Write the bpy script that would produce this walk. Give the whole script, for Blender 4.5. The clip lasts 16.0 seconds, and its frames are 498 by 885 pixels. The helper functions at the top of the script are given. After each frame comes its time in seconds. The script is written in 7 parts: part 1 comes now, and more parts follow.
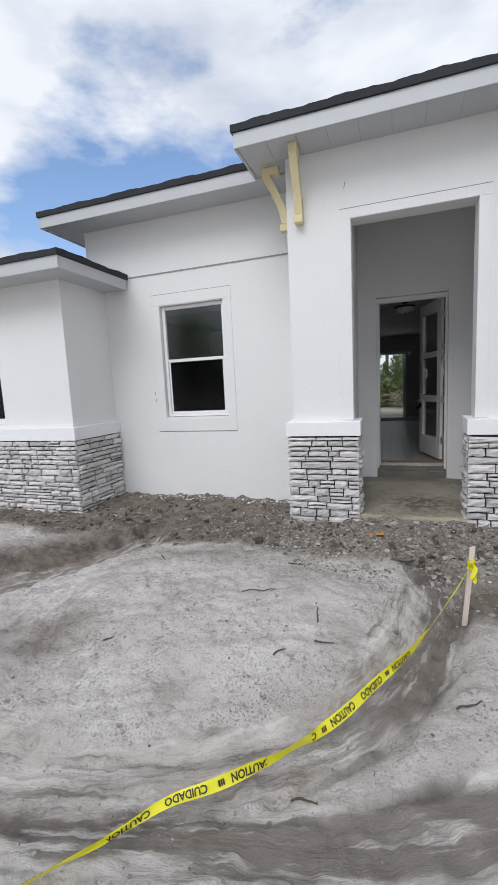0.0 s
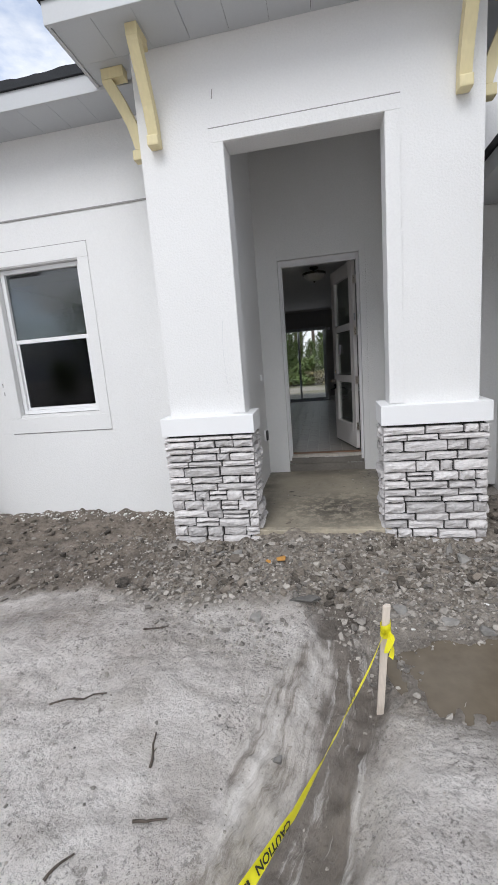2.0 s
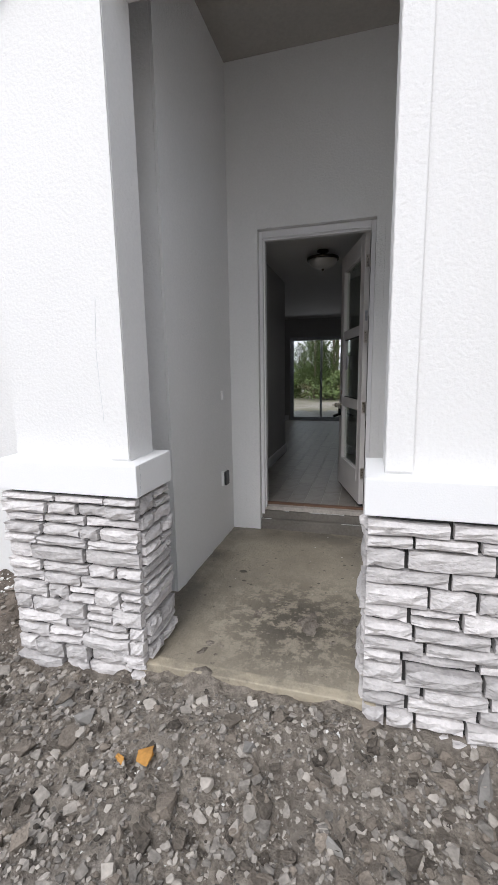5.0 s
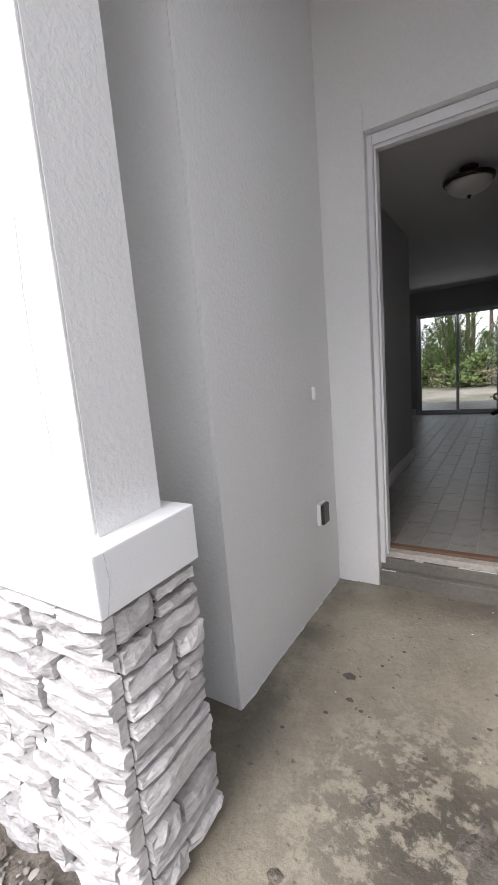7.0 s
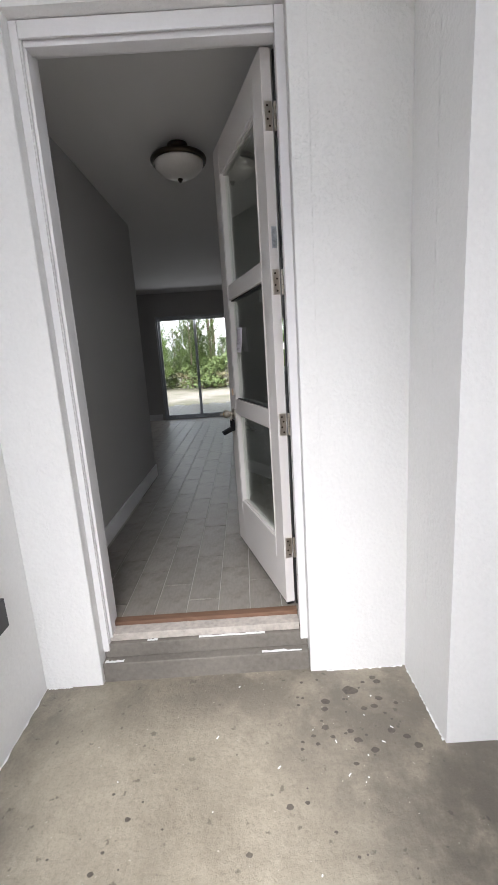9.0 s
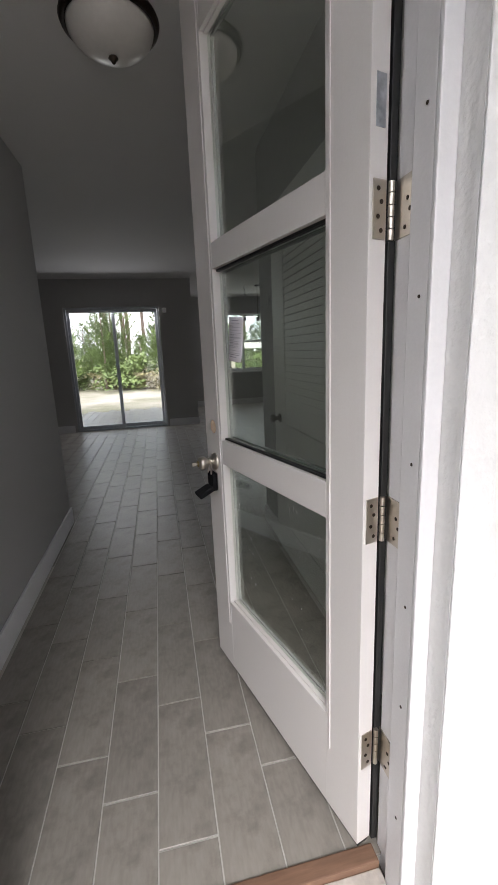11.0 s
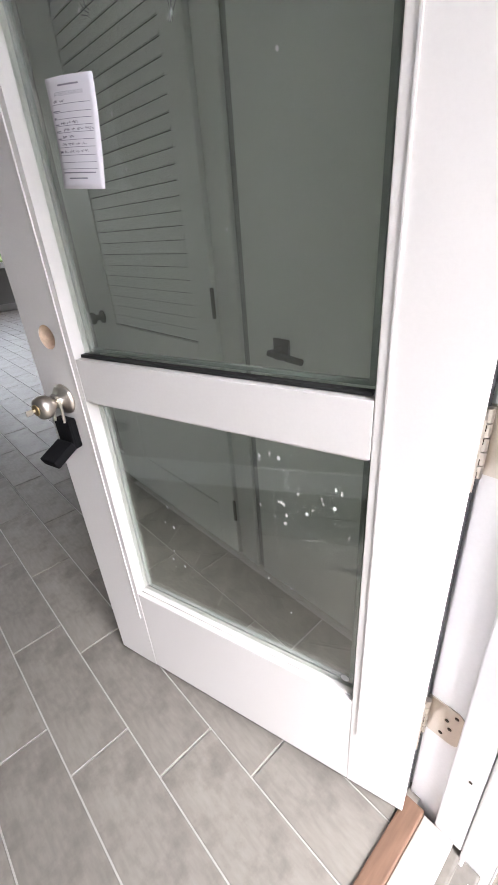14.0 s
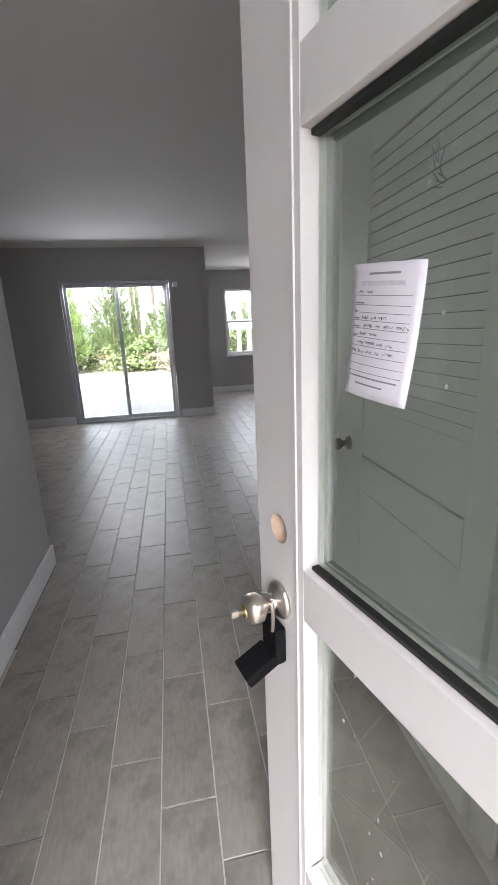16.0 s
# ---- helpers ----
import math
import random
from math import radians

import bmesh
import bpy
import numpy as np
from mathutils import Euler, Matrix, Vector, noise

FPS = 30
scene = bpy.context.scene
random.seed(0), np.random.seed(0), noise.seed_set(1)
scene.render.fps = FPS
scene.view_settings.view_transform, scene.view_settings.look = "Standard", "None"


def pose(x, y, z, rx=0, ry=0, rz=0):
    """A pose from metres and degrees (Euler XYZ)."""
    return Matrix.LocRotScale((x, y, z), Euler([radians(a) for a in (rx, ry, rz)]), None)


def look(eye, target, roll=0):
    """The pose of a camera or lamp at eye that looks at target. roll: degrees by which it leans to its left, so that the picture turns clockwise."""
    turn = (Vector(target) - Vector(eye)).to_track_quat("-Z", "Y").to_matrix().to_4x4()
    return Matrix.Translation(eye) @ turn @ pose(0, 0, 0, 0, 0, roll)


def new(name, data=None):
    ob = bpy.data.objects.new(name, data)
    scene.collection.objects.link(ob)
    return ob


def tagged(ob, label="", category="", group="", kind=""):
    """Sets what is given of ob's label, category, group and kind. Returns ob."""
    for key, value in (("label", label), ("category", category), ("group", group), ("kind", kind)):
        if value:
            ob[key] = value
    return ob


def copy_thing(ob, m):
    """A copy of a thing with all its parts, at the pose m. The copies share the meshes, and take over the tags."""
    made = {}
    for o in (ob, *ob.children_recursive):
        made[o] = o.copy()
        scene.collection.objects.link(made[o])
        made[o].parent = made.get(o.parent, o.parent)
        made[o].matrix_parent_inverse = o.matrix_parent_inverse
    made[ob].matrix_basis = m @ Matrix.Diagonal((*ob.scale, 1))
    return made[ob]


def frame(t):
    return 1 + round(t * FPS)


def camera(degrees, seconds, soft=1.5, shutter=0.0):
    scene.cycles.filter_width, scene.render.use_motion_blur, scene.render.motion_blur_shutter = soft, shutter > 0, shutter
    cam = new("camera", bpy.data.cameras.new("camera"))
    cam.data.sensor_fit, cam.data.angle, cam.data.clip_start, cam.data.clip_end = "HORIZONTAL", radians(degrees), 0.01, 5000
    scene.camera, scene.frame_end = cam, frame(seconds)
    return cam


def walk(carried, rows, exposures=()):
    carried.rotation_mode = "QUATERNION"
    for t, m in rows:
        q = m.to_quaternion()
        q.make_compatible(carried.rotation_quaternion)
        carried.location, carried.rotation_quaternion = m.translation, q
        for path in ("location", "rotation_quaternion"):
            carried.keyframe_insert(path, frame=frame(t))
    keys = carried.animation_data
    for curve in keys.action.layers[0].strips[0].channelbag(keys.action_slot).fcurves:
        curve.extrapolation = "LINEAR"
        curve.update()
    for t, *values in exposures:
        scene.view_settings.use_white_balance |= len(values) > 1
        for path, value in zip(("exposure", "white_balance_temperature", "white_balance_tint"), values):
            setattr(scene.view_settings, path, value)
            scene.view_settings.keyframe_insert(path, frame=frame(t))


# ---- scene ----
cam = camera(61.6, 16.0)
PATH = [
    (0, (0.095, -0.568, 1.653), (-0.563, 1.302, 1.392), -2.8),
    (0.5, (0.051, -0.288, 1.6), (-0.544, 1.591, 1.257), -6.2),
    (1, (0.158, 0.084, 1.59), (-0.174, 2.02, 1.211), -4.4),
    (1.5, (0.351, 0.44, 1.652), (-0.04, 2.351, 1.208), -3.1),
    (2, (0.36, 0.65, 1.651), (-0.011, 2.58, 1.281), -4.7),
    (2.5, (0.465, 1.017, 1.654), (0.263, 2.989, 1.388), -2.9),
    (3, (0.658, 1.278, 1.663), (0.432, 3.255, 1.463), -0.8),
    (5.5, (0.787, 2.685, 1.646), (0.202, 4.567, 1.307), -1.8),
    (6, (0.732, 2.953, 1.623), (0.036, 4.802, 1.314), -2.5),
    (6.5, (0.699, 3.325, 1.652), (-0.302, 5.037, 1.394), -3.8),
    (7, (0.538, 3.579, 1.605), (-0.511, 5.25, 1.282), -4.9),
    (7.5, (0.47, 3.803, 1.607), (-0.17, 5.664, 1.251), -5.1),
    (8, (0.557, 4.054, 1.641), (0.21, 5.992, 1.291), -4.5),
    (8.5, (0.628, 4.227, 1.644), (0.494, 6.183, 1.249), -4.1),
    (11, (0.334, 5.551, 1.705), (0.731, 7.464, 1.275), -2.4),
    (11.5, (0.356, 5.804, 1.696), (1.056, 7.629, 1.27), -1.5),
    (12, (0.305, 6.017, 1.732), (1.394, 7.648, 1.338), -0.3),
    (12.5, (0.232, 6.109, 1.7), (1.457, 7.604, 1.185), -2.3),
    (13, (0.24, 6.175, 1.622), (1.422, 7.577, 0.824), -4.1),
    (13.5, (0.246, 6.185, 1.593), (1.422, 7.545, 0.717), -4.5),
    (14, (0.246, 6.184, 1.606), (1.408, 7.524, 0.681), -4.5),
    (14.5, (0.247, 6.183, 1.606), (1.37, 7.578, 0.714), -4.3),
    (15, (0.223, 6.206, 1.627), (1.143, 7.824, 0.894), -3.9),
    (15.5, (0.258, 6.348, 1.657), (0.857, 8.158, 1.053), -2.9),
    (16, (0.368, 6.493, 1.751), (0.703, 8.395, 1.228), -2.4),
]
EXPOSURES = [(0.0, 0.15, 6200, 11), (1.0, 0.25, 6300, 11), (2.0, 0.37, 6250, 11), (3.0, 0.45, 6250, 11), (5.5, 0.68, 6350, 13), (7.0, 1.2, 6400, 14), (8.0, 1.72, 6350, 13), (8.5, 1.95, 6350, 13), (11.0, 2.22, 6500, 14), (12.0, 2.85, 6420, 14), (12.8, 3.2, 6350, 15), (14.5, 3.5, 6300, 16), (15.2, 3.55, 6300, 16), (16.0, 3.7, 6300, 16)]
walk(cam, [(t, look(eye, target, roll)) for t, eye, target, roll in PATH], EXPOSURES)

# ---- world and sun ----
SUN_EL, SUN_AZ = 47.0, 192.0
CLEARING = (-0.500, 0.780, 0.375)
world = bpy.data.worlds.new("sky")
scene.world = world
world.use_nodes = True
wt = world.node_tree
wt.nodes.clear()
w_out = wt.nodes.new("ShaderNodeOutputWorld")
w_bg = wt.nodes.new("ShaderNodeBackground")
w_sky = wt.nodes.new("ShaderNodeTexSky")
w_sky.sky_type, w_sky.sun_disc = "NISHITA", False
w_sky.sun_elevation, w_sky.sun_rotation = radians(SUN_EL), radians(SUN_AZ)
w_sky.air_density, w_sky.dust_density, w_sky.ozone_density = 1.0, 1.0, 1.5
w_tc = wt.nodes.new("ShaderNodeTexCoord")
w_map = wt.nodes.new("ShaderNodeMapping")
w_map.inputs["Scale"].default_value = (1.0, 1.0, 2.4)
w_map.inputs["Location"].default_value = (1.35, 0.7, 0.4)
w_noise = wt.nodes.new("ShaderNodeTexNoise")
w_noise.inputs["Scale"].default_value = 2.1
w_noise.inputs["Detail"].default_value = 9.0
w_noise.inputs["Roughness"].default_value = 0.56
w_ramp = wt.nodes.new("ShaderNodeValToRGB")
w_ramp.color_ramp.elements[0].position, w_ramp.color_ramp.elements[1].position = 0.31, 0.44
w_mix = wt.nodes.new("ShaderNodeMix")
w_mix.data_type = "RGBA"
# cloud tops and their greyer undersides
w_under = wt.nodes.new("ShaderNodeTexNoise")
w_under.inputs["Scale"].default_value, w_under.inputs["Detail"].default_value = 3.4, 6.0
w_body = wt.nodes.new("ShaderNodeMix")
w_body.data_type = "RGBA"
w_body.inputs[6].default_value, w_body.inputs[7].default_value = (4.0, 4.3, 4.8, 1), (5.9, 6.0, 6.1, 1)
w_part = wt.nodes.new("ShaderNodeMapRange")
w_part.inputs["From Min"].default_value, w_part.inputs["From Max"].default_value = 0.36, 0.58
wt.links.new(w_map.outputs["Vector"], w_under.inputs["Vector"])
wt.links.new(w_under.outputs["Fac"], w_part.inputs["Value"])
wt.links.new(w_part.outputs[0], w_body.inputs[0])
wt.links.new(w_body.outputs[2], w_mix.inputs[7])
w_blue = wt.nodes.new("ShaderNodeVectorMath")
w_blue.operation = "MULTIPLY"
w_blue.inputs[1].default_value = (1.3, 1.3, 1.3)
wt.links.new(w_tc.outputs["Generated"], w_map.inputs["Vector"])
wt.links.new(w_map.outputs["Vector"], w_noise.inputs["Vector"])
w_dot = wt.nodes.new("ShaderNodeVectorMath")
w_dot.operation = "DOT_PRODUCT"
w_dot.inputs[1].default_value = CLEARING
w_clear = wt.nodes.new("ShaderNodeMapRange")
for w_key, w_val in (("From Min", 0.945), ("From Max", 0.995), ("To Min", 0.0), ("To Max", -0.25)):
    w_clear.inputs[w_key].default_value = w_val
w_add = wt.nodes.new("ShaderNodeMath")
w_add.operation = "ADD"
wt.links.new(w_tc.outputs["Generated"], w_dot.inputs[0])
wt.links.new(w_dot.outputs["Value"], w_clear.inputs["Value"])
wt.links.new(w_noise.outputs["Fac"], w_add.inputs[0])
wt.links.new(w_clear.outputs[0], w_add.inputs[1])
wt.links.new(w_add.outputs[0], w_ramp.inputs["Fac"])
wt.links.new(w_ramp.outputs["Color"], w_mix.inputs[0])
wt.links.new(w_sky.outputs["Color"], w_blue.inputs[0])
wt.links.new(w_blue.outputs["Vector"], w_mix.inputs[6])
wt.links.new(w_mix.outputs[2], w_bg.inputs["Color"])
w_bg.inputs["Strength"].default_value = 0.14
wt.links.new(w_bg.outputs["Background"], w_out.inputs["Surface"])

sun = new("sun", bpy.data.lights.new("sun", "SUN"))
sun.data.energy, sun.data.angle, sun.data.color = 1.5, radians(36), (1.0, 0.985, 0.965)
s_az, s_el = radians(SUN_AZ), radians(SUN_EL)
sun.matrix_world = look((0, 0, 30), (math.sin(s_az) * -30 * math.cos(s_el), math.cos(s_az) * -30 * math.cos(s_el), 30 - 30 * math.sin(s_el)))


def window_fill(name, x0, x1, y, z0, z1, watts):
    """An added area lamp atop a rear window opening, boosting the sky's light."""
    la = bpy.data.lights.new(name, "AREA")
    la.shape, la.size, la.size_y, la.energy, la.color = "RECTANGLE", x1 - x0, z1 - z0, watts, (0.96, 0.98, 1.0)
    ob = new(name, la)
    c = ((x0 + x1) / 2, y, (z0 + z1) / 2)
    ob.matrix_world = look(c, (c[0], c[1] - 2.0, c[2] - 1.9))


window_fill("fill_lamp_sliding_door", -1.06, 0.34, 13.495, 2.40, 2.49, 2.8)
window_fill("fill_lamp_nook_window", 1.70, 3.24, 16.095, 2.49, 2.565, 2.3)


# ---- materials ----
def link(nt, a, b):
    nt.links.new(a, b)


def material(name, base, rough=0.6, metal=0.0, vary=0.12, scale=3.0, grain=60.0, bump=0.15, depth=0.004, rand=0.0, stretch=(1, 1, 1), spec=0.5, dark=None, dark_at=(0.55, 0.75), island=False):
    """A painted or mineral surface: base colour varied at two scales, fine relief, optional stains."""
    m = bpy.data.materials.new(name)
    m.use_nodes = True
    nt = m.node_tree
    n = nt.nodes
    bs = n["Principled BSDF"]
    tc = n.new("ShaderNodeTexCoord")
    mp = n.new("ShaderNodeMapping")
    mp.inputs["Scale"].default_value = stretch
    link(nt, tc.outputs["Object"], mp.inputs["Vector"])
    big = n.new("ShaderNodeTexNoise")
    big.inputs["Scale"].default_value, big.inputs["Detail"].default_value = scale, 5
    fine = n.new("ShaderNodeTexNoise")
    fine.inputs["Scale"].default_value, fine.inputs["Detail"].default_value = grain, 4
    link(nt, mp.outputs["Vector"], big.inputs["Vector"])
    link(nt, mp.outputs["Vector"], fine.inputs["Vector"])
    add = n.new("ShaderNodeMath")
    add.operation = "ADD"
    link(nt, big.outputs["Fac"], add.inputs[0])
    link(nt, fine.outputs["Fac"], add.inputs[1])
    last = add.outputs[0]
    if rand:
        src = n.new("ShaderNodeNewGeometry").outputs["Random Per Island"] if island else n.new("ShaderNodeObjectInfo").outputs["Random"]
        r = n.new("ShaderNodeMath")
        r.operation = "MULTIPLY_ADD"
        link(nt, src, r.inputs[0])
        r.inputs[1].default_value, r.inputs[2].default_value = rand * 2, -rand
        a2 = n.new("ShaderNodeMath")
        a2.operation = "ADD"
        link(nt, last, a2.inputs[0])
        link(nt, r.outputs[0], a2.inputs[1])
        last = a2.outputs[0]
    rng = n.new("ShaderNodeMapRange")
    rng.inputs["From Min"].default_value, rng.inputs["From Max"].default_value = 0.6, 1.4
    rng.inputs["To Min"].default_value, rng.inputs["To Max"].default_value = 1 - vary, 1 + vary
    rng.clamp = False
    link(nt, last, rng.inputs["Value"])
    mul = n.new("ShaderNodeMix")
    mul.data_type, mul.blend_type = "RGBA", "MULTIPLY"
    mul.inputs[0].default_value = 1.0
    mul.inputs[6].default_value = (*base, 1)
    link(nt, rng.outputs[0], mul.inputs[7])
    col = mul.outputs[2]
    if dark:
        st = n.new("ShaderNodeTexNoise")
        st.inputs["Scale"].default_value, st.inputs["Detail"].default_value, st.inputs["Roughness"].default_value = scale * 1.7, 7, 0.62
        link(nt, tc.outputs["Object"], st.inputs["Vector"])
        rp = n.new("ShaderNodeMapRange")
        rp.inputs["From Min"].default_value, rp.inputs["From Max"].default_value = dark_at
        link(nt, st.outputs["Fac"], rp.inputs["Value"])
        mx = n.new("ShaderNodeMix")
        mx.data_type = "RGBA"
        link(nt, rp.outputs[0], mx.inputs[0])
        link(nt, col, mx.inputs[6])
        mx.inputs[7].default_value = (*dark, 1)
        col = mx.outputs[2]
    link(nt, col, bs.inputs["Base Color"])
    bs.inputs["Roughness"].default_value, bs.inputs["Metallic"].default_value = rough, metal
    bs.inputs["Specular IOR Level"].default_value = spec
    if bump:
        bp = n.new("ShaderNodeBump")
        bp.inputs["Strength"].default_value, bp.inputs["Distance"].default_value = bump, depth
        link(nt, fine.outputs["Fac"], bp.inputs["Height"])
        link(nt, bp.outputs["Normal"], bs.inputs["Normal"])
    return m


def glass(name, tint, gloss=1.0, face=0.035):
    m = bpy.data.materials.new(name)
    m.use_nodes = True
    nt = m.node_tree
    nt.nodes.clear()
    out = nt.nodes.new("ShaderNodeOutputMaterial")
    tr = nt.nodes.new("ShaderNodeBsdfTransparent")
    tr.inputs["Color"].default_value = (*tint, 1)
    gl = nt.nodes.new("ShaderNodeBsdfGlossy")
    gl.inputs["Roughness"].default_value = 0.01
    gl.inputs["Color"].default_value = (gloss, gloss, gloss, 1)
    lw = nt.nodes.new("ShaderNodeLayerWeight")
    lw.inputs["Blend"].default_value = 0.5
    pw = nt.nodes.new("ShaderNodeMath")
    pw.operation = "POWER"
    pw.inputs[1].default_value = 4.0
    link(nt, lw.outputs["Facing"], pw.inputs[0])
    fr = nt.nodes.new("ShaderNodeMath")
    fr.operation = "MULTIPLY_ADD"
    fr.inputs[1].default_value, fr.inputs[2].default_value = 0.9, face
    link(nt, pw.outputs[0], fr.inputs[0])
    mix = nt.nodes.new("ShaderNodeMixShader")
    link(nt, fr.outputs[0], mix.inputs[0])
    link(nt, tr.outputs[0], mix.inputs[1])
    link(nt, gl.outputs[0], mix.inputs[2])
    link(nt, mix.outputs[0], out.inputs["Surface"])
    return m


STUCCO = material("painted stucco", (0.76, 0.755, 0.745), 0.85, vary=0.04, scale=0.8, grain=64, bump=0.52, depth=0.0075)
TRIM_W = material("white stucco trim", (0.82, 0.82, 0.82), 0.8, vary=0.02, scale=1.2, grain=150, bump=0.25, depth=0.004)
# toned darker than the walls, so the colour itself shades the upper porch
PORCH_CEIL = material("darkened porch ceiling", (0.40, 0.38, 0.35), 0.85, vary=0.12, scale=1.5, grain=40, bump=0.2)
PEWTER = material("aged pewter", (0.20, 0.19, 0.18), 0.42, 0.6, vary=0.1, bump=0)
GROOVE = material("shadow joint sealant", (0.30, 0.29, 0.28), 0.9, vary=0.1)
SOFFIT = material("vinyl soffit", (0.50, 0.515, 0.53), 0.5, vary=0.03, bump=0.05)
FASCIA = material("painted fascia", (0.50, 0.51, 0.52), 0.45, vary=0.03, bump=0.05)
ROOFING = material("black roofing felt", (0.022, 0.024, 0.028), 0.85, vary=0.35, scale=2, grain=90, bump=0.5)
STONE = material("cast ledge stone", (0.58, 0.555, 0.545), 0.85, vary=0.24, scale=9, grain=42, bump=0.85, depth=0.012, rand=0.38, stretch=(1, 1, 1.7), dark=(0.36, 0.335, 0.325), dark_at=(0.60, 0.84))
MORTAR = material("dark recessed mortar", (0.045, 0.043, 0.042), 0.95, vary=0.2)
WOOD_Y = material("pale yellow painted wood", (0.70, 0.61, 0.36), 0.6, vary=0.08, scale=4, grain=40, bump=0.2, stretch=(1, 1, 0.3))
CONC_D = material("dark damp concrete step", (0.17, 0.155, 0.135), 0.7, vary=0.25, scale=3, grain=50, bump=0.3)
FRAME_W = material("white vinyl frame", (0.80, 0.80, 0.80), 0.35, vary=0.02, bump=0.03)
PAINT_D = material("off-white door paint", (0.70, 0.67, 0.65), 0.42, vary=0.02, scale=2, grain=180, bump=0.06)
PAINT_J = material("white door frame paint", (0.76, 0.75, 0.76), 0.4, vary=0.03, scale=3, grain=120, bump=0.08)
GASKET = material("black rubber gasket", (0.012, 0.012, 0.012), 0.5, vary=0.1, bump=0)
NICKEL = material("satin nickel", (0.62, 0.57, 0.51), 0.34, 1.0, vary=0.06, grain=300, bump=0.05)
BRASS = material("worn brass", (0.55, 0.42, 0.22), 0.3, 1.0, vary=0.1, bump=0)
DARKMETAL = material("dark bronze metal", (0.055, 0.04, 0.03), 0.4, 0.8, vary=0.15, bump=0)
BLACKP = material("black plastic", (0.006, 0.006, 0.007), 0.75, vary=0.1, grain=200, bump=0.1, spec=0.15)
GALV = material("galvanised plate", (0.45, 0.47, 0.50), 0.45, 0.8, vary=0.3, scale=30, grain=90, bump=0.1)
GLASS_C = glass("clear glass", (0.97, 0.98, 0.975))
GLASS_D = glass("green tinted door glass", (0.90, 0.94, 0.90), 1.0, 0.13)
GLASS_W = glass("tinted window glass", (0.62, 0.65, 0.66), 1.0, 0.085)
SCREEN = glass("insect screen", (0.35, 0.36, 0.38), 0.5)
WALL_IN = material("grey interior paint", (0.42, 0.415, 0.41), 0.75, vary=0.03, scale=0.7, grain=200, bump=0.1)
CEIL_M = material("ceiling paint", (0.64, 0.635, 0.63), 0.85, vary=0.03, scale=0.7, grain=160, bump=0.25)
BASE_W = material("white baseboard paint", (0.76, 0.76, 0.77), 0.4, vary=0.02, bump=0.03)
HALLDOOR = material("primed white door", (0.80, 0.80, 0.78), 0.5, vary=0.03, bump=0.05)
LOUVER_SHADE = material("painted shade behind louvers", (0.07, 0.07, 0.068), 0.8, vary=0.1, bump=0)
TILE = material("wood look tile", (0.245, 0.224, 0.198), 0.40, vary=0.18, scale=3.0, grain=26, bump=0.06, rand=0.16, stretch=(3.2, 0.9, 1), spec=0.5, dark=(0.125, 0.11, 0.096), dark_at=(0.49, 0.70))
TILE_J = material("wood look tile field", (0.245, 0.224, 0.198), 0.40, vary=0.18, scale=3.0, grain=26, bump=0.06, rand=0.16, stretch=(3.2, 0.9, 1), spec=0.5, dark=(0.125, 0.11, 0.096), dark_at=(0.49, 0.70), island=True)
GROUT = material("pale grout", (0.47, 0.45, 0.42), 0.8, vary=0.08)
SILL_G = material("weathered grey sill", (0.46, 0.42, 0.38), 0.65, vary=0.3, scale=8, grain=50, bump=0.3)
SILL = material("reddish sill wood", (0.17, 0.095, 0.06), 0.6, vary=0.3, scale=6, grain=40, bump=0.3, stretch=(0.3, 3, 1))
OPAL = material("frosted opal glass", (0.60, 0.58, 0.55), 0.3, vary=0.05, scale=8, bump=0)
STAKEW = material("pine stake wood", (0.62, 0.54, 0.46), 0.75, vary=0.15, scale=8, grain=60, bump=0.3, stretch=(3, 3, 0.4))
TAPE_Y = material("yellow plastic tape", (0.78, 0.72, 0.02), 0.35, vary=0.06, scale=12, bump=0.08)
INK = material("black print", (0.03, 0.03, 0.02), 0.5, vary=0.05, bump=0)
PAPER = material("white form paper", (0.80, 0.77, 0.82), 0.7, vary=0.02, bump=0.03)
INK_G = material("grey print", (0.28, 0.26, 0.32), 0.7, vary=0.05, bump=0)
INK_P = material("dark pen ink", (0.09, 0.07, 0.12), 0.7, vary=0.05, bump=0)
GRAVEL = material("crushed grey rubble", (0.285, 0.26, 0.23), 0.85, vary=0.38, scale=14, grain=60, bump=0.6, rand=0.55, island=True)
CLOD = material("damp soil clod", (0.15, 0.128, 0.105), 0.95, vary=0.45, scale=20, grain=90, bump=0.9, depth=0.01, rand=0.6, island=True)
ROCK = material("grey broken concrete", (0.215, 0.205, 0.19), 0.85, vary=0.28, scale=9, grain=50, bump=0.5, rand=0.5)
PLASTER = material("white plaster lump", (0.70, 0.69, 0.66), 0.9, vary=0.12, scale=12, bump=0.4)
ORANGE = material("orange foam", (0.50, 0.25, 0.06), 0.8, vary=0.25, scale=18, grain=60, bump=0.5)
BLUE = material("blue plastic scrap", (0.05, 0.17, 0.38), 0.4, vary=0.1, bump=0.1)
TWIG = material("dead twig bark", (0.085, 0.068, 0.055), 0.9, vary=0.3, scale=20, bump=0.4)
BARK = material("pine bark", (0.13, 0.095, 0.075), 0.95, vary=0.4, scale=6, grain=25, bump=0.8, depth=0.02, stretch=(1, 1, 0.3))
NEEDLE = material("pine needles", (0.12, 0.18, 0.045), 0.6, vary=0.45, scale=0.5, grain=2.5, bump=0, rand=0.4)
LEAF = material("scrub leaves", (0.13, 0.18, 0.055), 0.6, vary=0.5, scale=0.6, grain=3, bump=0, rand=0.5)
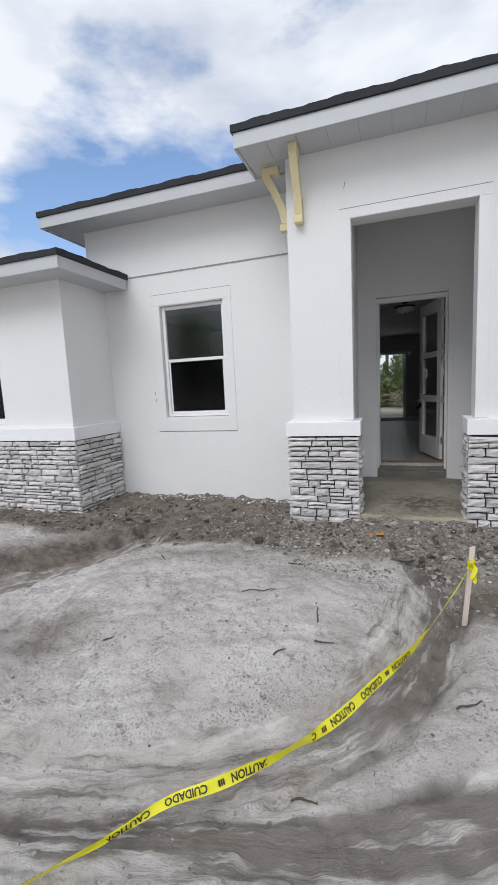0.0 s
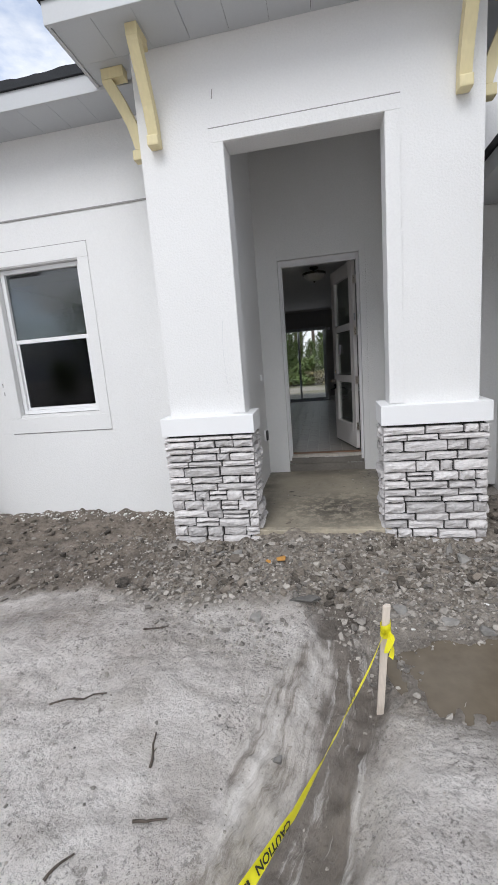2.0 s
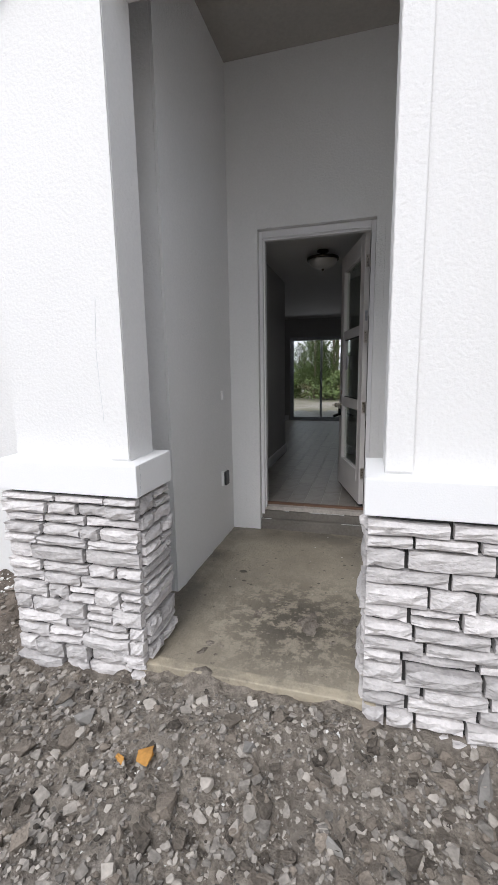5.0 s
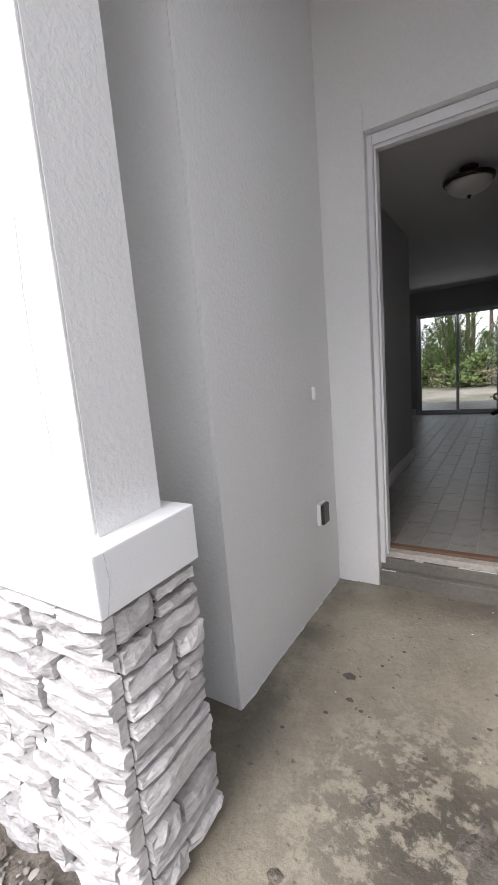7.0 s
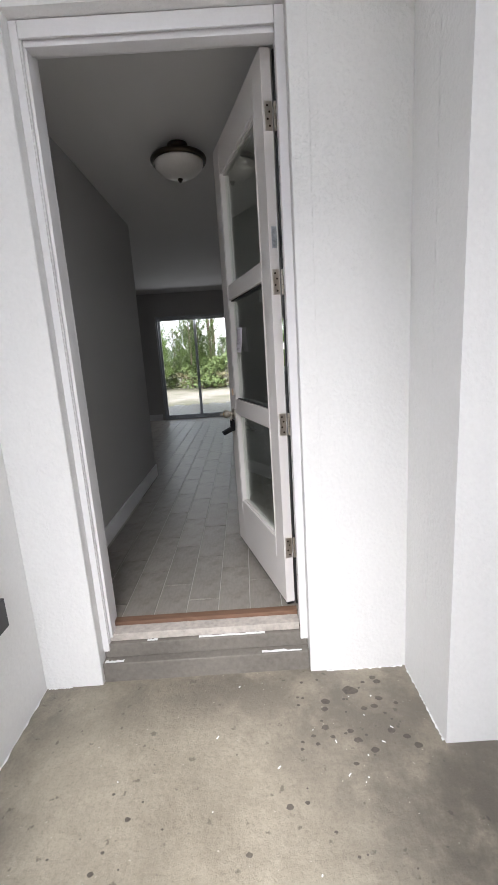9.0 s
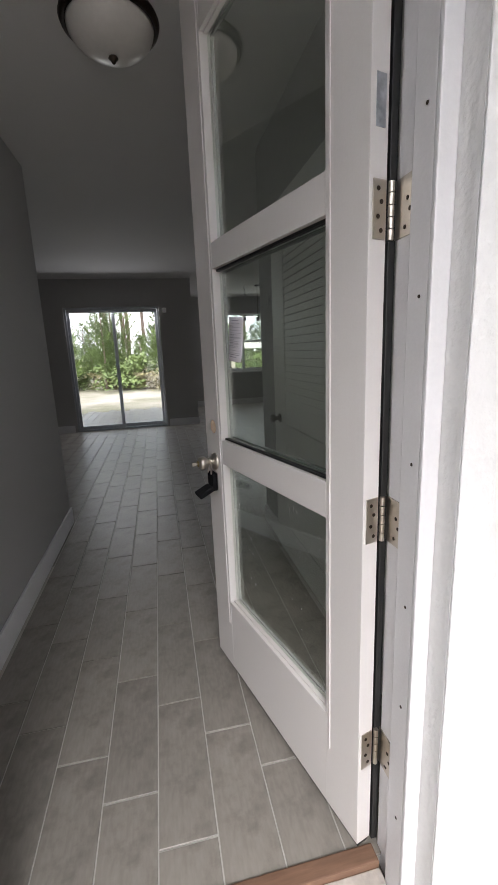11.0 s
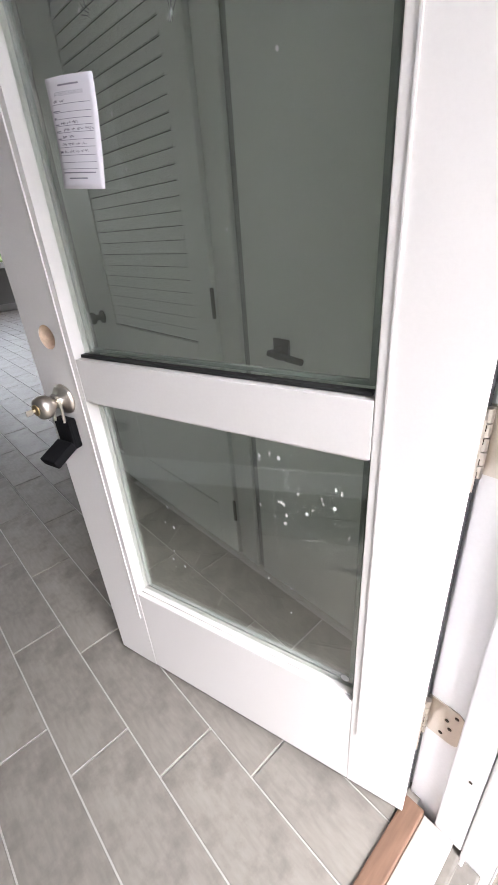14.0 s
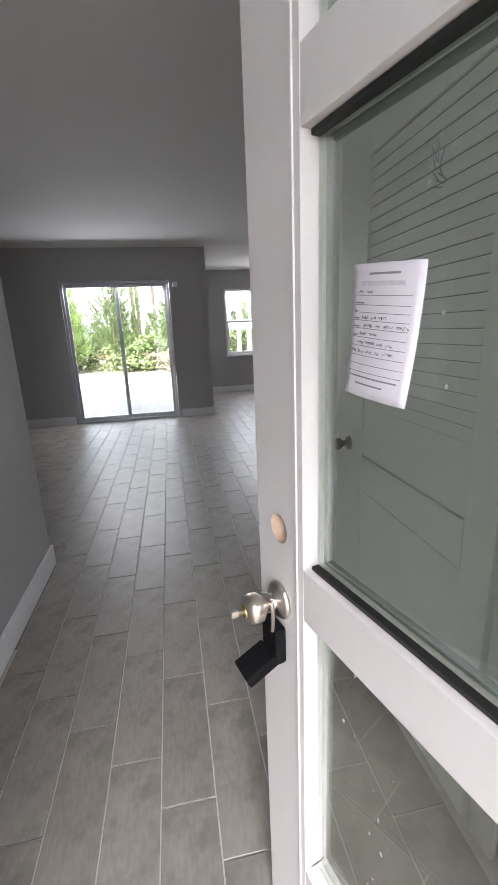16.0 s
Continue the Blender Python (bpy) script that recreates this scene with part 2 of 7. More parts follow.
PALM = material("dry palmetto leaf", (0.24, 0.21, 0.10), 0.65, vary=0.45, scale=1, grain=4, bump=0, rand=0.5)
WATER = material("muddy water", (0.135, 0.11, 0.08), 0.16, vary=0.22, scale=2.5, grain=14, bump=0.12, depth=0.004, spec=0.3)
RAW_WOOD = material("raw bored wood", (0.60, 0.45, 0.33), 0.75, vary=0.15, scale=30, grain=120, bump=0.3)
SPACER = material("glazing spacer", (0.22, 0.24, 0.23), 0.45, vary=0.08, bump=0)
MUD_SPOT = material("dark damp mud spots", (0.095, 0.082, 0.066), 0.6, vary=0.3, scale=20, grain=80, bump=0.3)
SPECK = material("dried paint specks", (0.75, 0.76, 0.75), 0.7, vary=0.05, bump=0)
SOCKET_D = material("dark grey cover", (0.035, 0.035, 0.037), 0.4, vary=0.1, bump=0)


def ground_material():
    """Grey sandy fill; damp ruts and dark rubble follow the ground's own attributes."""
    m = bpy.data.materials.new("sandy construction soil")
    m.use_nodes = True
    nt = m.node_tree
    n = nt.nodes
    bs = n["Principled BSDF"]
    tc = n.new("ShaderNodeTexCoord")
    def noise_node(scale, detail, rough=0.55, stretch=None):
        t = n.new("ShaderNodeTexNoise")
        t.inputs["Scale"].default_value, t.inputs["Detail"].default_value, t.inputs["Roughness"].default_value = scale, detail, rough
        link(nt, tc.outputs["Object"], t.inputs["Vector"])
        return t.outputs["Fac"]
    def ramp(v, a, b, lo=0.0, hi=1.0):
        r = n.new("ShaderNodeMapRange")
        for k, x in zip(("From Min", "From Max", "To Min", "To Max"), (a, b, lo, hi)):
            r.inputs[k].default_value = x
        link(nt, v, r.inputs["Value"])
        return r.outputs[0]
    def mix(f, a, b):
        x = n.new("ShaderNodeMix")
        x.data_type = "RGBA"
        link(nt, f, x.inputs[0])
        for sock, c in ((x.inputs[6], a), (x.inputs[7], b)):
            if isinstance(c, tuple):
                sock.default_value = (*c, 1)
            else:
                link(nt, c, sock)
        return x.outputs[2]
    def attr(name):
        a = n.new("ShaderNodeAttribute")
        a.attribute_name = name
        return a.outputs["Fac"]
    def math_node(op, a, b, c=None):
        x = n.new("ShaderNodeMath")
        x.operation = op
        for sock, v in zip(x.inputs, (a, b, c)):
            if isinstance(v, (int, float)):
                sock.default_value = v
            elif v is not None:
                link(nt, v, sock)
        return x.outputs[0]
    patch = ramp(noise_node(2.3, 5, 0.6), 0.42, 0.60, 0.25, 1.0)
    sand = mix(ramp(noise_node(1.7, 8, 0.62), 0.35, 0.66), (0.54, 0.49, 0.45), (0.76, 0.715, 0.675))
    skew = n.new("ShaderNodeVectorMath")
    skew.operation = "MULTIPLY"
    turn = n.new("ShaderNodeVectorRotate")
    turn.rotation_type = "Z_AXIS"
    turn.inputs["Angle"].default_value = radians(-20)
    link(nt, tc.outputs["Object"], turn.inputs["Vector"])
    link(nt, turn.outputs["Vector"], skew.inputs[0])
    skew.inputs[1].default_value = (1.3, 9.0, 1.0)
    scrape = n.new("ShaderNodeTexNoise")
    scrape.inputs["Scale"].default_value, scrape.inputs["Detail"].default_value, scrape.inputs["Roughness"].default_value = 1.0, 8, 0.68
    link(nt, skew.outputs["Vector"], scrape.inputs["Vector"])
    sand = mix(ramp(scrape.outputs["Fac"], 0.48, 0.64, 0.0, 0.5), sand, (0.42, 0.38, 0.345))
    sand = mix(ramp(scrape.outputs["Fac"], 0.44, 0.36, 0.0, 0.45), sand, (0.70, 0.66, 0.62))
    sand = mix(math_node("MULTIPLY", ramp(noise_node(75, 6, 0.78), 0.53, 0.60, 0.0, 0.85), patch), sand, (0.16, 0.14, 0.124))
    sand = mix(math_node("MULTIPLY", ramp(noise_node(21, 6, 0.72), 0.56, 0.63, 0.0, 0.8), patch), sand, (0.17, 0.148, 0.13))
    sand = mix(ramp(noise_node(160, 2, 0.6), 0.64, 0.72, 0.0, 0.8), sand, (0.70, 0.68, 0.66))
    rub = mix(ramp(noise_node(26, 6, 0.7), 0.40, 0.62), (0.15, 0.128, 0.105), (0.37, 0.325, 0.272))
    rub = mix(ramp(noise_node(3.1, 5, 0.65), 0.48, 0.62, 0.0, 0.7), rub, (0.27, 0.238, 0.20))
    wet = mix(ramp(noise_node(6, 6, 0.6), 0.35, 0.65), (0.10, 0.083, 0.068), (0.19, 0.162, 0.135))
    back = mix(ramp(noise_node(0.35, 6, 0.6), 0.38, 0.6), (0.34, 0.305, 0.26), (0.19, 0.18, 0.12))
    rub_f, wet_f = attr("rubble"), attr("wet")
    col = mix(rub_f, sand, rub)
    col = mix(wet_f, col, wet)
    clay = mix(ramp(noise_node(5, 6, 0.65), 0.38, 0.62), (0.075, 0.058, 0.044), (0.25, 0.205, 0.165))
    col = mix(attr("clay"), col, clay)
    height, smoothed = None, None
    # mud dragged along each wheel track: fine streaks in the track's own run and width
    for k in ("1", "2", "3"):
        at = n.new("ShaderNodeCombineXYZ")
        wob = math_node("MULTIPLY_ADD", noise_node(2.6, 5, 0.6), 0.11, attr("across" + k))
        link(nt, math_node("MULTIPLY", attr("along" + k), 1.5), at.inputs[0])
        link(nt, math_node("MULTIPLY", wob, 13.0), at.inputs[1])
        at.inputs[2].default_value = float(k) * 5
        st = n.new("ShaderNodeTexNoise")
        st.inputs["Scale"].default_value, st.inputs["Detail"].default_value, st.inputs["Roughness"].default_value = 1.0, 9, 0.72
        link(nt, at.outputs[0], st.inputs["Vector"])
        flow = ramp(math_node("MULTIPLY_ADD", noise_node(5, 6, 0.65), 0.9, attr("flow" + k)), 0.78, 0.98)
        col = mix(math_node("MULTIPLY", flow, math_node("MULTIPLY_ADD", wet_f, -0.75, 0.75)), col, (0.46, 0.425, 0.39))
        col = mix(math_node("MULTIPLY", flow, ramp(st.outputs["Fac"], 0.50, 0.40, 0.0, 0.9)), col, (0.20, 0.172, 0.146))
        col = mix(math_node("MULTIPLY", flow, ramp(st.outputs["Fac"], 0.53, 0.63, 0.0, 0.75)), col, (0.68, 0.645, 0.61))
        lift = math_node("MULTIPLY", flow, st.outputs["Fac"])
        smoothed = flow if smoothed is None else math_node("MAXIMUM", smoothed, flow)
        height = lift if height is None else math_node("ADD", height, lift)
    col = mix(attr("back"), col, back)
    link(nt, col, bs.inputs["Base Color"])
    link(nt, ramp(wet_f, 0, 1, 0.92, 0.42), bs.inputs["Roughness"])
    bp = n.new("ShaderNodeBump")
    bp.inputs["Strength"].default_value, bp.inputs["Distance"].default_value = 1.0, 0.034
    rough_f = math_node("ADD", math_node("MULTIPLY", noise_node(55, 6, 0.7), 0.75), math_node("MULTIPLY", noise_node(13, 5, 0.6), 0.9))
    rough_f = math_node("MULTIPLY", rough_f, math_node("MULTIPLY_ADD", smoothed, -0.65, 1.0))
    link(nt, math_node("MULTIPLY_ADD", height, 0.9, rough_f), bp.inputs["Height"])
    link(nt, bp.outputs["Normal"], bs.inputs["Normal"])
    return m


SOIL = ground_material()


def concrete_material():
    """Porch slab: tan concrete, darker damp clouds, sharp-edged stains, pits and pale scuffs."""
    m = bpy.data.materials.new("stained porch concrete")
    m.use_nodes = True
    nt = m.node_tree
    n = nt.nodes
    bs = n["Principled BSDF"]
    tc = n.new("ShaderNodeTexCoord")
    def tex(scale, detail, rough, lo, hi, a=0.0, b=1.0):
        t = n.new("ShaderNodeTexNoise")
        t.inputs["Scale"].default_value, t.inputs["Detail"].default_value, t.inputs["Roughness"].default_value = scale, detail, rough
        link(nt, tc.outputs["Object"], t.inputs["Vector"])
        r = n.new("ShaderNodeMapRange")
        for k, x in zip(("From Min", "From Max", "To Min", "To Max"), (lo, hi, a, b)):
            r.inputs[k].default_value = x
        link(nt, t.outputs["Fac"], r.inputs["Value"])
        return r.outputs[0]
    def times(a, b):
        x = n.new("ShaderNodeMath")
        x.operation = "MULTIPLY"
        link(nt, a, x.inputs[0])
        link(nt, b, x.inputs[1])
        return x.outputs[0]
    def mix(f, a, b):
        x = n.new("ShaderNodeMix")
        x.data_type = "RGBA"
        link(nt, f, x.inputs[0])
        for sock, c in ((x.inputs[6], a), (x.inputs[7], b)):
            if isinstance(c, tuple):
                sock.default_value = (*c, 1)
            else:
                link(nt, c, sock)
        return x.outputs[2]
    col = mix(tex(1.5, 7, 0.6, 0.36, 0.62), (0.39, 0.348, 0.272), (0.265, 0.233, 0.18))
    col = mix(tex(14, 5, 0.65, 0.35, 0.7, 0.0, 0.25), col, (0.42, 0.375, 0.295))
    spill = n.new("ShaderNodeVectorMath")
    spill.operation = "DISTANCE"
    link(nt, tc.outputs["Object"], spill.inputs[0])
    spill.inputs[1].default_value = (0.42, 4.72, 0.165)
    near = n.new("ShaderNodeMapRange")
    for k, x in zip(("From Min", "From Max", "To Min", "To Max"), (0.15, 0.62, 1.0, 0.12)):
        near.inputs[k].default_value = x
    link(nt, spill.outputs["Value"], near.inputs["Value"])
    stain = times(tex(11, 9, 0.78, 0.455, 0.52, 0.0, 0.95), near.outputs[0])
    col = mix(stain, col, (0.085, 0.075, 0.06))
    for at, reach in (((1.02, 6.0, 0.165), 0.85), ((1.25, 5.45, 0.165), 0.5), ((0.50, 6.22, 0.165), 0.42), ((0.05, 6.25, 0.165), 0.5), ((-0.45, 4.95, 0.165), 0.55), ((-0.47, 5.5, 0.165), 0.36), ((-0.47, 6.0, 0.165), 0.36), ((1.35, 5.6, 0.165), 0.45)):
        damp = n.new("ShaderNodeVectorMath")
        damp.operation = "DISTANCE"
        link(nt, tc.outputs["Object"], damp.inputs[0])
        damp.inputs[1].default_value = at
        edge = n.new("ShaderNodeMapRange")
        for k, x in zip(("From Min", "From Max", "To Min", "To Max"), (0.1, reach, 0.9, 0.0)):
            edge.inputs[k].default_value = x
        link(nt, damp.outputs["Value"], edge.inputs["Value"])
        col = mix(times(tex(4.5, 8, 0.68, 0.36, 0.56, 0.25, 1.0), edge.outputs[0]), col, (0.13, 0.115, 0.094))
    col = mix(tex(85, 4, 0.65, 0.50, 0.66, 0.0, 0.28), col, (0.13, 0.112, 0.085))
    col = mix(tex(26, 3, 0.5, 0.67, 0.72, 0.0, 0.6), col, (0.07, 0.062, 0.05))
    col = mix(tex(60, 3, 0.6, 0.70, 0.74, 0.0, 0.7), col, (0.58, 0.54, 0.46))
    sep = n.new("ShaderNodeSeparateXYZ")
    link(nt, tc.outputs["Object"], sep.inputs[0])
    lip = n.new("ShaderNodeMapRange")
    for k, x in zip(("From Min", "From Max", "To Min", "To Max"), (4.232, 4.222, 0.0, 1.0)):
        lip.inputs[k].default_value = x
    link(nt, sep.outputs["Y"], lip.inputs["Value"])
    col = mix(times(lip.outputs[0], tex(9, 7, 0.7, 0.36, 0.60, 0.0, 0.65)), col, (0.55, 0.48, 0.36))
    link(nt, col, bs.inputs["Base Color"])
    link(nt, tex(1.5, 7, 0.6, 0.36, 0.62, 0.72, 0.38), bs.inputs["Roughness"])
    bp = n.new("ShaderNodeBump")
    bp.inputs["Strength"].default_value, bp.inputs["Distance"].default_value = 0.6, 0.006
    link(nt, tex(38, 6, 0.65, 0.2, 0.8), bp.inputs["Height"])
    link(nt, bp.outputs["Normal"], bs.inputs["Normal"])
    return m


CONC = concrete_material()


# ---- helpers for building ----
def box(bm, x0, x1, y0, y1, z0, z1, bevel=0.0):
    vs = [bm.verts.new((x, y, z)) for x in (x0, x1) for y in (y0, y1) for z in (z0, z1)]
    fs = [bm.faces.new([vs[i] for i in f]) for f in ((0, 1, 3, 2), (4, 6, 7, 5), (0, 4, 5, 1), (2, 3, 7, 6), (0, 2, 6, 4), (1, 5, 7, 3))]
    if bevel:
        bmesh.ops.bevel(bm, geom=list({e for f in fs for e in f.edges}), offset=bevel, segments=2, affect="EDGES", profile=0.6)
    return bm


def boxes(*specs, bevel=0.0):
    bm = bmesh.new()
    for s in specs:
        box(bm, *s, bevel=bevel)
    return bm


def prism(bm, poly, axis, a, b):
    """Extrudes a polygon of (u, v) from a to b along x or y; v is z."""
    def at(u, v, w):
        return (w, u, v) if axis == "x" else (u, w, v)
    p = [bm.verts.new(at(u, v, a)) for u, v in poly]
    q = [bm.verts.new(at(u, v, b)) for u, v in poly]
    bm.faces.new(p)
    bm.faces.new(q[::-1])
    for i in range(len(p)):
        j = (i + 1) % len(p)
        bm.faces.new((p[j], p[i], q[i], q[j]))
    return bm


def tube(bm, points, r, sides=8, r_end=None):
    """A round bar along points."""
    pts = [Vector(p) for p in points]
    rings = []
    for i, p in enumerate(pts):
        d = (pts[min(i + 1, len(pts) - 1)] - pts[max(i - 1, 0)]).normalized()
        u = d.orthogonal().normalized()
        v = d.cross(u)
        rr = r if r_end is None else r + (r_end - r) * i / (len(pts) - 1)
        rings.append([bm.verts.new(p + rr * (math.cos(a) * u + math.sin(a) * v)) for a in (2 * math.pi * k / sides for k in range(sides))])
    for a, b in zip(rings, rings[1:]):
        for k in range(sides):
            bm.faces.new((a[k], a[(k + 1) % sides], b[(k + 1) % sides], b[k]))
    bm.faces.new(rings[0][::-1])
    bm.faces.new(rings[-1])
    return bm


def lathe(bm, profile, at, axis=(0, 0, 1), sides=32):
    """A turned body: profile of (radius, height) along axis from at."""
    q = Vector((0, 0, 1)).rotation_difference(Vector(axis))
    rings = []
    for r, h in profile:
        rings.append([bm.verts.new(Vector(at) + q @ Vector((r * math.cos(a), r * math.sin(a), h))) for a in (2 * math.pi * k / sides for k in range(sides))])
    for a, b in zip(rings, rings[1:]):
        for k in range(sides):
            f = bm.faces.new((a[k], a[(k + 1) % sides], b[(k + 1) % sides], b[k]))
            f.smooth = True
    bm.faces.new(rings[0][::-1])
    bm.faces.new(rings[-1])
    return bm


def mesh_of(name, bm, mat):
    bmesh.ops.recalc_face_normals(bm, faces=bm.faces)
    me = bpy.data.meshes.new(name)
    bm.to_mesh(me)
    bm.free()
    me.materials.append(mat)
    return me


def solid(name, bm, mat, label="", category="", kind="structure", group=""):
    return tagged(new(name, mesh_of(name, bm, mat)), label, category, group, kind)


def thing(name, at, label, category, group="", kind=""):
    ob = new(name)
    ob.empty_display_size = 0.1
    ob.location = at
    return tagged(ob, label, category, group, kind)


def base_of(parent):
    p = Vector((0, 0, 0))
    while parent:
        p, parent = p + parent.location, parent.parent
    return p


def adopt(ob, parent):
    """Parents a mesh in world coordinates."""
    ob.parent = parent
    if parent.type == "EMPTY":
        ob.matrix_parent_inverse = Matrix.Translation(-base_of(parent))
    return ob


def part(name, bm, mat, parent, label=""):
    ob = new(name, mesh_of(name, bm, mat))
    adopt(ob, parent)
    return tagged(ob, label) if label else ob


def wall_with_hole(x0, x1, y0, y1, z0, z1, holes):
    """A wall along x with rectangular holes (hx0, hx1, hz0, hz1)."""
    bm = bmesh.new()
    xs = sorted({x0, x1, *[h[0] for h in holes], *[h[1] for h in holes]})
    zs = sorted({z0, z1, *[h[2] for h in holes], *[h[3] for h in holes]})
    def empty(i, j):
        cx, cz = (xs[i] + xs[i + 1]) / 2, (zs[j] + zs[j + 1]) / 2
        return not (0 <= i < len(xs) - 1 and 0 <= j < len(zs) - 1) or any(h[0] < cx < h[1] and h[2] < cz < h[3] for h in holes)
    grid = {}
    def v(i, j, y):
        k = (i, j, y)
        if k not in grid:
            grid[k] = bm.verts.new((xs[i], y, zs[j]))
        return grid[k]
    for i in range(len(xs) - 1):
        for j in range(len(zs) - 1):
            cx, cz = (xs[i] + xs[i + 1]) / 2, (zs[j] + zs[j + 1]) / 2
            if any(h[0] < cx < h[1] and h[2] < cz < h[3] for h in holes):
                continue
            for y in (y0, y1):
                bm.faces.new((v(i, j, y), v(i + 1, j, y), v(i + 1, j + 1, y), v(i, j + 1, y)))
            for di, dj, a, b in ((-1, 0, (i, j), (i, j + 1)), (1, 0, (i + 1, j), (i + 1, j + 1)), (0, -1, (i, j), (i + 1, j)), (0, 1, (i, j + 1), (i + 1, j + 1))):
                ni, nj = i + di, j + dj
                out = not (0 <= ni < len(xs) - 1 and 0 <= nj < len(zs) - 1)
                if not out:
                    cx2, cz2 = (xs[ni] + xs[ni + 1]) / 2, (zs[nj] + zs[nj + 1]) / 2
                    out = any(h[0] < cx2 < h[1] and h[2] < cz2 < h[3] for h in holes)
                if out:
                    bm.faces.new((v(*a, y0), v(*b, y0), v(*b, y1), v(*a, y1)))
    return bm


def text_mesh(word, size, bold=0.0):
    """Flat letters as 2D vertices and faces, baseline at 0, starting at 0."""
    cu = bpy.data.curves.new("letters", "FONT")
    cu.body, cu.size, cu.resolution_u, cu.offset = word, size, 2, bold
    ob = bpy.data.objects.new("letters", cu)
    me = bpy.data.meshes.new_from_object(ob)
    pts = [tuple(v.co) for v in me.vertices]
    faces = [tuple(p.vertices) for p in me.polygons]
    bpy.data.objects.remove(ob)
    bpy.data.meshes.remove(me)
    return pts, faces


# ---- ground ----
def fbm(x, y, scale, octaves=4, seed=0):
    """Smooth value noise about 0, of about +-1."""
    out, amp, tot = np.zeros_like(x), 1.0, 0.0
    for o in range(octaves):
        tab = np.random.RandomState(seed + o).uniform(-1, 1, (64, 64))
        u, v = x * scale * 2 ** o + 31.7 * o, y * scale * 2 ** o + 17.3 * o
        i, j = np.floor(u).astype(int), np.floor(v).astype(int)
        fu, fv = u - i, v - j
        fu, fv = fu * fu * (3 - 2 * fu), fv * fv * (3 - 2 * fv)
        a, b = tab[i % 64, j % 64], tab[(i + 1) % 64, j % 64]
        c, d = tab[i % 64, (j + 1) % 64], tab[(i + 1) % 64, (j + 1) % 64]
        out += amp * ((a * (1 - fu) + b * fu) * (1 - fv) + (c * (1 - fu) + d * fu) * fv)
        tot += amp
        amp *= 0.5
    return out / tot


def near_path(x, y, pts):
    """Distance to a polyline, the same with its side's sign, and the length along it."""
    best, side, run, length = np.full_like(x, 1e9), np.zeros_like(x), np.zeros_like(x), 0.0
    for (ax, ay), (bx, by) in zip(pts, pts[1:]):
        dx, dy = bx - ax, by - ay
        ln = math.hypot(dx, dy)
        s = np.clip(((x - ax) * dx + (y - ay) * dy) / (ln * ln), 0, 1)
        d = np.hypot(x - ax - s * dx, y - ay - s * dy)
        new_best = d < best
        side = np.where(new_best, np.sign(dx * (y - ay) - dy * (x - ax)) * d, side)
        run = np.where(new_best, length + s * ln, run)
        best = np.minimum(best, d)
        length += ln
    return best, side, run, length


def rounded(pts, n=6):
    """A smooth curve through the points of a track."""
    out = []
    for k in range(len(pts) - 1):
        p0, p1, p2, p3 = (np.array(pts[min(max(i, 0), len(pts) - 1)]) for i in (k - 1, k, k + 1, k + 2))
        for i in range(n):
            f = i / n
            out.append(tuple(0.5 * (2 * p1 + (p2 - p0) * f + (2 * p0 - 5 * p1 + 4 * p2 - p3) * f * f + (3 * p1 - p0 - 3 * p2 + p3) * f ** 3)))
    return out + [pts[-1]]


def smooth(v, a, b):
    t = np.clip((v - a) / (b - a), 0, 1)
    return t * t * (3 - 2 * t)


RUT_MAIN = [(0.40, 3.2), (0.42, 2.75), (0.36, 2.25), (0.22, 1.75), (-0.05, 1.3), (-0.5, 0.95), (-1.1, 0.68), (-1.8, 0.55), (-2.8, 0.62)]

RUT_LOW = [(-2.2, 0.32), (-1.3, 0.46), (-0.75, 0.58), (-0.42, 0.65), (-0.1, 0.72), (0.2, 0.84), (0.5, 0.98), (1.3, 1.30), (2.2, 1.6)]
RUT_LEFT = [(-2.2, 3.7), (-2.65, 3.2), (-2.95, 2.6), (-3.3, 2.0), (-3.9, 1.4), (-5.0, 0.9)]
RUT_MAIN, RUT_LOW, RUT_LEFT = rounded(RUT_MAIN), rounded(RUT_LOW), rounded(RUT_LEFT)
LEDGE = rounded([(-1.7, 1.55), (-1.25, 1.34), (-0.98, 1.26), (-0.72, 1.22), (-0.47, 1.38), (-0.28, 1.66)])
GROUND_Z = 0.05


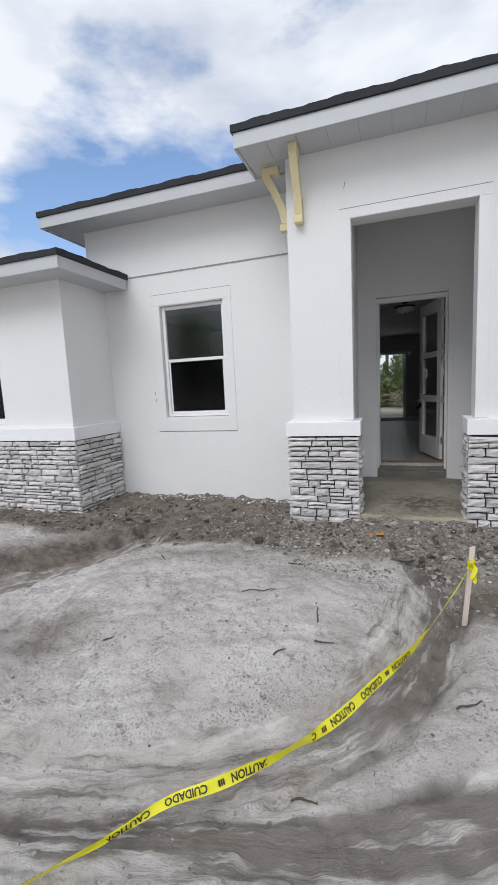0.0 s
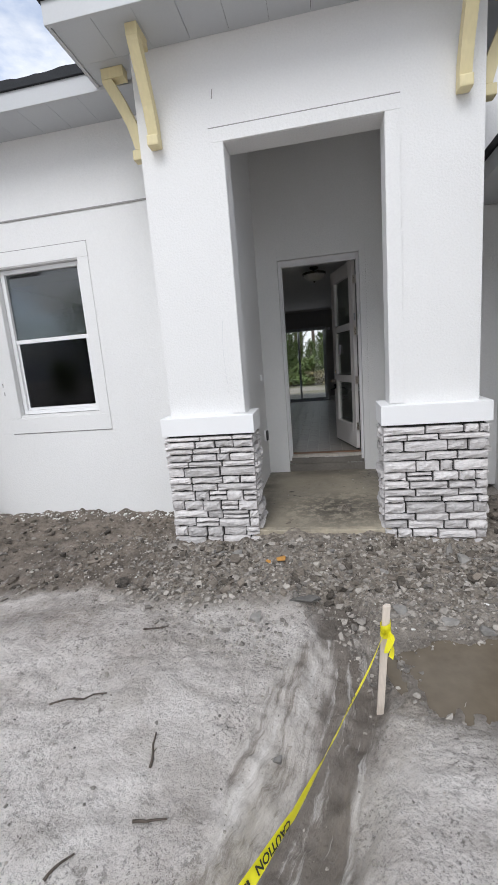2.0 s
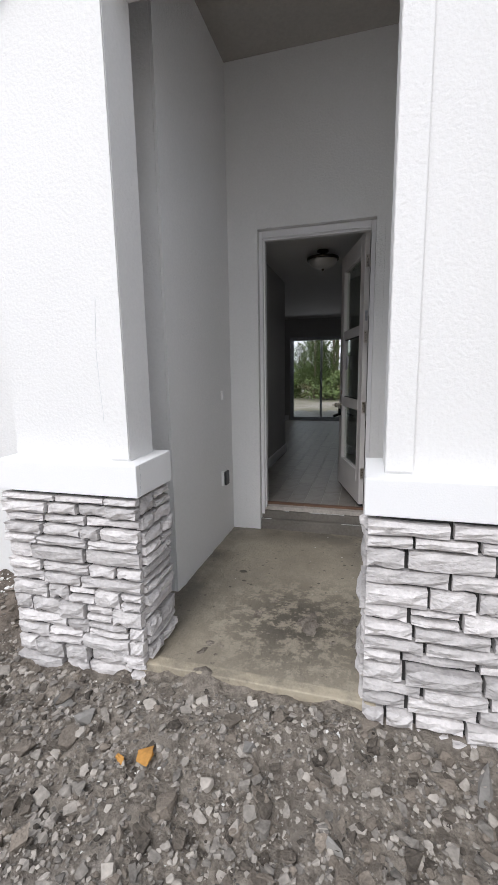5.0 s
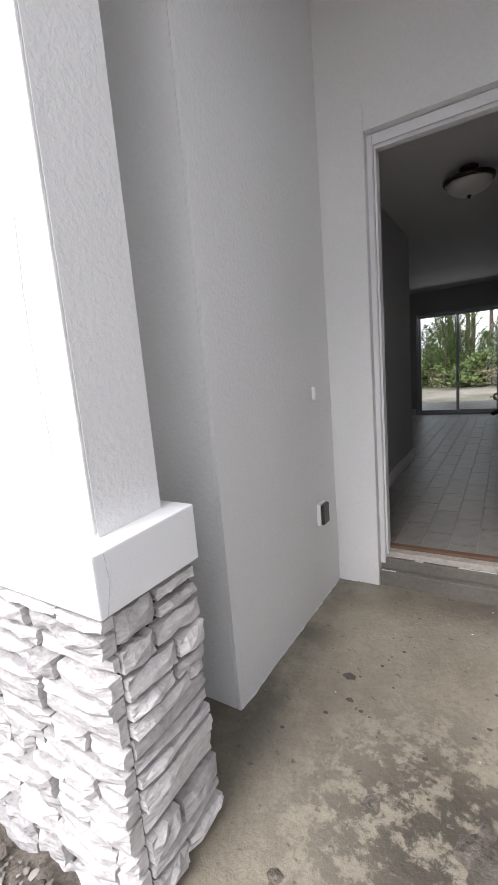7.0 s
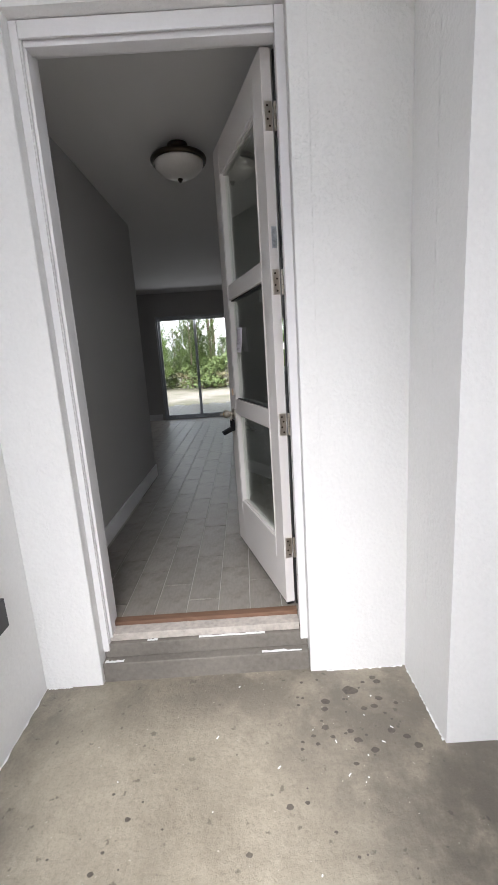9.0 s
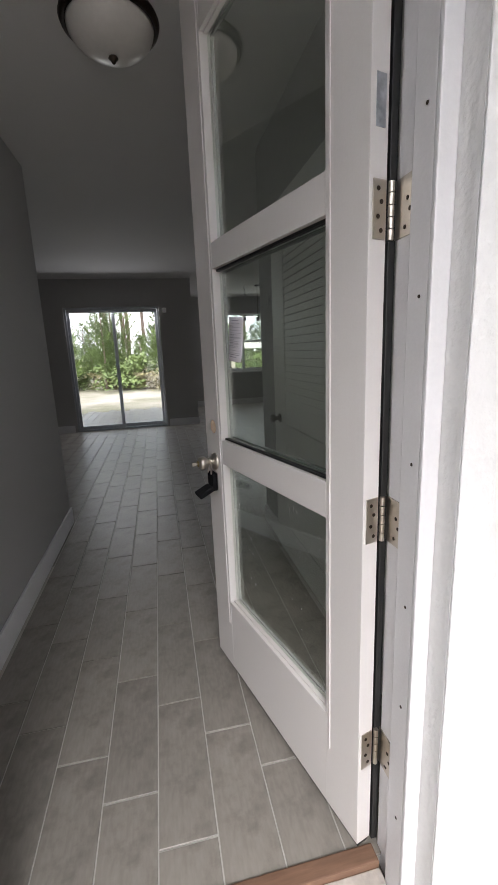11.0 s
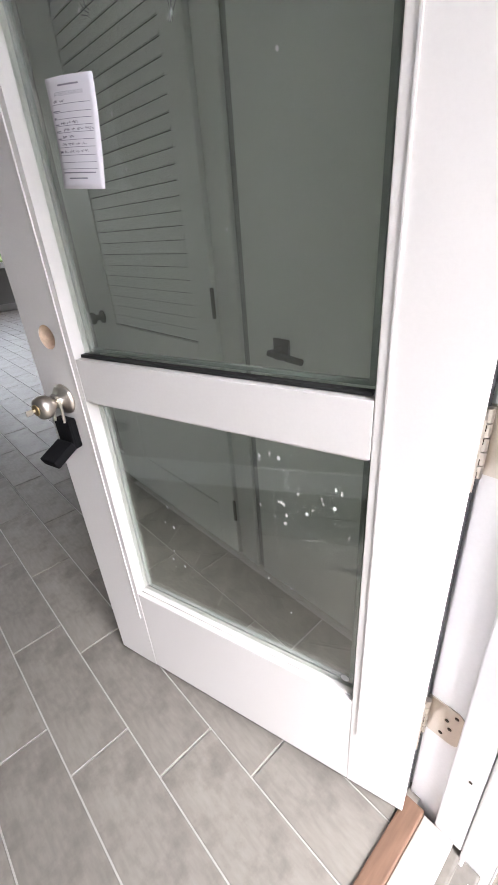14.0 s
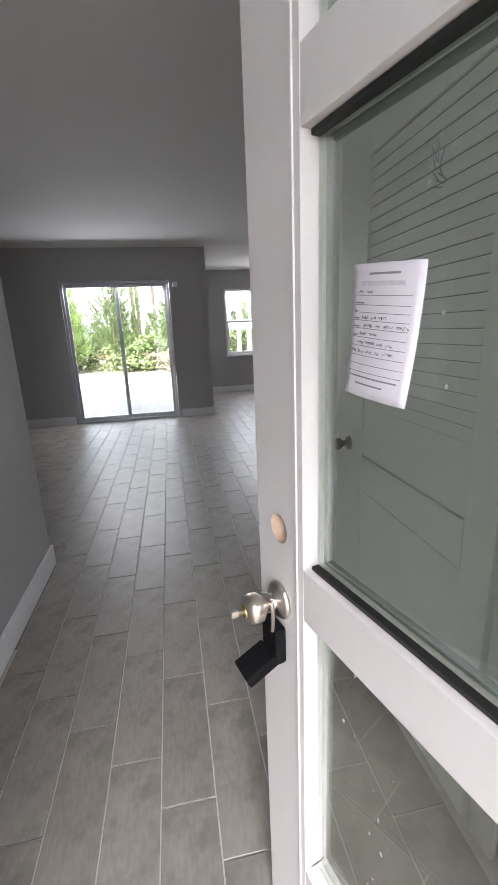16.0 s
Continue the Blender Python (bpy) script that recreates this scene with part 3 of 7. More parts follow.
def terrain(x, y):
    """Height, wetness and rubble of the building site's ground."""
    (d1, e1, s1, l1), (d2, e2, s2, l2), (d3, e3, s3, l3) = near_path(x, y, RUT_MAIN), near_path(x, y, RUT_LOW), near_path(x, y, RUT_LEFT)
    warp = fbm(x, y, 0.9, 3, 5) * 0.18
    z = GROUND_Z + 0.03 * fbm(x, y, 0.5, 3, 1)
    mound_a = np.exp(-(((x + 1.25 + warp) / 1.25) ** 2 + ((y - 2.15 + warp) / 0.85) ** 2) ** 2.6)
    mound_b = np.exp(-(((x - 1.05 + warp) / 0.85) ** 2 + ((y - 1.35) / 0.75) ** 2) ** 2.4)
    mound_c = np.exp(-(((x + 4.0) / 0.9) ** 2 + ((y - 2.2) / 0.9) ** 2) ** 1.5)
    z = z + 0.13 * mound_a + 0.10 * mound_b + 0.09 * mound_c
    ragged = 0.07 * fbm(x, y, 3.2, 4, 170) + 0.03 * fbm(x, y, 11, 3, 175)
    rut1, rut2 = 1 - smooth(d1, 0.10, 0.30 + warp * 0.4), 1 - smooth(d2, 0.06, 0.24 + warp * 0.4)
    rut3 = np.where(e3 > 0, 1 - smooth(d3 + ragged, 0.31, 0.36), 1 - smooth(d3 + ragged, 0.10, 0.50))
    z = z - 0.055 * rut1 - 0.03 * rut2 - 0.13 * rut3 * smooth(s3, 0.0, 0.5)
    # undercut banks along the tracks and a low ledge at the foot of the mound
    z = z - 0.034 * (1 - smooth(d1 + ragged, 0.165, 0.195)) * (e1 > 0) - 0.030 * (1 - smooth(d1 + ragged, 0.165, 0.24)) * (e1 <= 0)
    z = z - 0.030 * (1 - smooth(d2 + ragged, 0.125, 0.155)) * smooth(s2, 1.2, 1.8)
    dl, el, sl, ll = near_path(x + ragged, y + ragged, LEDGE)
    z = z - 0.022 * (el < 0) * (1 - smooth(dl, 0.02, 0.22)) * smooth(sl, 0.0, 0.3) * smooth(ll - sl, 0.0, 0.3)
    swirl = 2.2 * fbm(s1 * 0.07 + 0.015 * np.sin(e1 * 9), e1 + 0.05 * fbm(x, y, 1.3, 3, 8), 15.0, 4, 9) * np.exp(-((d1 - 0.16) / 0.36) ** 2) * smooth(s1, 0.25, 0.8) * smooth(l1 - s1, 0.0, 0.4)
    swirl2 = 2.2 * fbm(s2 * 0.08 + 0.02 * np.sin(e2 * 8), e2 + 0.05 * fbm(x, y, 1.3, 3, 11), 16.0, 4, 12) * np.exp(-((d2 - 0.1) / 0.26) ** 2) * smooth(s2, 0.0, 0.3) * smooth(l2 - s2, 0.0, 0.4)
    z = z + 0.012 * swirl + 0.011 * swirl2
    lines = 2.0 * fbm(x * 0.25 + y * 0.1, y - 0.35 * x, 6.0, 4, 15) * (mound_a + 0.7 * mound_c)
    z = z + 0.012 * lines + 0.020 * fbm(x, y, 3.2, 4, 20) + 0.020 * fbm(x, y, 12, 3, 30) + 0.011 * fbm(x, y, 25, 2, 33)
    rag = 0.16 * fbm(x, y, 2.6, 4, 140)
    puddle = np.exp(-(((x - 1.26 + rag) / 0.64) ** 2 + ((y - 2.60 + rag) / 0.36) ** 2) ** 2)
    z = z - 0.085 * puddle
    strip = smooth(y + 0.35 * fbm(x, y, 1.3, 4, 40), 3.05, 3.35)
    z = z + strip * (0.02 + 0.038 * fbm(x, y, 4.0, 4, 50) + 0.028 * fbm(x, y, 11, 3, 55))
    edge = smooth(y, 3.8, 4.9)
    z = z + 0.02 * edge
    ramp = smooth(y, 3.5, 4.1) * smooth(x, -0.6, -0.2) * (1 - smooth(x, 0.8, 1.2))
    z = z + 0.070 * ramp
    z = z + 0.11 * smooth(x, 1.62, 2.1) * smooth(y, 3.5, 4.6)
    gap = smooth(x + 0.2 * fbm(x, y, 2.0, 3, 60), 0.30, 0.60) * smooth(y, 2.1, 2.6)
    core = 1 - smooth(d1 + 0.10 * fbm(x, y, 3.0, 4, 71), 0.10, 0.19)
    core2 = 1 - smooth(d2 + 0.10 * fbm(x, y, 3.0, 4, 72), 0.07, 0.15)
    wet = np.clip(core * (0.95 - 0.55 * smooth(s1, 1.6, 2.6)) + 0.9 * core2 + rut3 * 0.6 + 1.3 * puddle, 0, 1)
    wet = np.clip(wet + 0.5 * strip * smooth(fbm(x, y, 1.6, 4, 80), -0.1, 0.5), 0, 1)
    flows = []
    for d, e, s, ln, wide in ((d1, e1, s1, l1, 0.34), (d2, e2, s2, l2, 0.22), (d3, e3, s3, l3, 0.26)):
        d = d * (1 + 1.1 * (e > 0)) if wide == 0.34 else d
        flows += [e, s, (1 - smooth(d + warp, 0.35 * wide, 1.15 * wide)) * smooth(s, 0.0, 0.5) * smooth(ln - s, 0.0, 0.5) * (1 - puddle)]
    rubble = np.clip(np.maximum(strip, 0.9 * gap) + 0.25 * (fbm(x, y, 5, 3, 90) > 0.35), 0, 1)
    clay = (1 - smooth(d3 + ragged, 0.33, np.where(e3 > 0, 0.42, 0.95))) * smooth(s3, 0.0, 0.4) * 0.95
    clay = np.maximum(clay, 0.65 * np.exp(-(((x + 2.2) / 0.42) ** 2 + ((y - 1.45) / 0.30) ** 2) ** 2) * smooth(fbm(x, y, 2.6, 4, 165), -0.5, 0.2))
    clay = np.maximum(clay, 0.5 * np.exp(-((x + 1.7) / 0.8) ** 2 - ((y - 2.85) / 0.4) ** 2) * smooth(fbm(x, y, 2.2, 4, 160), -0.3, 0.3))
    clay = np.maximum(clay, 0.7 * strip * (1 - smooth(x + 0.4 * fbm(x, y, 1.1, 3, 150), -1.6, -0.8)))
    return z, wet, rubble, clay, flows


def lines_of(far0, a, b, step, far1):
    return np.unique(np.round(np.concatenate([far0, np.arange(a, b, step), far1]), 4))


gx = lines_of([-900, -300, -120, -50, -25, -14, -9, -7.5, -6.6, -6.0], -5.6, 2.6, 0.0165, [2.9, 3.4, 4.5, 7, 12, 25, 50, 120, 300, 900])
gy = lines_of([-900, -300, -120, -50, -25, -14, -8, -5, -3, -1.8, -1.0], -0.6, 4.95, 0.0165, [5.2, 6, 8, 12, 14, 16, 17, 18, 19, 20, 21, 22, 23.5, 25, 26.5, 28, 30, 34, 40, 55, 120, 300, 900])
GX, GY = np.meshgrid(gx, gy)
gz, gwet, grub, gclay, gflows = terrain(GX, GY)
fade = smooth(GX, -9, -5.6) * (1 - smooth(GX, 2.6, 6)) * smooth(GY, -5, -0.8) * (1 - smooth(GY, 4.9, 5.6))
far_z = 0.02 + 0.05 * fbm(GX, GY, 0.31, 3, 7)
gz = gz * fade + far_z * (1 - fade)
house = (GX > -4.6) & (GX < 6) & (GY > 5.1) & (GY < 16.1)
gz = np.where(house, np.minimum(gz, 0.0), gz)
back = smooth(GY, 8, 12)
nx, ny = len(gx), len(gy)
quads = [(j * nx + i, j * nx + i + 1, (j + 1) * nx + i + 1, (j + 1) * nx + i) for j in range(ny - 1) for i in range(nx - 1)]
gme = bpy.data.meshes.new("ground")
gme.from_pydata(np.stack([GX, GY, gz], -1).reshape(-1, 3).tolist(), [], quads)
for key, val in (("wet", gwet * fade), ("rubble", grub * fade), ("clay", gclay * fade), ("back", back), *((kind + str(k + 1), gflows[3 * k + j] * (fade if j == 2 else 1)) for k in range(3) for j, kind in enumerate(("across", "along", "flow")))):
    gme.attributes.new(key, "FLOAT", "POINT").data.foreach_set("value", np.ascontiguousarray(val.reshape(-1), dtype=np.float32))
gme.polygons.foreach_set("use_smooth", [True] * len(gme.polygons))
gme.materials.append(SOIL)
ground = tagged(new("ground", gme), "grey sandy construction soil with wet tyre ruts and rubble", "ground", kind="structure")


def ground_at(x, y):
    z, _, _, _, _ = terrain(np.array([float(x)]), np.array([float(y)]))
    return float(z[0])


bm = bmesh.new()
ring = [bm.verts.new((1.38 + (0.77 + 0.04 * math.sin(3 * a)) * math.cos(a), 2.60 + (0.47 + 0.03 * math.sin(2 * a + 1)) * math.sin(a), 0.016)) for a in (2 * math.pi * k / 48 for k in range(48))]
bm.faces.new(ring)
solid("water", bm, WATER, "shallow brown muddy puddle beside the stake", "puddle")

# ---- house shell ----
solid("wall_front_left", wall_with_hole(-4.30, -0.45, 4.93, 5.13, -0.1, 4.30, [(-3.115, -2.125, 1.27, 2.87)]), STUCCO, "off-white stucco front wall with a sash window", "wall")
solid("wall_gable_side", boxes((-4.30, -4.10, 5.132, 9.0, -0.1, 4.3)), STUCCO, "off-white stucco side wall", "wall")
solid("wall_bump_front", wall_with_hole(-9.5, -4.03, 4.0, 4.2, -0.1, 3.30, [(-6.2, -5.24, 1.29, 2.86)]), STUCCO, "off-white stucco wall of the projecting room", "wall")
solid("wall_bump_side", boxes((-4.23, -4.03, 4.202, 4.928, -0.1, 3.30)), STUCCO, "off-white stucco return wall", "wall")
solid("wall_far_left", boxes((-9.7, -9.5, 4.0, 13.6, -0.1, 3.3)), STUCCO, "off-white stucco outer wall", "wall")
solid("wall_portico", wall_with_hole(-1.02, 1.55, 4.22, 4.447, 0.05, 4.34, [(-0.335, 0.87, 0.04, 3.36)]), STUCCO, "white stucco portico front with a tall opening", "wall")
solid("wall_portico_side", boxes((-1.018, -0.80, 4.449, 4.928, 0.05, 4.3)), STUCCO, "white stucco portico side wall", "wall")
solid("wall_porch_left", boxes((-0.448, -0.43, 4.87, 6.150, 0.05, 4.34), (-0.80, -0.45, 4.87, 4.927, 0.05, 4.34)), STUCCO, "white stucco porch side wall", "wall")
solid("wall_entry", wall_with_hole(-0.60, 1.475, 6.152, 6.345, 0.05, 4.6, [(-0.160, 0.826, 0.06, 2.872)]), STUCCO, "white stucco entry wall round the front door", "wall")
solid("wall_porch_right", boxes((1.275, 1.475, 5.942, 6.150, 0.05, 4.6)), STUCCO, "white stucco porch return", "wall")
solid("wall_front_right", boxes((1.275, 2.248, 5.74, 5.94, 0.05, 4.6)), STUCCO, "white stucco wall beside the porch", "wall")
solid("wall_wing", boxes((2.25, 2.45, 3.0, 8.6, 0.0, 3.3)), STUCCO, "off-white stucco wall of the garage wing", "wall")
solid("wall_wing_front", boxes((2.452, 9.0, 3.0, 3.2, 0.0, 3.3)), STUCCO, "off-white stucco garage front", "wall")

# interior
FLOOR = 0.385
CEIL = 3.0
solid("wall_hall_left", boxes((-0.60, -0.46, 6.347, 9.0, 0.2, CEIL)), WALL_IN, "grey painted hall wall", "wall")
solid("wall_hall_right", boxes((1.09, 1.23, 6.347, 8.6, 0.2, CEIL)), WALL_IN, "grey painted hall wall with doors", "wall")
solid("wall_room_front", boxes((1.232, 5.6, 8.46, 8.6, 0.2, CEIL)), WALL_IN, "grey painted wall", "wall")
solid("wall_room_near", boxes((-4.2, -0.602, 8.86, 9.0, 0.2, CEIL)), WALL_IN, "grey painted wall", "wall")
solid("wall_room_left", boxes((-4.34, -4.2, 9.002, 13.6, 0.2, CEIL)), WALL_IN, "grey painted side wall", "wall")
solid("wall_sliding_door", wall_with_hole(-4.2, 1.02, 13.46, 13.60, 0.0, CEIL, [(-1.16, 0.44, FLOOR, 2.54)]), WALL_IN, "grey painted wall round the sliding door", "wall")
solid("wall_nook_side", boxes((0.88, 1.02, 13.602, 16.06, 0.0, CEIL)), WALL_IN, "grey painted nook side wall", "wall")
solid("wall_nook_back", wall_with_hole(0.88, 5.6, 16.062, 16.22, 0.0, CEIL, [(1.64, 3.30, 1.20, 2.62)]), WALL_IN, "grey painted nook wall with a double window", "wall")
solid("wall_room_right", boxes((5.602, 5.75, 8.46, 16.2, 0.0, CEIL)), WALL_IN, "grey painted side wall", "wall")
solid("ceiling", boxes((-9.4, 5.75, 6.347, 16.2, CEIL, CEIL + 0.12)), CEIL_M, "pale textured ceiling", "ceiling")
solid("ceiling_left_rooms", boxes((-9.4, -4.31, 4.21, 8.9, 3.31, 3.4), (-4.09, -0.62, 5.14, 8.9, 3.31, 3.4)), CEIL_M, "pale ceiling of the closed rooms", "ceiling")
solid("floor_left_rooms", boxes((-9.4, -4.31, 4.21, 8.85, 0.3, 0.37), (-4.09, -0.62, 5.14, 8.85, 0.3, 0.37)), CONC_D, "bare floor of the closed rooms", "floor")
solid("ceiling_porch", boxes((-0.99, 1.9, 4.449, 6.150, 4.185, 4.21)), PORCH_CEIL, "porch ceiling with shade put into its grey colour", "ceiling")
solid("ceiling_lanai", boxes((-4.3, 0.878, 13.602, 14.25, 2.56, 2.64)), SOFFIT, "white soffit over the rear door", "ceiling")
floor = solid("floor", boxes((-4.2, 5.6, 6.33, 16.06, 0.2, FLOOR - 0.004)), GROUT, "floor of grey wood-look plank tiles with pale grout", "floor")
for name, spec in (("baseboard_hall", (-0.459, -0.444, 6.40, 9.0)), ("baseboard_slide_left", (-4.19, -1.20, 13.442, 13.458)), ("baseboard_slide_right", (0.475, 1.033, 13.442, 13.458)), ("baseboard_nook_side", (1.021, 1.036, 13.46, 16.05)), ("baseboard_nook", (1.037, 5.59, 16.045, 16.06)), ("baseboard_hall_right_far", (1.075, 1.089, 8.22, 8.6)), ("baseboard_hall_end", (-0.60, -0.444, 9.001, 9.016))):
    solid(name, boxes((*spec, FLOOR, FLOOR + 0.13), bevel=0.004), BASE_W, "white painted baseboard", "baseboard")
bm = bmesh.new()
outline = [(-0.334, 4.165), (0.869, 4.165), (0.869, 4.50), (1.60, 4.50), (1.60, 5.74), (1.274, 5.74), (1.274, 6.189), (-0.429, 6.189), (-0.429, 4.868), (-0.798, 4.868), (-0.798, 4.50), (-0.334, 4.50)]
top_ring, low_ring = [bm.verts.new((px, py, 0.165)) for px, py in outline], [bm.verts.new((px, py, -0.05)) for px, py in outline]
bm.faces.new(top_ring)
for i in range(len(outline)):
    bm.faces.new((low_ring[i], low_ring[(i + 1) % len(outline)], top_ring[(i + 1) % len(outline)], top_ring[i]))
bmesh.ops.bevel(bm, geom=[e for e in bm.edges if all(v.co.z > 0.1 for v in e.verts)], offset=0.008, segments=2, affect="EDGES", profile=0.6)
slab = solid("slab_porch", bm, CONC, "stained damp concrete porch slab", "porch floor")
slab_step = solid("slab_step", boxes((-0.159, 0.825, 6.168, 6.34, 0.1, 0.262), (-0.158, 0.824, 6.212, 6.34, 0.262, 0.334), bevel=0.006), CONC_D, "damp concrete step under the front door", "step")

# raised stucco bands
def band(name, specs, mat=TRIM_W, label="raised white stucco band"):
    return solid(name, boxes(*specs, bevel=0.003), mat, label, "trim")


band("trim_portico", [(-0.445, -0.337, 4.210, 4.219, 1.24, 3.362), (0.872, 0.98, 4.210, 4.219, 1.24, 3.362), (-0.445, 0.98, 4.2095, 4.219, 3.363, 3.462)], STUCCO)
band("trim_entry", [(-0.298, -0.1605, 6.147, 6.1515, 0.166, 3.02), (0.8265, 0.898, 6.147, 6.1515, 0.166, 3.02)], STUCCO)
band("trim_window", [(-3.25, -3.117, 4.921, 4.929, 1.24, 2.88), (-2.122, -2.0, 4.921, 4.929, 1.24, 2.88), (-3.25, -2.0, 4.9205, 4.929, 2.881, 3.03), (-3.25, -2.0, 4.9205, 4.929, 1.062, 1.239)], STUCCO)
solid("trim_band_line", boxes((-4.3, -1.021, 4.921, 4.929, 3.318, 3.334)), GROOVE, "thin shadow joint across the stucco", "trim")
solid("trim_portico_line", boxes((-0.447, 0.982, 4.2135, 4.219, 3.463, 3.471)), GROOVE, "thin shadow joint above the band", "trim")
solid("trim_window_line", boxes((-3.252, -1.998, 4.925, 4.9295, 3.031, 3.037), (-3.252, -1.998, 4.925, 4.9295, 1.054, 1.061)), GROOVE, "thin shadow joint round the window band", "trim")


# ---- roofs ----
def roof(name, x0, x1, y0, y1, z, label, wall_y, wall_x0=None, wall_x1=None, rise=0.33):
    """A hipped roof: soffit panels, fascia boards and a felted slope with a slightly wavy edge."""
    t = thing(name, ((x0 + x1) / 2, y0, z), label, "roof", kind="structure")
    fh, sh = 0.145, 0.075
    part("fascia", boxes((x0, x1, y0, y0 + 0.03, z, z + fh), bevel=0.003), FASCIA, t)
    part("fascia", boxes((x0, x0 + 0.03, y0 + 0.032, y1, z, z + fh), bevel=0.003), FASCIA, t)
    part("fascia", boxes((x1 - 0.03, x1, y0 + 0.032, y1, z, z + fh), bevel=0.003), FASCIA, t)
    w, run = 0.30, 0
    x = x0 + 0.032
    while x < x1 - 0.032:
        xe = min(x + w - 0.0025, x1 - 0.032)
        part("soffit_panel", boxes((x, xe, y0 + 0.032, wall_y - 0.002, z + 0.012, z + 0.02)), SOFFIT, t)
        x += w
    part("soffit_backing", boxes((x0 + 0.031, x1 - 0.031, y0 + 0.031, wall_y, z + 0.022, z + 0.03)), MORTAR, t)
    for a, b in ((x0 + 0.032, wall_x0), (wall_x1, x1 - 0.032)):
        if a is None or b is None:
            continue
        part("side_soffit", boxes((a, b, wall_y, y1, z + 0.012, z + 0.02)), SOFFIT, t)
    bm = bmesh.new()
    n = 60
    lip = 0.02
    half = min(x1 - x0, y1 - y0) / 2
    top = z + fh + half * rise
    def wav(s):
        return 0.006 * math.sin(s * 6.1) + 0.004 * math.sin(s * 17.3 + 1) + 0.002 * math.sin(s * 41.7)
    rim = [(x0 - lip + (x1 - x0 + 2 * lip) * i / n, y0 - lip) for i in range(n)] + [(x1 + lip, y0 - lip + (y1 - y0 + 2 * lip) * i / n) for i in range(n)] + [(x1 + lip - (x1 - x0 + 2 * lip) * i / n, y1 + lip) for i in range(n)] + [(x0 - lip, y1 + lip - (y1 - y0 + 2 * lip) * i / n) for i in range(n)]
    lo = [bm.verts.new((px, py, z + fh + 0.002)) for px, py in rim]
    hi = [bm.verts.new((px, py, z + fh + sh + wav(px * 1.3 + py))) for px, py in rim]
    if x1 - x0 > y1 - y0:
        ends = ((x0 + half, (y0 + y1) / 2), (x1 - half, (y0 + y1) / 2))
    else:
        ends = (((x0 + x1) / 2, y0 + half), ((x0 + x1) / 2, y1 - half))
    def ridge(px, py):
        (ax, ay), (bx, by) = ends
        s = max(0, min(1, ((px - ax) * (bx - ax) + (py - ay) * (by - ay)) / max(1e-6, (bx - ax) ** 2 + (by - ay) ** 2)))
        return (ax + s * (bx - ax), ay + s * (by - ay), top + sh)
    up = [bm.verts.new(ridge(px, py)) for px, py in rim]
    for i in range(len(rim)):
        j = (i + 1) % len(rim)
        bm.faces.new((lo[i], lo[j], hi[j], hi[i]))
        bm.faces.new((hi[i], hi[j], up[j], up[i]))
    bm.faces.new(lo[::-1])
    part("roofing", bm, ROOFING, t, "black felted roof surface")
    return t


roof("roof_portico", -1.45, 1.98, 3.78, 8.4, 4.07, "low hipped portico roof with grey fascia", 4.219, -1.021, 1.551)
roof("roof_main", -4.70, -1.03, 4.48, 9.6, 4.05, "low hipped main roof with grey fascia", 4.929, -4.301)
roof("roof_left_wing", -9.9, -3.62, 3.56, 4.915, 3.155, "low roof over the projecting room", 3.999, None, None, 0.28)
part("side_soffit", boxes((-4.028, -3.652, 4.0, 4.91, 3.167, 3.175)), SOFFIT, bpy.data.objects["roof_left_wing"])
roof("roof_garage_wing", 1.80, 9.4, 2.55, 8.4, 3.05, "low garage roof with grey fascia", 3.0, None, None)
part("side_soffit", boxes((1.832, 2.249, 3.002, 5.739, 3.062, 3.07)), SOFFIT, bpy.data.objects["roof_garage_wing"])
solid("roof_rear", boxes((-9.9, 6.1, 9.7, 16.7, 3.3, 3.6), (-9.9, -4.8, 4.95, 9.7, 3.35, 3.6)), ROOFING, "black felted rear roof", "roof")


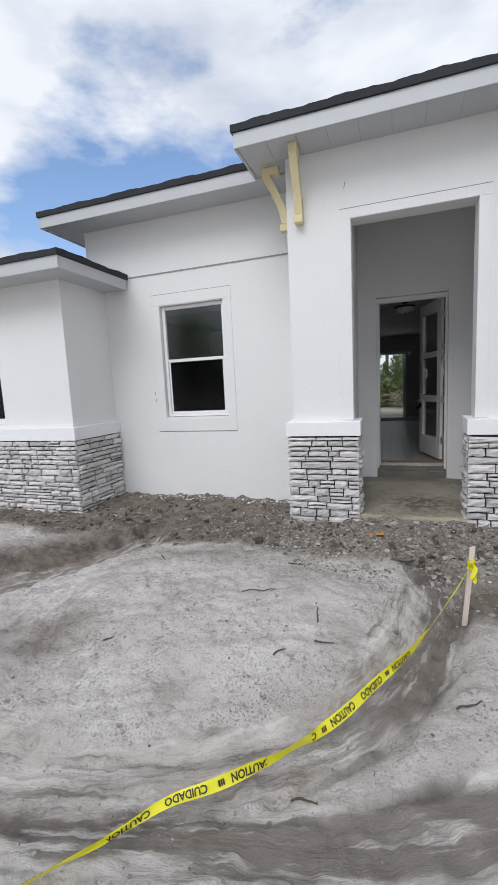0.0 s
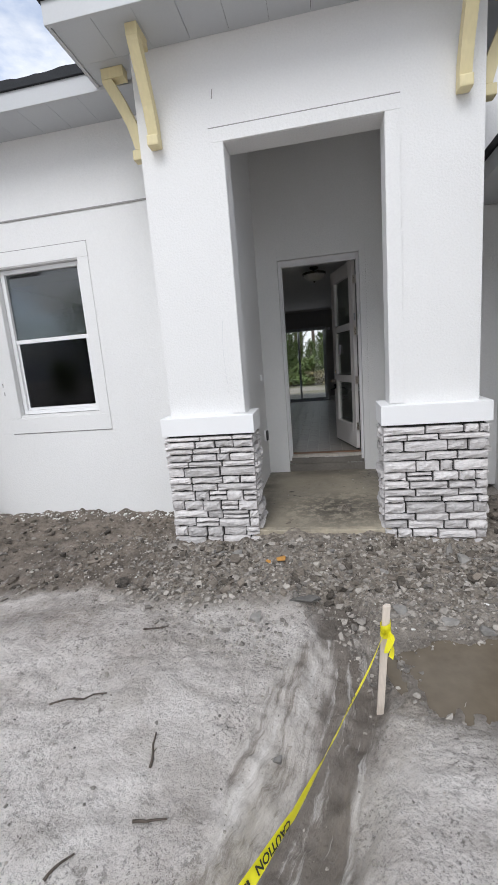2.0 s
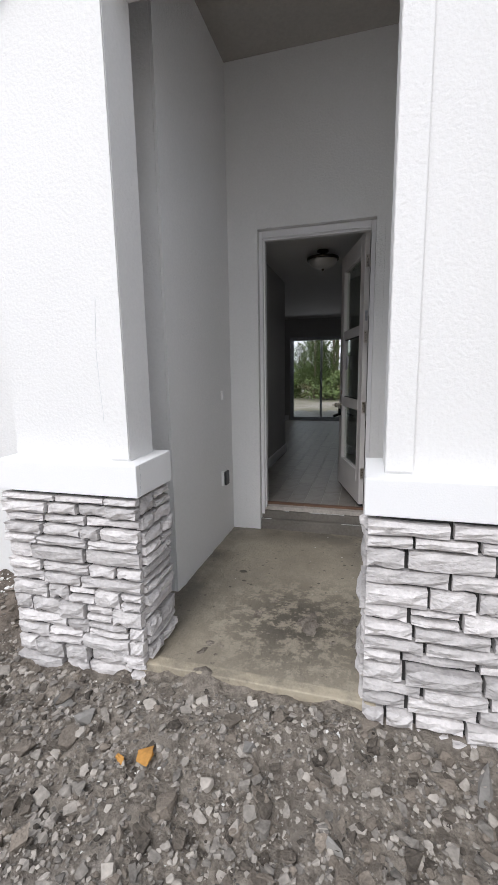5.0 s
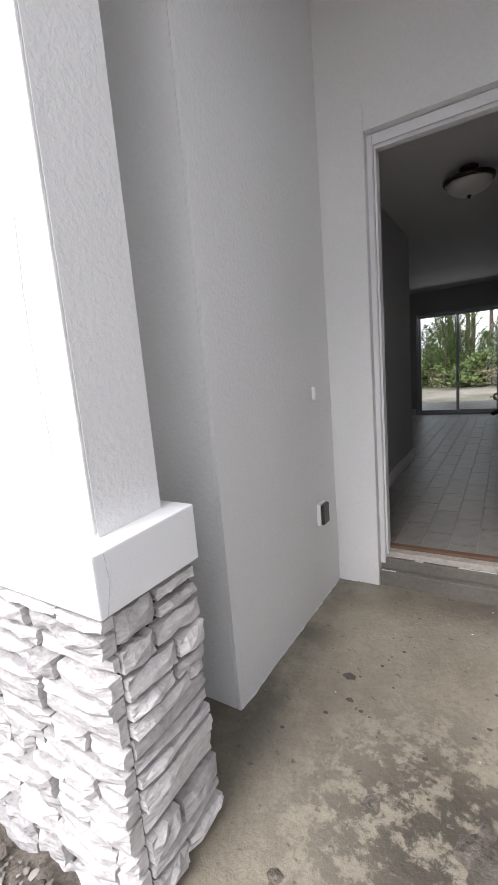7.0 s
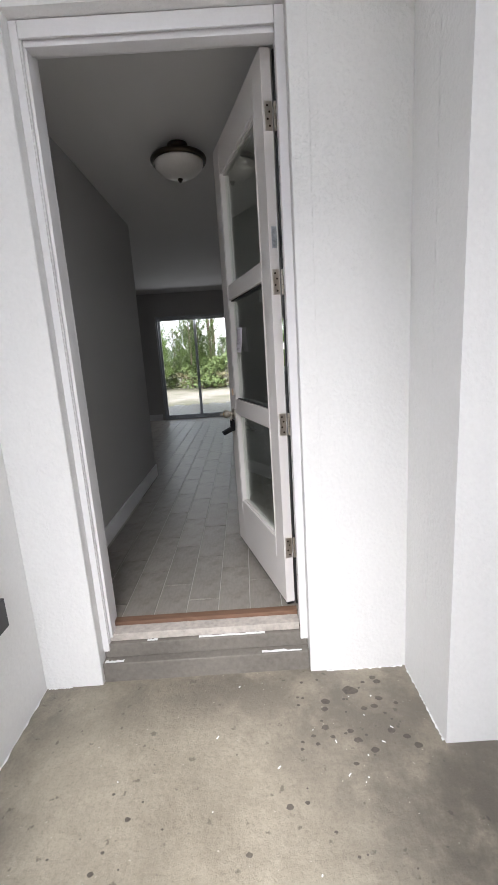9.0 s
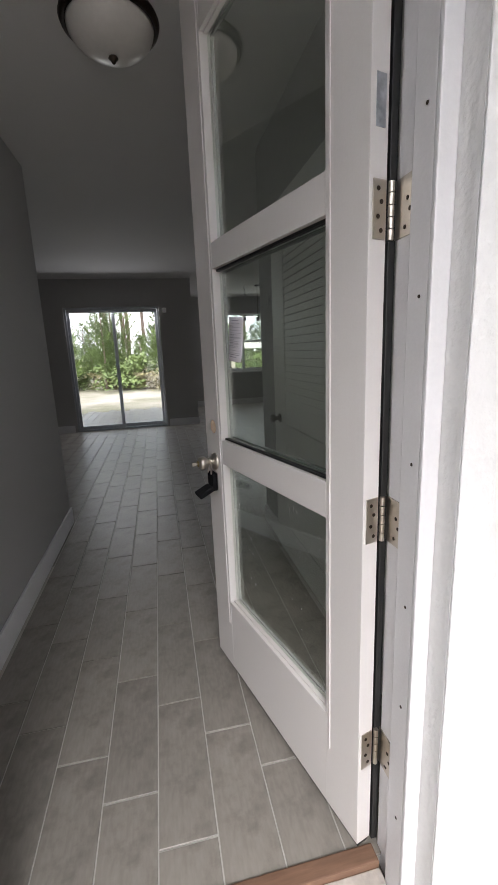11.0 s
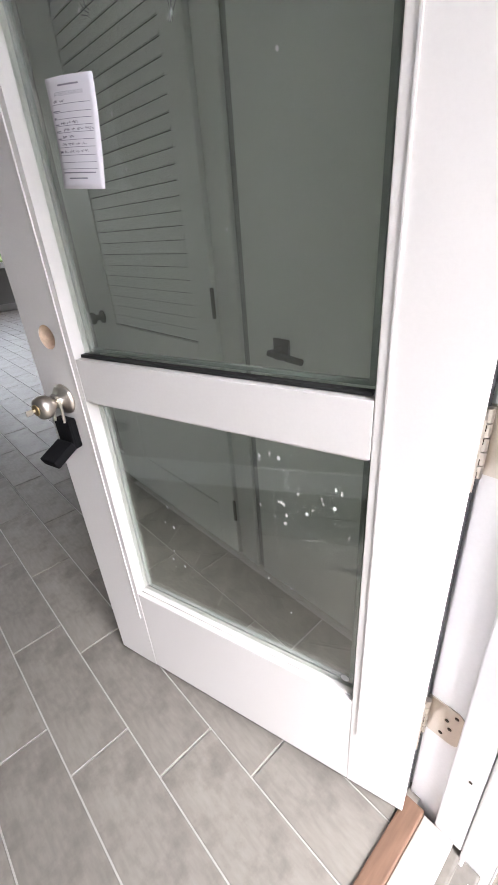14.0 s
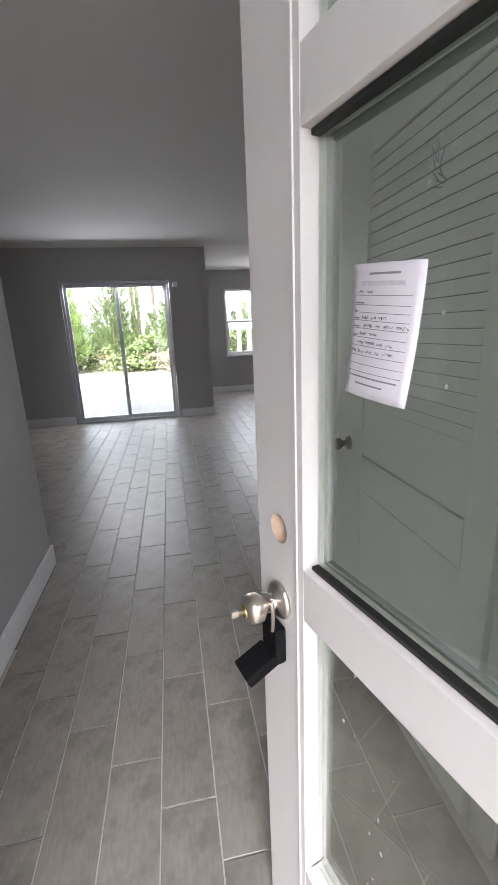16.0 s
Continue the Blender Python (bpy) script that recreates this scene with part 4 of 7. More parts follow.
# ---- windows ----
def sash_window(name, x0, x1, z0, z1, y, label, inside=1, glass_mat=GLASS_W, screen=True, mid=0.515, pairs=1):
    """Single-hung windows in one opening. y: outer plane of the frame, facing -y."""
    t = thing(name, ((x0 + x1) / 2, y, z0), label, "window", kind="structure")
    f = 0.045
    part("window_frame", boxes((x0, x0 + f, y, y + 0.07, z0, z1), (x1 - f, x1, y, y + 0.07, z0, z1), (x0 + f, x1 - f, y, y + 0.07, z1 - f, z1), (x0 + f, x1 - f, y, y + 0.07, z0, z0 + f), bevel=0.004), FRAME_W, t, "white vinyl frame")
    w = (x1 - x0 - 2 * f) / pairs
    zm = z0 + (z1 - z0) * mid
    for k in range(pairs):
        a, b = x0 + f + k * w, x0 + f + (k + 1) * w
        if k:
            part("mullion", boxes((a - 0.03, a + 0.03, y + 0.002, y + 0.068, z0 + f, z1 - f), bevel=0.003), FRAME_W, t)
        part("meeting_rail", boxes((a, b, y + 0.012, y + 0.05, zm - 0.022, zm + 0.022), bevel=0.003), FRAME_W, t)
        part("lower_sash", boxes((a + 0.001, a + 0.03, y + 0.025, y + 0.06, z0 + f + 0.001, zm - 0.023), (b - 0.03, b - 0.001, y + 0.025, y + 0.06, z0 + f + 0.001, zm - 0.023), (a + 0.031, b - 0.031, y + 0.025, y + 0.06, z0 + f + 0.001, z0 + f + 0.035), bevel=0.003), FRAME_W, t)
        p = part("pane", boxes((a + 0.002, b - 0.002, y + 0.034, y + 0.038, zm + 0.023, z1 - f - 0.001)), glass_mat, t)
        q = part("pane", boxes((a + 0.031, b - 0.031, y + 0.044, y + 0.048, z0 + f + 0.036, zm - 0.024)), glass_mat, t)
        p.visible_shadow = q.visible_shadow = False
        if screen:
            s = part("insect_screen", boxes((a + 0.03, b - 0.03, y + 0.020, y + 0.021, z0 + f + 0.03, zm - 0.024)), SCREEN, t, "dark insect screen")
            s.visible_shadow = False
    return t


sash_window("window_1", -3.11, -2.13, 1.275, 2.865, 4.985, "white vinyl single-hung window with dark glass reflecting trees")
sash_window("window_2", -6.195, -5.245, 1.295, 2.855, 4.055, "white vinyl single-hung window with dark glass")
sash_window("window_3", 1.642, 3.298, 1.202, 2.618, 16.10, "white double sash window looking onto greenery", glass_mat=GLASS_C, screen=False, pairs=2)
solid("window_sill_nook", boxes((1.62, 3.32, 16.03, 16.0615, 1.17, 1.199), bevel=0.004), BASE_W, "white window sill", "window sill")

# sliding glass door
sd = thing("sliding_door", (-0.36, 13.5, FLOOR), "closed two-panel sliding glass door with a grey frame", "sliding door")
x0, x1, z0, z1 = -1.157, 0.437, FLOOR + 0.001, 2.538
part("outer_frame", boxes((x0, x0 + 0.035, 13.47, 13.58, z0, z1), (x1 - 0.035, x1, 13.47, 13.58, z0, z1), (x0 + 0.036, x1 - 0.036, 13.47, 13.58, z1 - 0.035, z1), (x0 + 0.036, x1 - 0.036, 13.47, 13.58, z0, z0 + 0.03), bevel=0.003), GALV, sd, "grey aluminium frame")
xm = (x0 + x1) / 2
for a, b, y in ((x0 + 0.037, xm + 0.03, 13.50), (xm - 0.03, x1 - 0.037, 13.54)):
    pn = part("sliding_panel", boxes((a, a + 0.045, y, y + 0.03, z0 + 0.032, z1 - 0.037), (b - 0.045, b, y, y + 0.03, z0 + 0.032, z1 - 0.037), (a + 0.046, b - 0.046, y, y + 0.03, z1 - 0.085, z1 - 0.037), (a + 0.046, b - 0.046, y, y + 0.03, z0 + 0.032, z0 + 0.09), bevel=0.002), GALV, sd, "grey aluminium door panel")
    g = part("pane", boxes((a + 0.046, b - 0.046, y + 0.012, y + 0.018, z0 + 0.091, z1 - 0.086)), GLASS_C, pn)
    g.visible_shadow = False

# ---- front door ----
fd = thing("door_frame", (0.32, 6.28, 0.30), "white front door frame with nail holes in its jambs", "door frame", kind="structure")
part("jamb", boxes((-0.1595, -0.128, 6.215, 6.344, 0.302, 2.868), (-0.127, -0.114, 6.225, 6.28, 0.36, 2.795), bevel=0.003), PAINT_J, fd)
part("jamb", boxes((0.807, 0.8255, 6.215, 6.344, 0.302, 2.868), (0.791, 0.8065, 6.216, 6.276, 0.36, 2.795), bevel=0.003), PAINT_J, fd)
part("head_jamb", boxes((-0.127, 0.8055, 6.215, 6.344, 2.829, 2.868), (-0.126, 0.790, 6.225, 6.278, 2.796, 2.828), bevel=0.003), PAINT_J, fd)
part("brickmould", boxes((-0.1595, -0.130, 6.204, 6.2145, 0.302, 2.868), (0.790, 0.8255, 6.204, 6.2145, 0.302, 2.868), (-0.129, 0.789, 6.204, 6.2145, 2.812, 2.868), bevel=0.003), PAINT_J, fd)
part("interior_casing", boxes((-0.25, -0.129, 6.3462, 6.36, FLOOR, 2.92), (0.822, 0.905, 6.3462, 6.36, FLOOR, 2.92), (-0.128, 0.821, 6.3462, 6.36, 2.84, 2.92), bevel=0.003), PAINT_J, fd)
# black strip that keeps the gap beside the open leaf dark
part("hinge_gap_strip", boxes((0.790, 0.8065, 6.3462, 6.362, 0.40, 2.82), bevel=0.002), GASKET, fd, "black strip in the gap beside the hinge jamb")
part("sill", boxes((-0.127, 0.790, 6.300, 6.345, 0.336, 0.392), bevel=0.004), SILL, fd, "worn reddish wooden sill")
part("sill_nose", boxes((-0.127, 0.790, 6.232, 6.299, 0.336, 0.374), bevel=0.003), SILL_G, fd, "scuffed grey sill edge")

LEAF_U, LEAF_W, LEAF_H, LEAF_T, LEAF_Z = 0.018, 0.900, 2.404, 0.044, 0.418
HINGE = Vector((0.7465, 6.3150, 0.0))
SWING = Vector((-0.272, 0.9623, 0.0)).normalized()
OUT = Vector((-0.9623, -0.272, 0.0)).normalized()


def on_leaf(u, d, z):
    """A place on the open leaf: u from the hinge edge, d in front of its outer face, z up."""
    return HINGE + SWING * u + OUT * d + Vector((0, 0, z))


def leaf_boxes(*specs, bevel=0.0):
    bm = boxes(*specs, bevel=bevel)
    for v in bm.verts:
        v.co = on_leaf(v.co.x, v.co.y, v.co.z)
    return bm


door = thing("front_door", tuple(on_leaf(0, 0, LEAF_Z)), "open off-white front door with three tinted glass panes", "door")
UL, UR = 0.756, 0.147
ZS = [(0.722, 1.296), (1.388, 1.977), (2.061, 2.655)]
top = LEAF_Z + LEAF_H
part("hinge_stile", leaf_boxes((LEAF_U, UR, -LEAF_T, 0, LEAF_Z, top), bevel=0.002), PAINT_D, door)
BU, BZ, BR = 0.828, 1.428, 0.0255
bm = leaf_boxes((UL, LEAF_W, -LEAF_T, 0, LEAF_Z, BZ - 0.03), (UL, LEAF_W, -LEAF_T, 0, BZ + 0.03, top), (UL, BU - 0.03, -LEAF_T, 0, BZ - 0.03, BZ + 0.03), (BU + 0.03, LEAF_W, -LEAF_T, 0, BZ - 0.03, BZ + 0.03))
for d in (0.0, -LEAF_T):
    turn_a = [math.pi / 16 * k for k in range(32)]
    ring_a = [bm.verts.new(on_leaf(BU + BR * math.cos(a), d, BZ + BR * math.sin(a))) for a in turn_a]
    ring_b = [bm.verts.new(on_leaf(BU + 0.03 * math.cos(a) / max(abs(math.cos(a)), abs(math.sin(a))), d, BZ + 0.03 * math.sin(a) / max(abs(math.cos(a)), abs(math.sin(a))))) for a in turn_a]
    for k in range(32):
        bm.faces.new((ring_a[k], ring_a[(k + 1) % 32], ring_b[(k + 1) % 32], ring_b[k]))
part("lock_stile", bm, PAINT_D, door)
for a, b in ((LEAF_Z, ZS[0][0]), (ZS[0][1], ZS[1][0]), (ZS[1][1], ZS[2][0]), (ZS[2][1], top)):
    part("rail", leaf_boxes((UR + 0.0005, UL - 0.0005, -LEAF_T + 0.0005, -0.0005, a + 0.0005, b - 0.0005), bevel=0.0015), PAINT_D, door)
for k, (a, b) in enumerate(ZS):
    pane = part("pane", leaf_boxes((UR + 0.004, UL - 0.004, -0.031, -0.025, a + 0.004, b - 0.004)), GLASS_D, door, "green tinted glass pane with white specks")
    pane.visible_shadow = False
    part("spacer", leaf_boxes((UR + 0.010, UR + 0.018, -0.041, -0.0325, a + 0.008, b - 0.008), (UL - 0.018, UL - 0.010, -0.041, -0.0325, a + 0.008, b - 0.008), (UR + 0.019, UL - 0.019, -0.041, -0.0325, a + 0.008, a + 0.015), (UR + 0.019, UL - 0.019, -0.041, -0.0325, b - 0.015, b - 0.008)), SPACER, door)
    part("gasket", leaf_boxes((UR + 0.007, UL - 0.007, -0.024, -0.012, b - 0.008, b - 0.001), (UR + 0.007, UL - 0.007, -0.024, -0.012, a + 0.001, a + 0.007)), GASKET if k == 1 else PAINT_D, door)
for a, b in ((UR - 0.018, UR - 0.014), (UL + 0.014, UL + 0.018)):
    part("bead", leaf_boxes((a, b, -0.001, 0.003, 0.62, top - 0.05), bevel=0.001), PAINT_D, door)
part("door_sweep", leaf_boxes((LEAF_U + 0.004, LEAF_W - 0.004, -LEAF_T + 0.006, -0.006, LEAF_Z - 0.014, LEAF_Z - 0.0005)), GASKET, door, "black rubber door sweep")


# ---- ledge stone ----
def stone_mesh(w, h, d, rng):
    """One split-face stone: u along, v up, n out; rounded rim and rough face."""
    nu, nv = 4, 3
    bm = bmesh.new()
    rows, backs = [], []
    jit = 0.075 * h
    for j in range(nv + 1):
        row = []
        for i in range(nu + 1):
            rim = i in (0, nu) or j in (0, nv)
            u, v = w * i / nu, h * j / nv
            if not rim:
                u, v = u + rng.uniform(-0.12, 0.12) * w / nu, v + rng.uniform(-0.25, 0.25) * h / nv
            else:
                u += (0.004 if i == 0 else -0.004 if i == nu else rng.uniform(-0.1, 0.1) * w / nu)
                v += (0.003 if j == 0 else -0.003 if j == nv else 0) + rng.uniform(-jit, jit)
            n = d - rng.uniform(0.006, 0.019) if rim else d + rng.uniform(-0.006, 0.009)
            row.append(bm.verts.new((u, -n, v)))
        rows.append(row)
    loop = rows[0] + [r[-1] for r in rows[1:]] + rows[-1][-2::-1] + [r[0] for r in rows[-2:0:-1]]
    back = [bm.verts.new((p.co.x, 0.0, p.co.z)) for p in loop]
    for j in range(nv):
        for i in range(nu):
            bm.faces.new((rows[j][i], rows[j][i + 1], rows[j + 1][i + 1], rows[j + 1][i]))
    for k in range(len(loop)):
        m = (k + 1) % len(loop)
        bm.faces.new((loop[m], loop[k], back[k], back[m]))
    return mesh_of("stone", bm, STONE)


def stone_face(parent, origin, turn, width, z0, z1, seed, over0=0.0, over1=0.0):
    """Courses of stones on a face that starts at origin and runs along the turned x axis. over: how far alternate courses wrap past the ends."""
    rng = random.Random(seed)
    z, k = z0, 0
    while z < z1 - 0.02:
        h = min(rng.choice((0.052, 0.066, 0.078, 0.092)), z1 - z)
        if z1 - z - h < 0.035:
            h = z1 - z
        a = -over0
        end = width + over1
        while a < end - 0.001:
            w = rng.uniform(0.10, 0.34)
            if end - a - w < 0.07:
                w = end - a
            split = rng.random() < 0.12 and h > 0.075
            for v0, hh in (((0, h * 0.47), (h * 0.5, h * 0.5)) if split else ((0, h),)):
                ob = new("stone", stone_mesh(w - rng.uniform(0.005, 0.010), hh - rng.uniform(0.006, 0.010), rng.uniform(0.030, 0.066), rng))
                ob.parent = parent
                m = Matrix.Translation(origin) @ Matrix.Rotation(radians(turn), 4, "Z") @ Matrix.Translation((a, 0, z + v0))
                ob.matrix_parent_inverse = Matrix.Translation(-base_of(parent))
                ob.matrix_basis = m
            a += w
        z += h
        k += 1


def pier(name, x0, x1, label, seed):
    t = thing(name, ((x0 + x1) / 2, 4.35, 0.05), label, "pier base", "portico stone piers", "structure")
    part("mortar_bed", boxes((x0 - 0.03, x1 + 0.03, 4.185, 4.499, 0.05, 1.056)), MORTAR, t)
    bm = boxes((x0 - 0.078, x1 + 0.078, 4.135, 4.503, 1.066, 1.226))
    for v in bm.verts:
        if v.co.z > 1.15:
            v.co.z += 0.012 if v.co.y > 4.3 else 0.0
    bmesh.ops.bevel(bm, geom=bm.edges[:], offset=0.006, segments=2, affect="EDGES", profile=0.6)
    part("cap", bm, TRIM_W, t, "white stucco cap")
    stone_face(t, (x0 - 0.03, 4.185, 0), 0, x1 - x0 + 0.06, 0.03, 1.056, seed, 0.035, 0.035)
    stone_face(t, (x1 + 0.03, 4.185, 0), 90, 0.315, 0.03, 1.056, seed + 1)
    stone_face(t, (x0 - 0.03, 4.50, 0), -90, 0.315, 0.03, 1.056, seed + 2)
    return t


def bump_base():
    t = thing("stone_base", (-5.2, 4.0, 0.05), "grey split-face stone base under a white cap", "stone base", kind="structure")
    part("mortar_bed", boxes((-9.5, -4.0, 3.965, 3.999, 0.0, 1.056), (-4.029, -4.0, 4.0, 4.928, 0.0, 1.056)), MORTAR, t)
    part("cap", boxes((-9.5, -3.955, 3.92, 3.999, 1.057, 1.232), (-4.029, -3.955, 4.0, 4.928, 1.057, 1.232), bevel=0.005), TRIM_W, t, "white stucco cap")
    stone_face(t, (-6.6, 3.965, 0), 0, 2.6, 0.02, 1.056, 31, 0, 0.035)
    stone_face(t, (-4.0, 3.965, 0), 90, 0.96, 0.02, 1.056, 37)


# ---- brackets ----
def bracket(turn, at, label):
    """A knee brace: short arm under the soffit, sloping brace with a block at its foot on the wall. Faces -y before the turn; at: the wall face, under the soffit."""
    t = thing("bracket", (0, 0, 0), label, "bracket", "portico knee brackets")
    w = 0.045
    part("top_arm", boxes((-w, w, -0.29, -0.10, -0.08, 0.0), bevel=0.004), WOOD_Y, t)
    bm = bmesh.new()
    prism(bm, [(0.0, -0.621), (0.0, -0.52), (-0.05, -0.40), (-0.13, -0.22), (-0.205, -0.081), (-0.29, -0.081), (-0.285, -0.11), (-0.20, -0.27), (-0.12, -0.44), (-0.07, -0.621)], "x", -w + 0.004, w - 0.004)
    part("brace", bm, WOOD_Y, t)
    part("foot_block", boxes((-w - 0.002, w + 0.002, -0.10, 0.0, -0.70, -0.622), bevel=0.012), WOOD_Y, t)
    t.matrix_basis = Matrix.Translation(at) @ Matrix.Rotation(radians(turn), 4, "Z")
    return t


# ---- front door hardware ----
def hinge(z):
    """A butt hinge between the open leaf and its jamb."""
    t = part("hinge", leaf_boxes((LEAF_U - 0.003, LEAF_U, -0.040, -0.008, z - 0.052, z + 0.052), bevel=0.001), NICKEL, door, "satin nickel butt hinge")
    kx = on_leaf(LEAF_U - 0.004, -0.052, z)
    bm = bmesh.new()
    for k in range(5):
        tube(bm, [kx + Vector((0, 0, -0.052 + 0.021 * k)), kx + Vector((0, 0, -0.033 + 0.021 * k))], 0.0062, 10)
    part("knuckle", bm, NICKEL, t)
    r, y_in, y_out = 0.016, 6.277, kx.y + 0.004
    arc = [(y_in + r - r * math.cos(a), r * math.sin(a)) for a in (math.pi / 12 * k for k in range(7))]
    poly = [(y_out, z - 0.052)] + [(y, z - 0.052 + r - dz) for y, dz in arc[::-1]] + [(y, z + 0.052 - r + dz) for y, dz in arc] + [(y_out, z + 0.052)]
    bm = bmesh.new()
    prism(bm, poly, "x", 0.8042, 0.8066)
    part("hinge_plate", bm, NICKEL, t)
    bm = bmesh.new()
    for y, dz in ((6.290, 0.036), (6.306, 0.012), (6.298, -0.008), (6.312, -0.036)):
        lathe(bm, [(0.0042, 0), (0.0038, 0.0010), (0.0012, 0.0010)], (0.8041, y, z + dz), (-1, 0, 0), 10)
    part("plate_screws", bm, DARKMETAL, t)
    bm = bmesh.new()
    for du, dz in ((-0.020, 0.036), (-0.028, 0.014), (-0.020, -0.012), (-0.028, -0.036)):
        lathe(bm, [(0.0045, 0), (0.004, 0.0012)], on_leaf(LEAF_U - 0.003, du, z + dz), -SWING, 10)
    part("screws", bm, DARKMETAL, t)


def door_hardware():
    for z in (2.585, 1.953, 1.328, 0.712):
        hinge(z)
    part("edge_plate", leaf_boxes((LEAF_U - 0.0012, LEAF_U, -0.036, -0.013, 2.09, 2.175)), GALV, door, "scratched metal edge plate")
    u, z = 0.828, 1.428
    bm = bmesh.new()
    lathe(bm, [(BR, -0.0005), (BR, -0.030), (0.012, -0.031), (0.011, -0.040)], on_leaf(u, 0.0, z), OUT, 32)
    bm.faces.ensure_lookup_table()
    bm.faces.remove(bm.faces[-2])
    part("lock_bore", bm, RAW_WOOD, door, "empty deadbolt hole showing raw wood")
    z = 1.292
    bm = bmesh.new()
    lathe(bm, [(0.034, 0), (0.034, 0.004), (0.028, 0.010), (0.014, 0.013), (0.0125, 0.030), (0.018, 0.036), (0.025, 0.044), (0.0265, 0.054), (0.024, 0.064), (0.016, 0.069), (0.011, 0.070)], on_leaf(u, 0.0, z), OUT, 32)
    knob = part("door_knob", bm, NICKEL, door, "satin nickel door knob with its key in")
    bm = bmesh.new()
    lathe(bm, [(0.0125, 0), (0.0125, 0.002), (0.009, 0.003)], on_leaf(u, 0.0705, z), OUT, 24)
    part("keyhole_plate", bm, BRASS, knob)
    part("key", leaf_boxes((u - 0.001, u + 0.001, 0.073, 0.080, z - 0.003, z + 0.003), (u - 0.0012, u + 0.0012, 0.080, 0.094, z - 0.006, z + 0.006), bevel=0.0008), NICKEL, knob)
    bm = bmesh.new()
    lathe(bm, [(0.034, 0), (0.03, 0.008), (0.013, 0.012), (0.0125, 0.03), (0.025, 0.044), (0.0265, 0.054), (0.02, 0.068)], on_leaf(u, -LEAF_T, z), -OUT, 24)
    part("inner_knob", bm, NICKEL, door)
    # key box on the knob
    t = thing("lock_box", tuple(on_leaf(u, 0.03, z - 0.14)), "open black key lock box hanging from the door knob", "lock box")
    bm = bmesh.new()
    pts = [on_leaf(u + 0.016 * math.cos(a), 0.024, z + 0.016 * math.sin(a)) for a in (math.pi * k / 10 for k in range(11))]
    tube(bm, [on_leaf(u + 0.016, 0.026, z - 0.045)] + pts + [on_leaf(u - 0.016, 0.026, z - 0.045)], 0.0035, 8)
    part("shackle", bm, NICKEL, t)
    part("back_case", leaf_boxes((u - 0.026, u + 0.026, 0.004, 0.026, z - 0.112, z - 0.040), bevel=0.006), BLACKP, t)
    bm = boxes((-0.026, 0.026, 0.0, 0.062, -0.011, 0.011), bevel=0.004)
    tilt = Matrix.Rotation(radians(-24), 3, "X")
    for v in bm.verts:
        c = tilt @ v.co
        v.co = on_leaf(u + c.x, 0.024 + c.y, z - 0.100 + c.z)
    part("hinged_cover", bm, BLACKP, t)


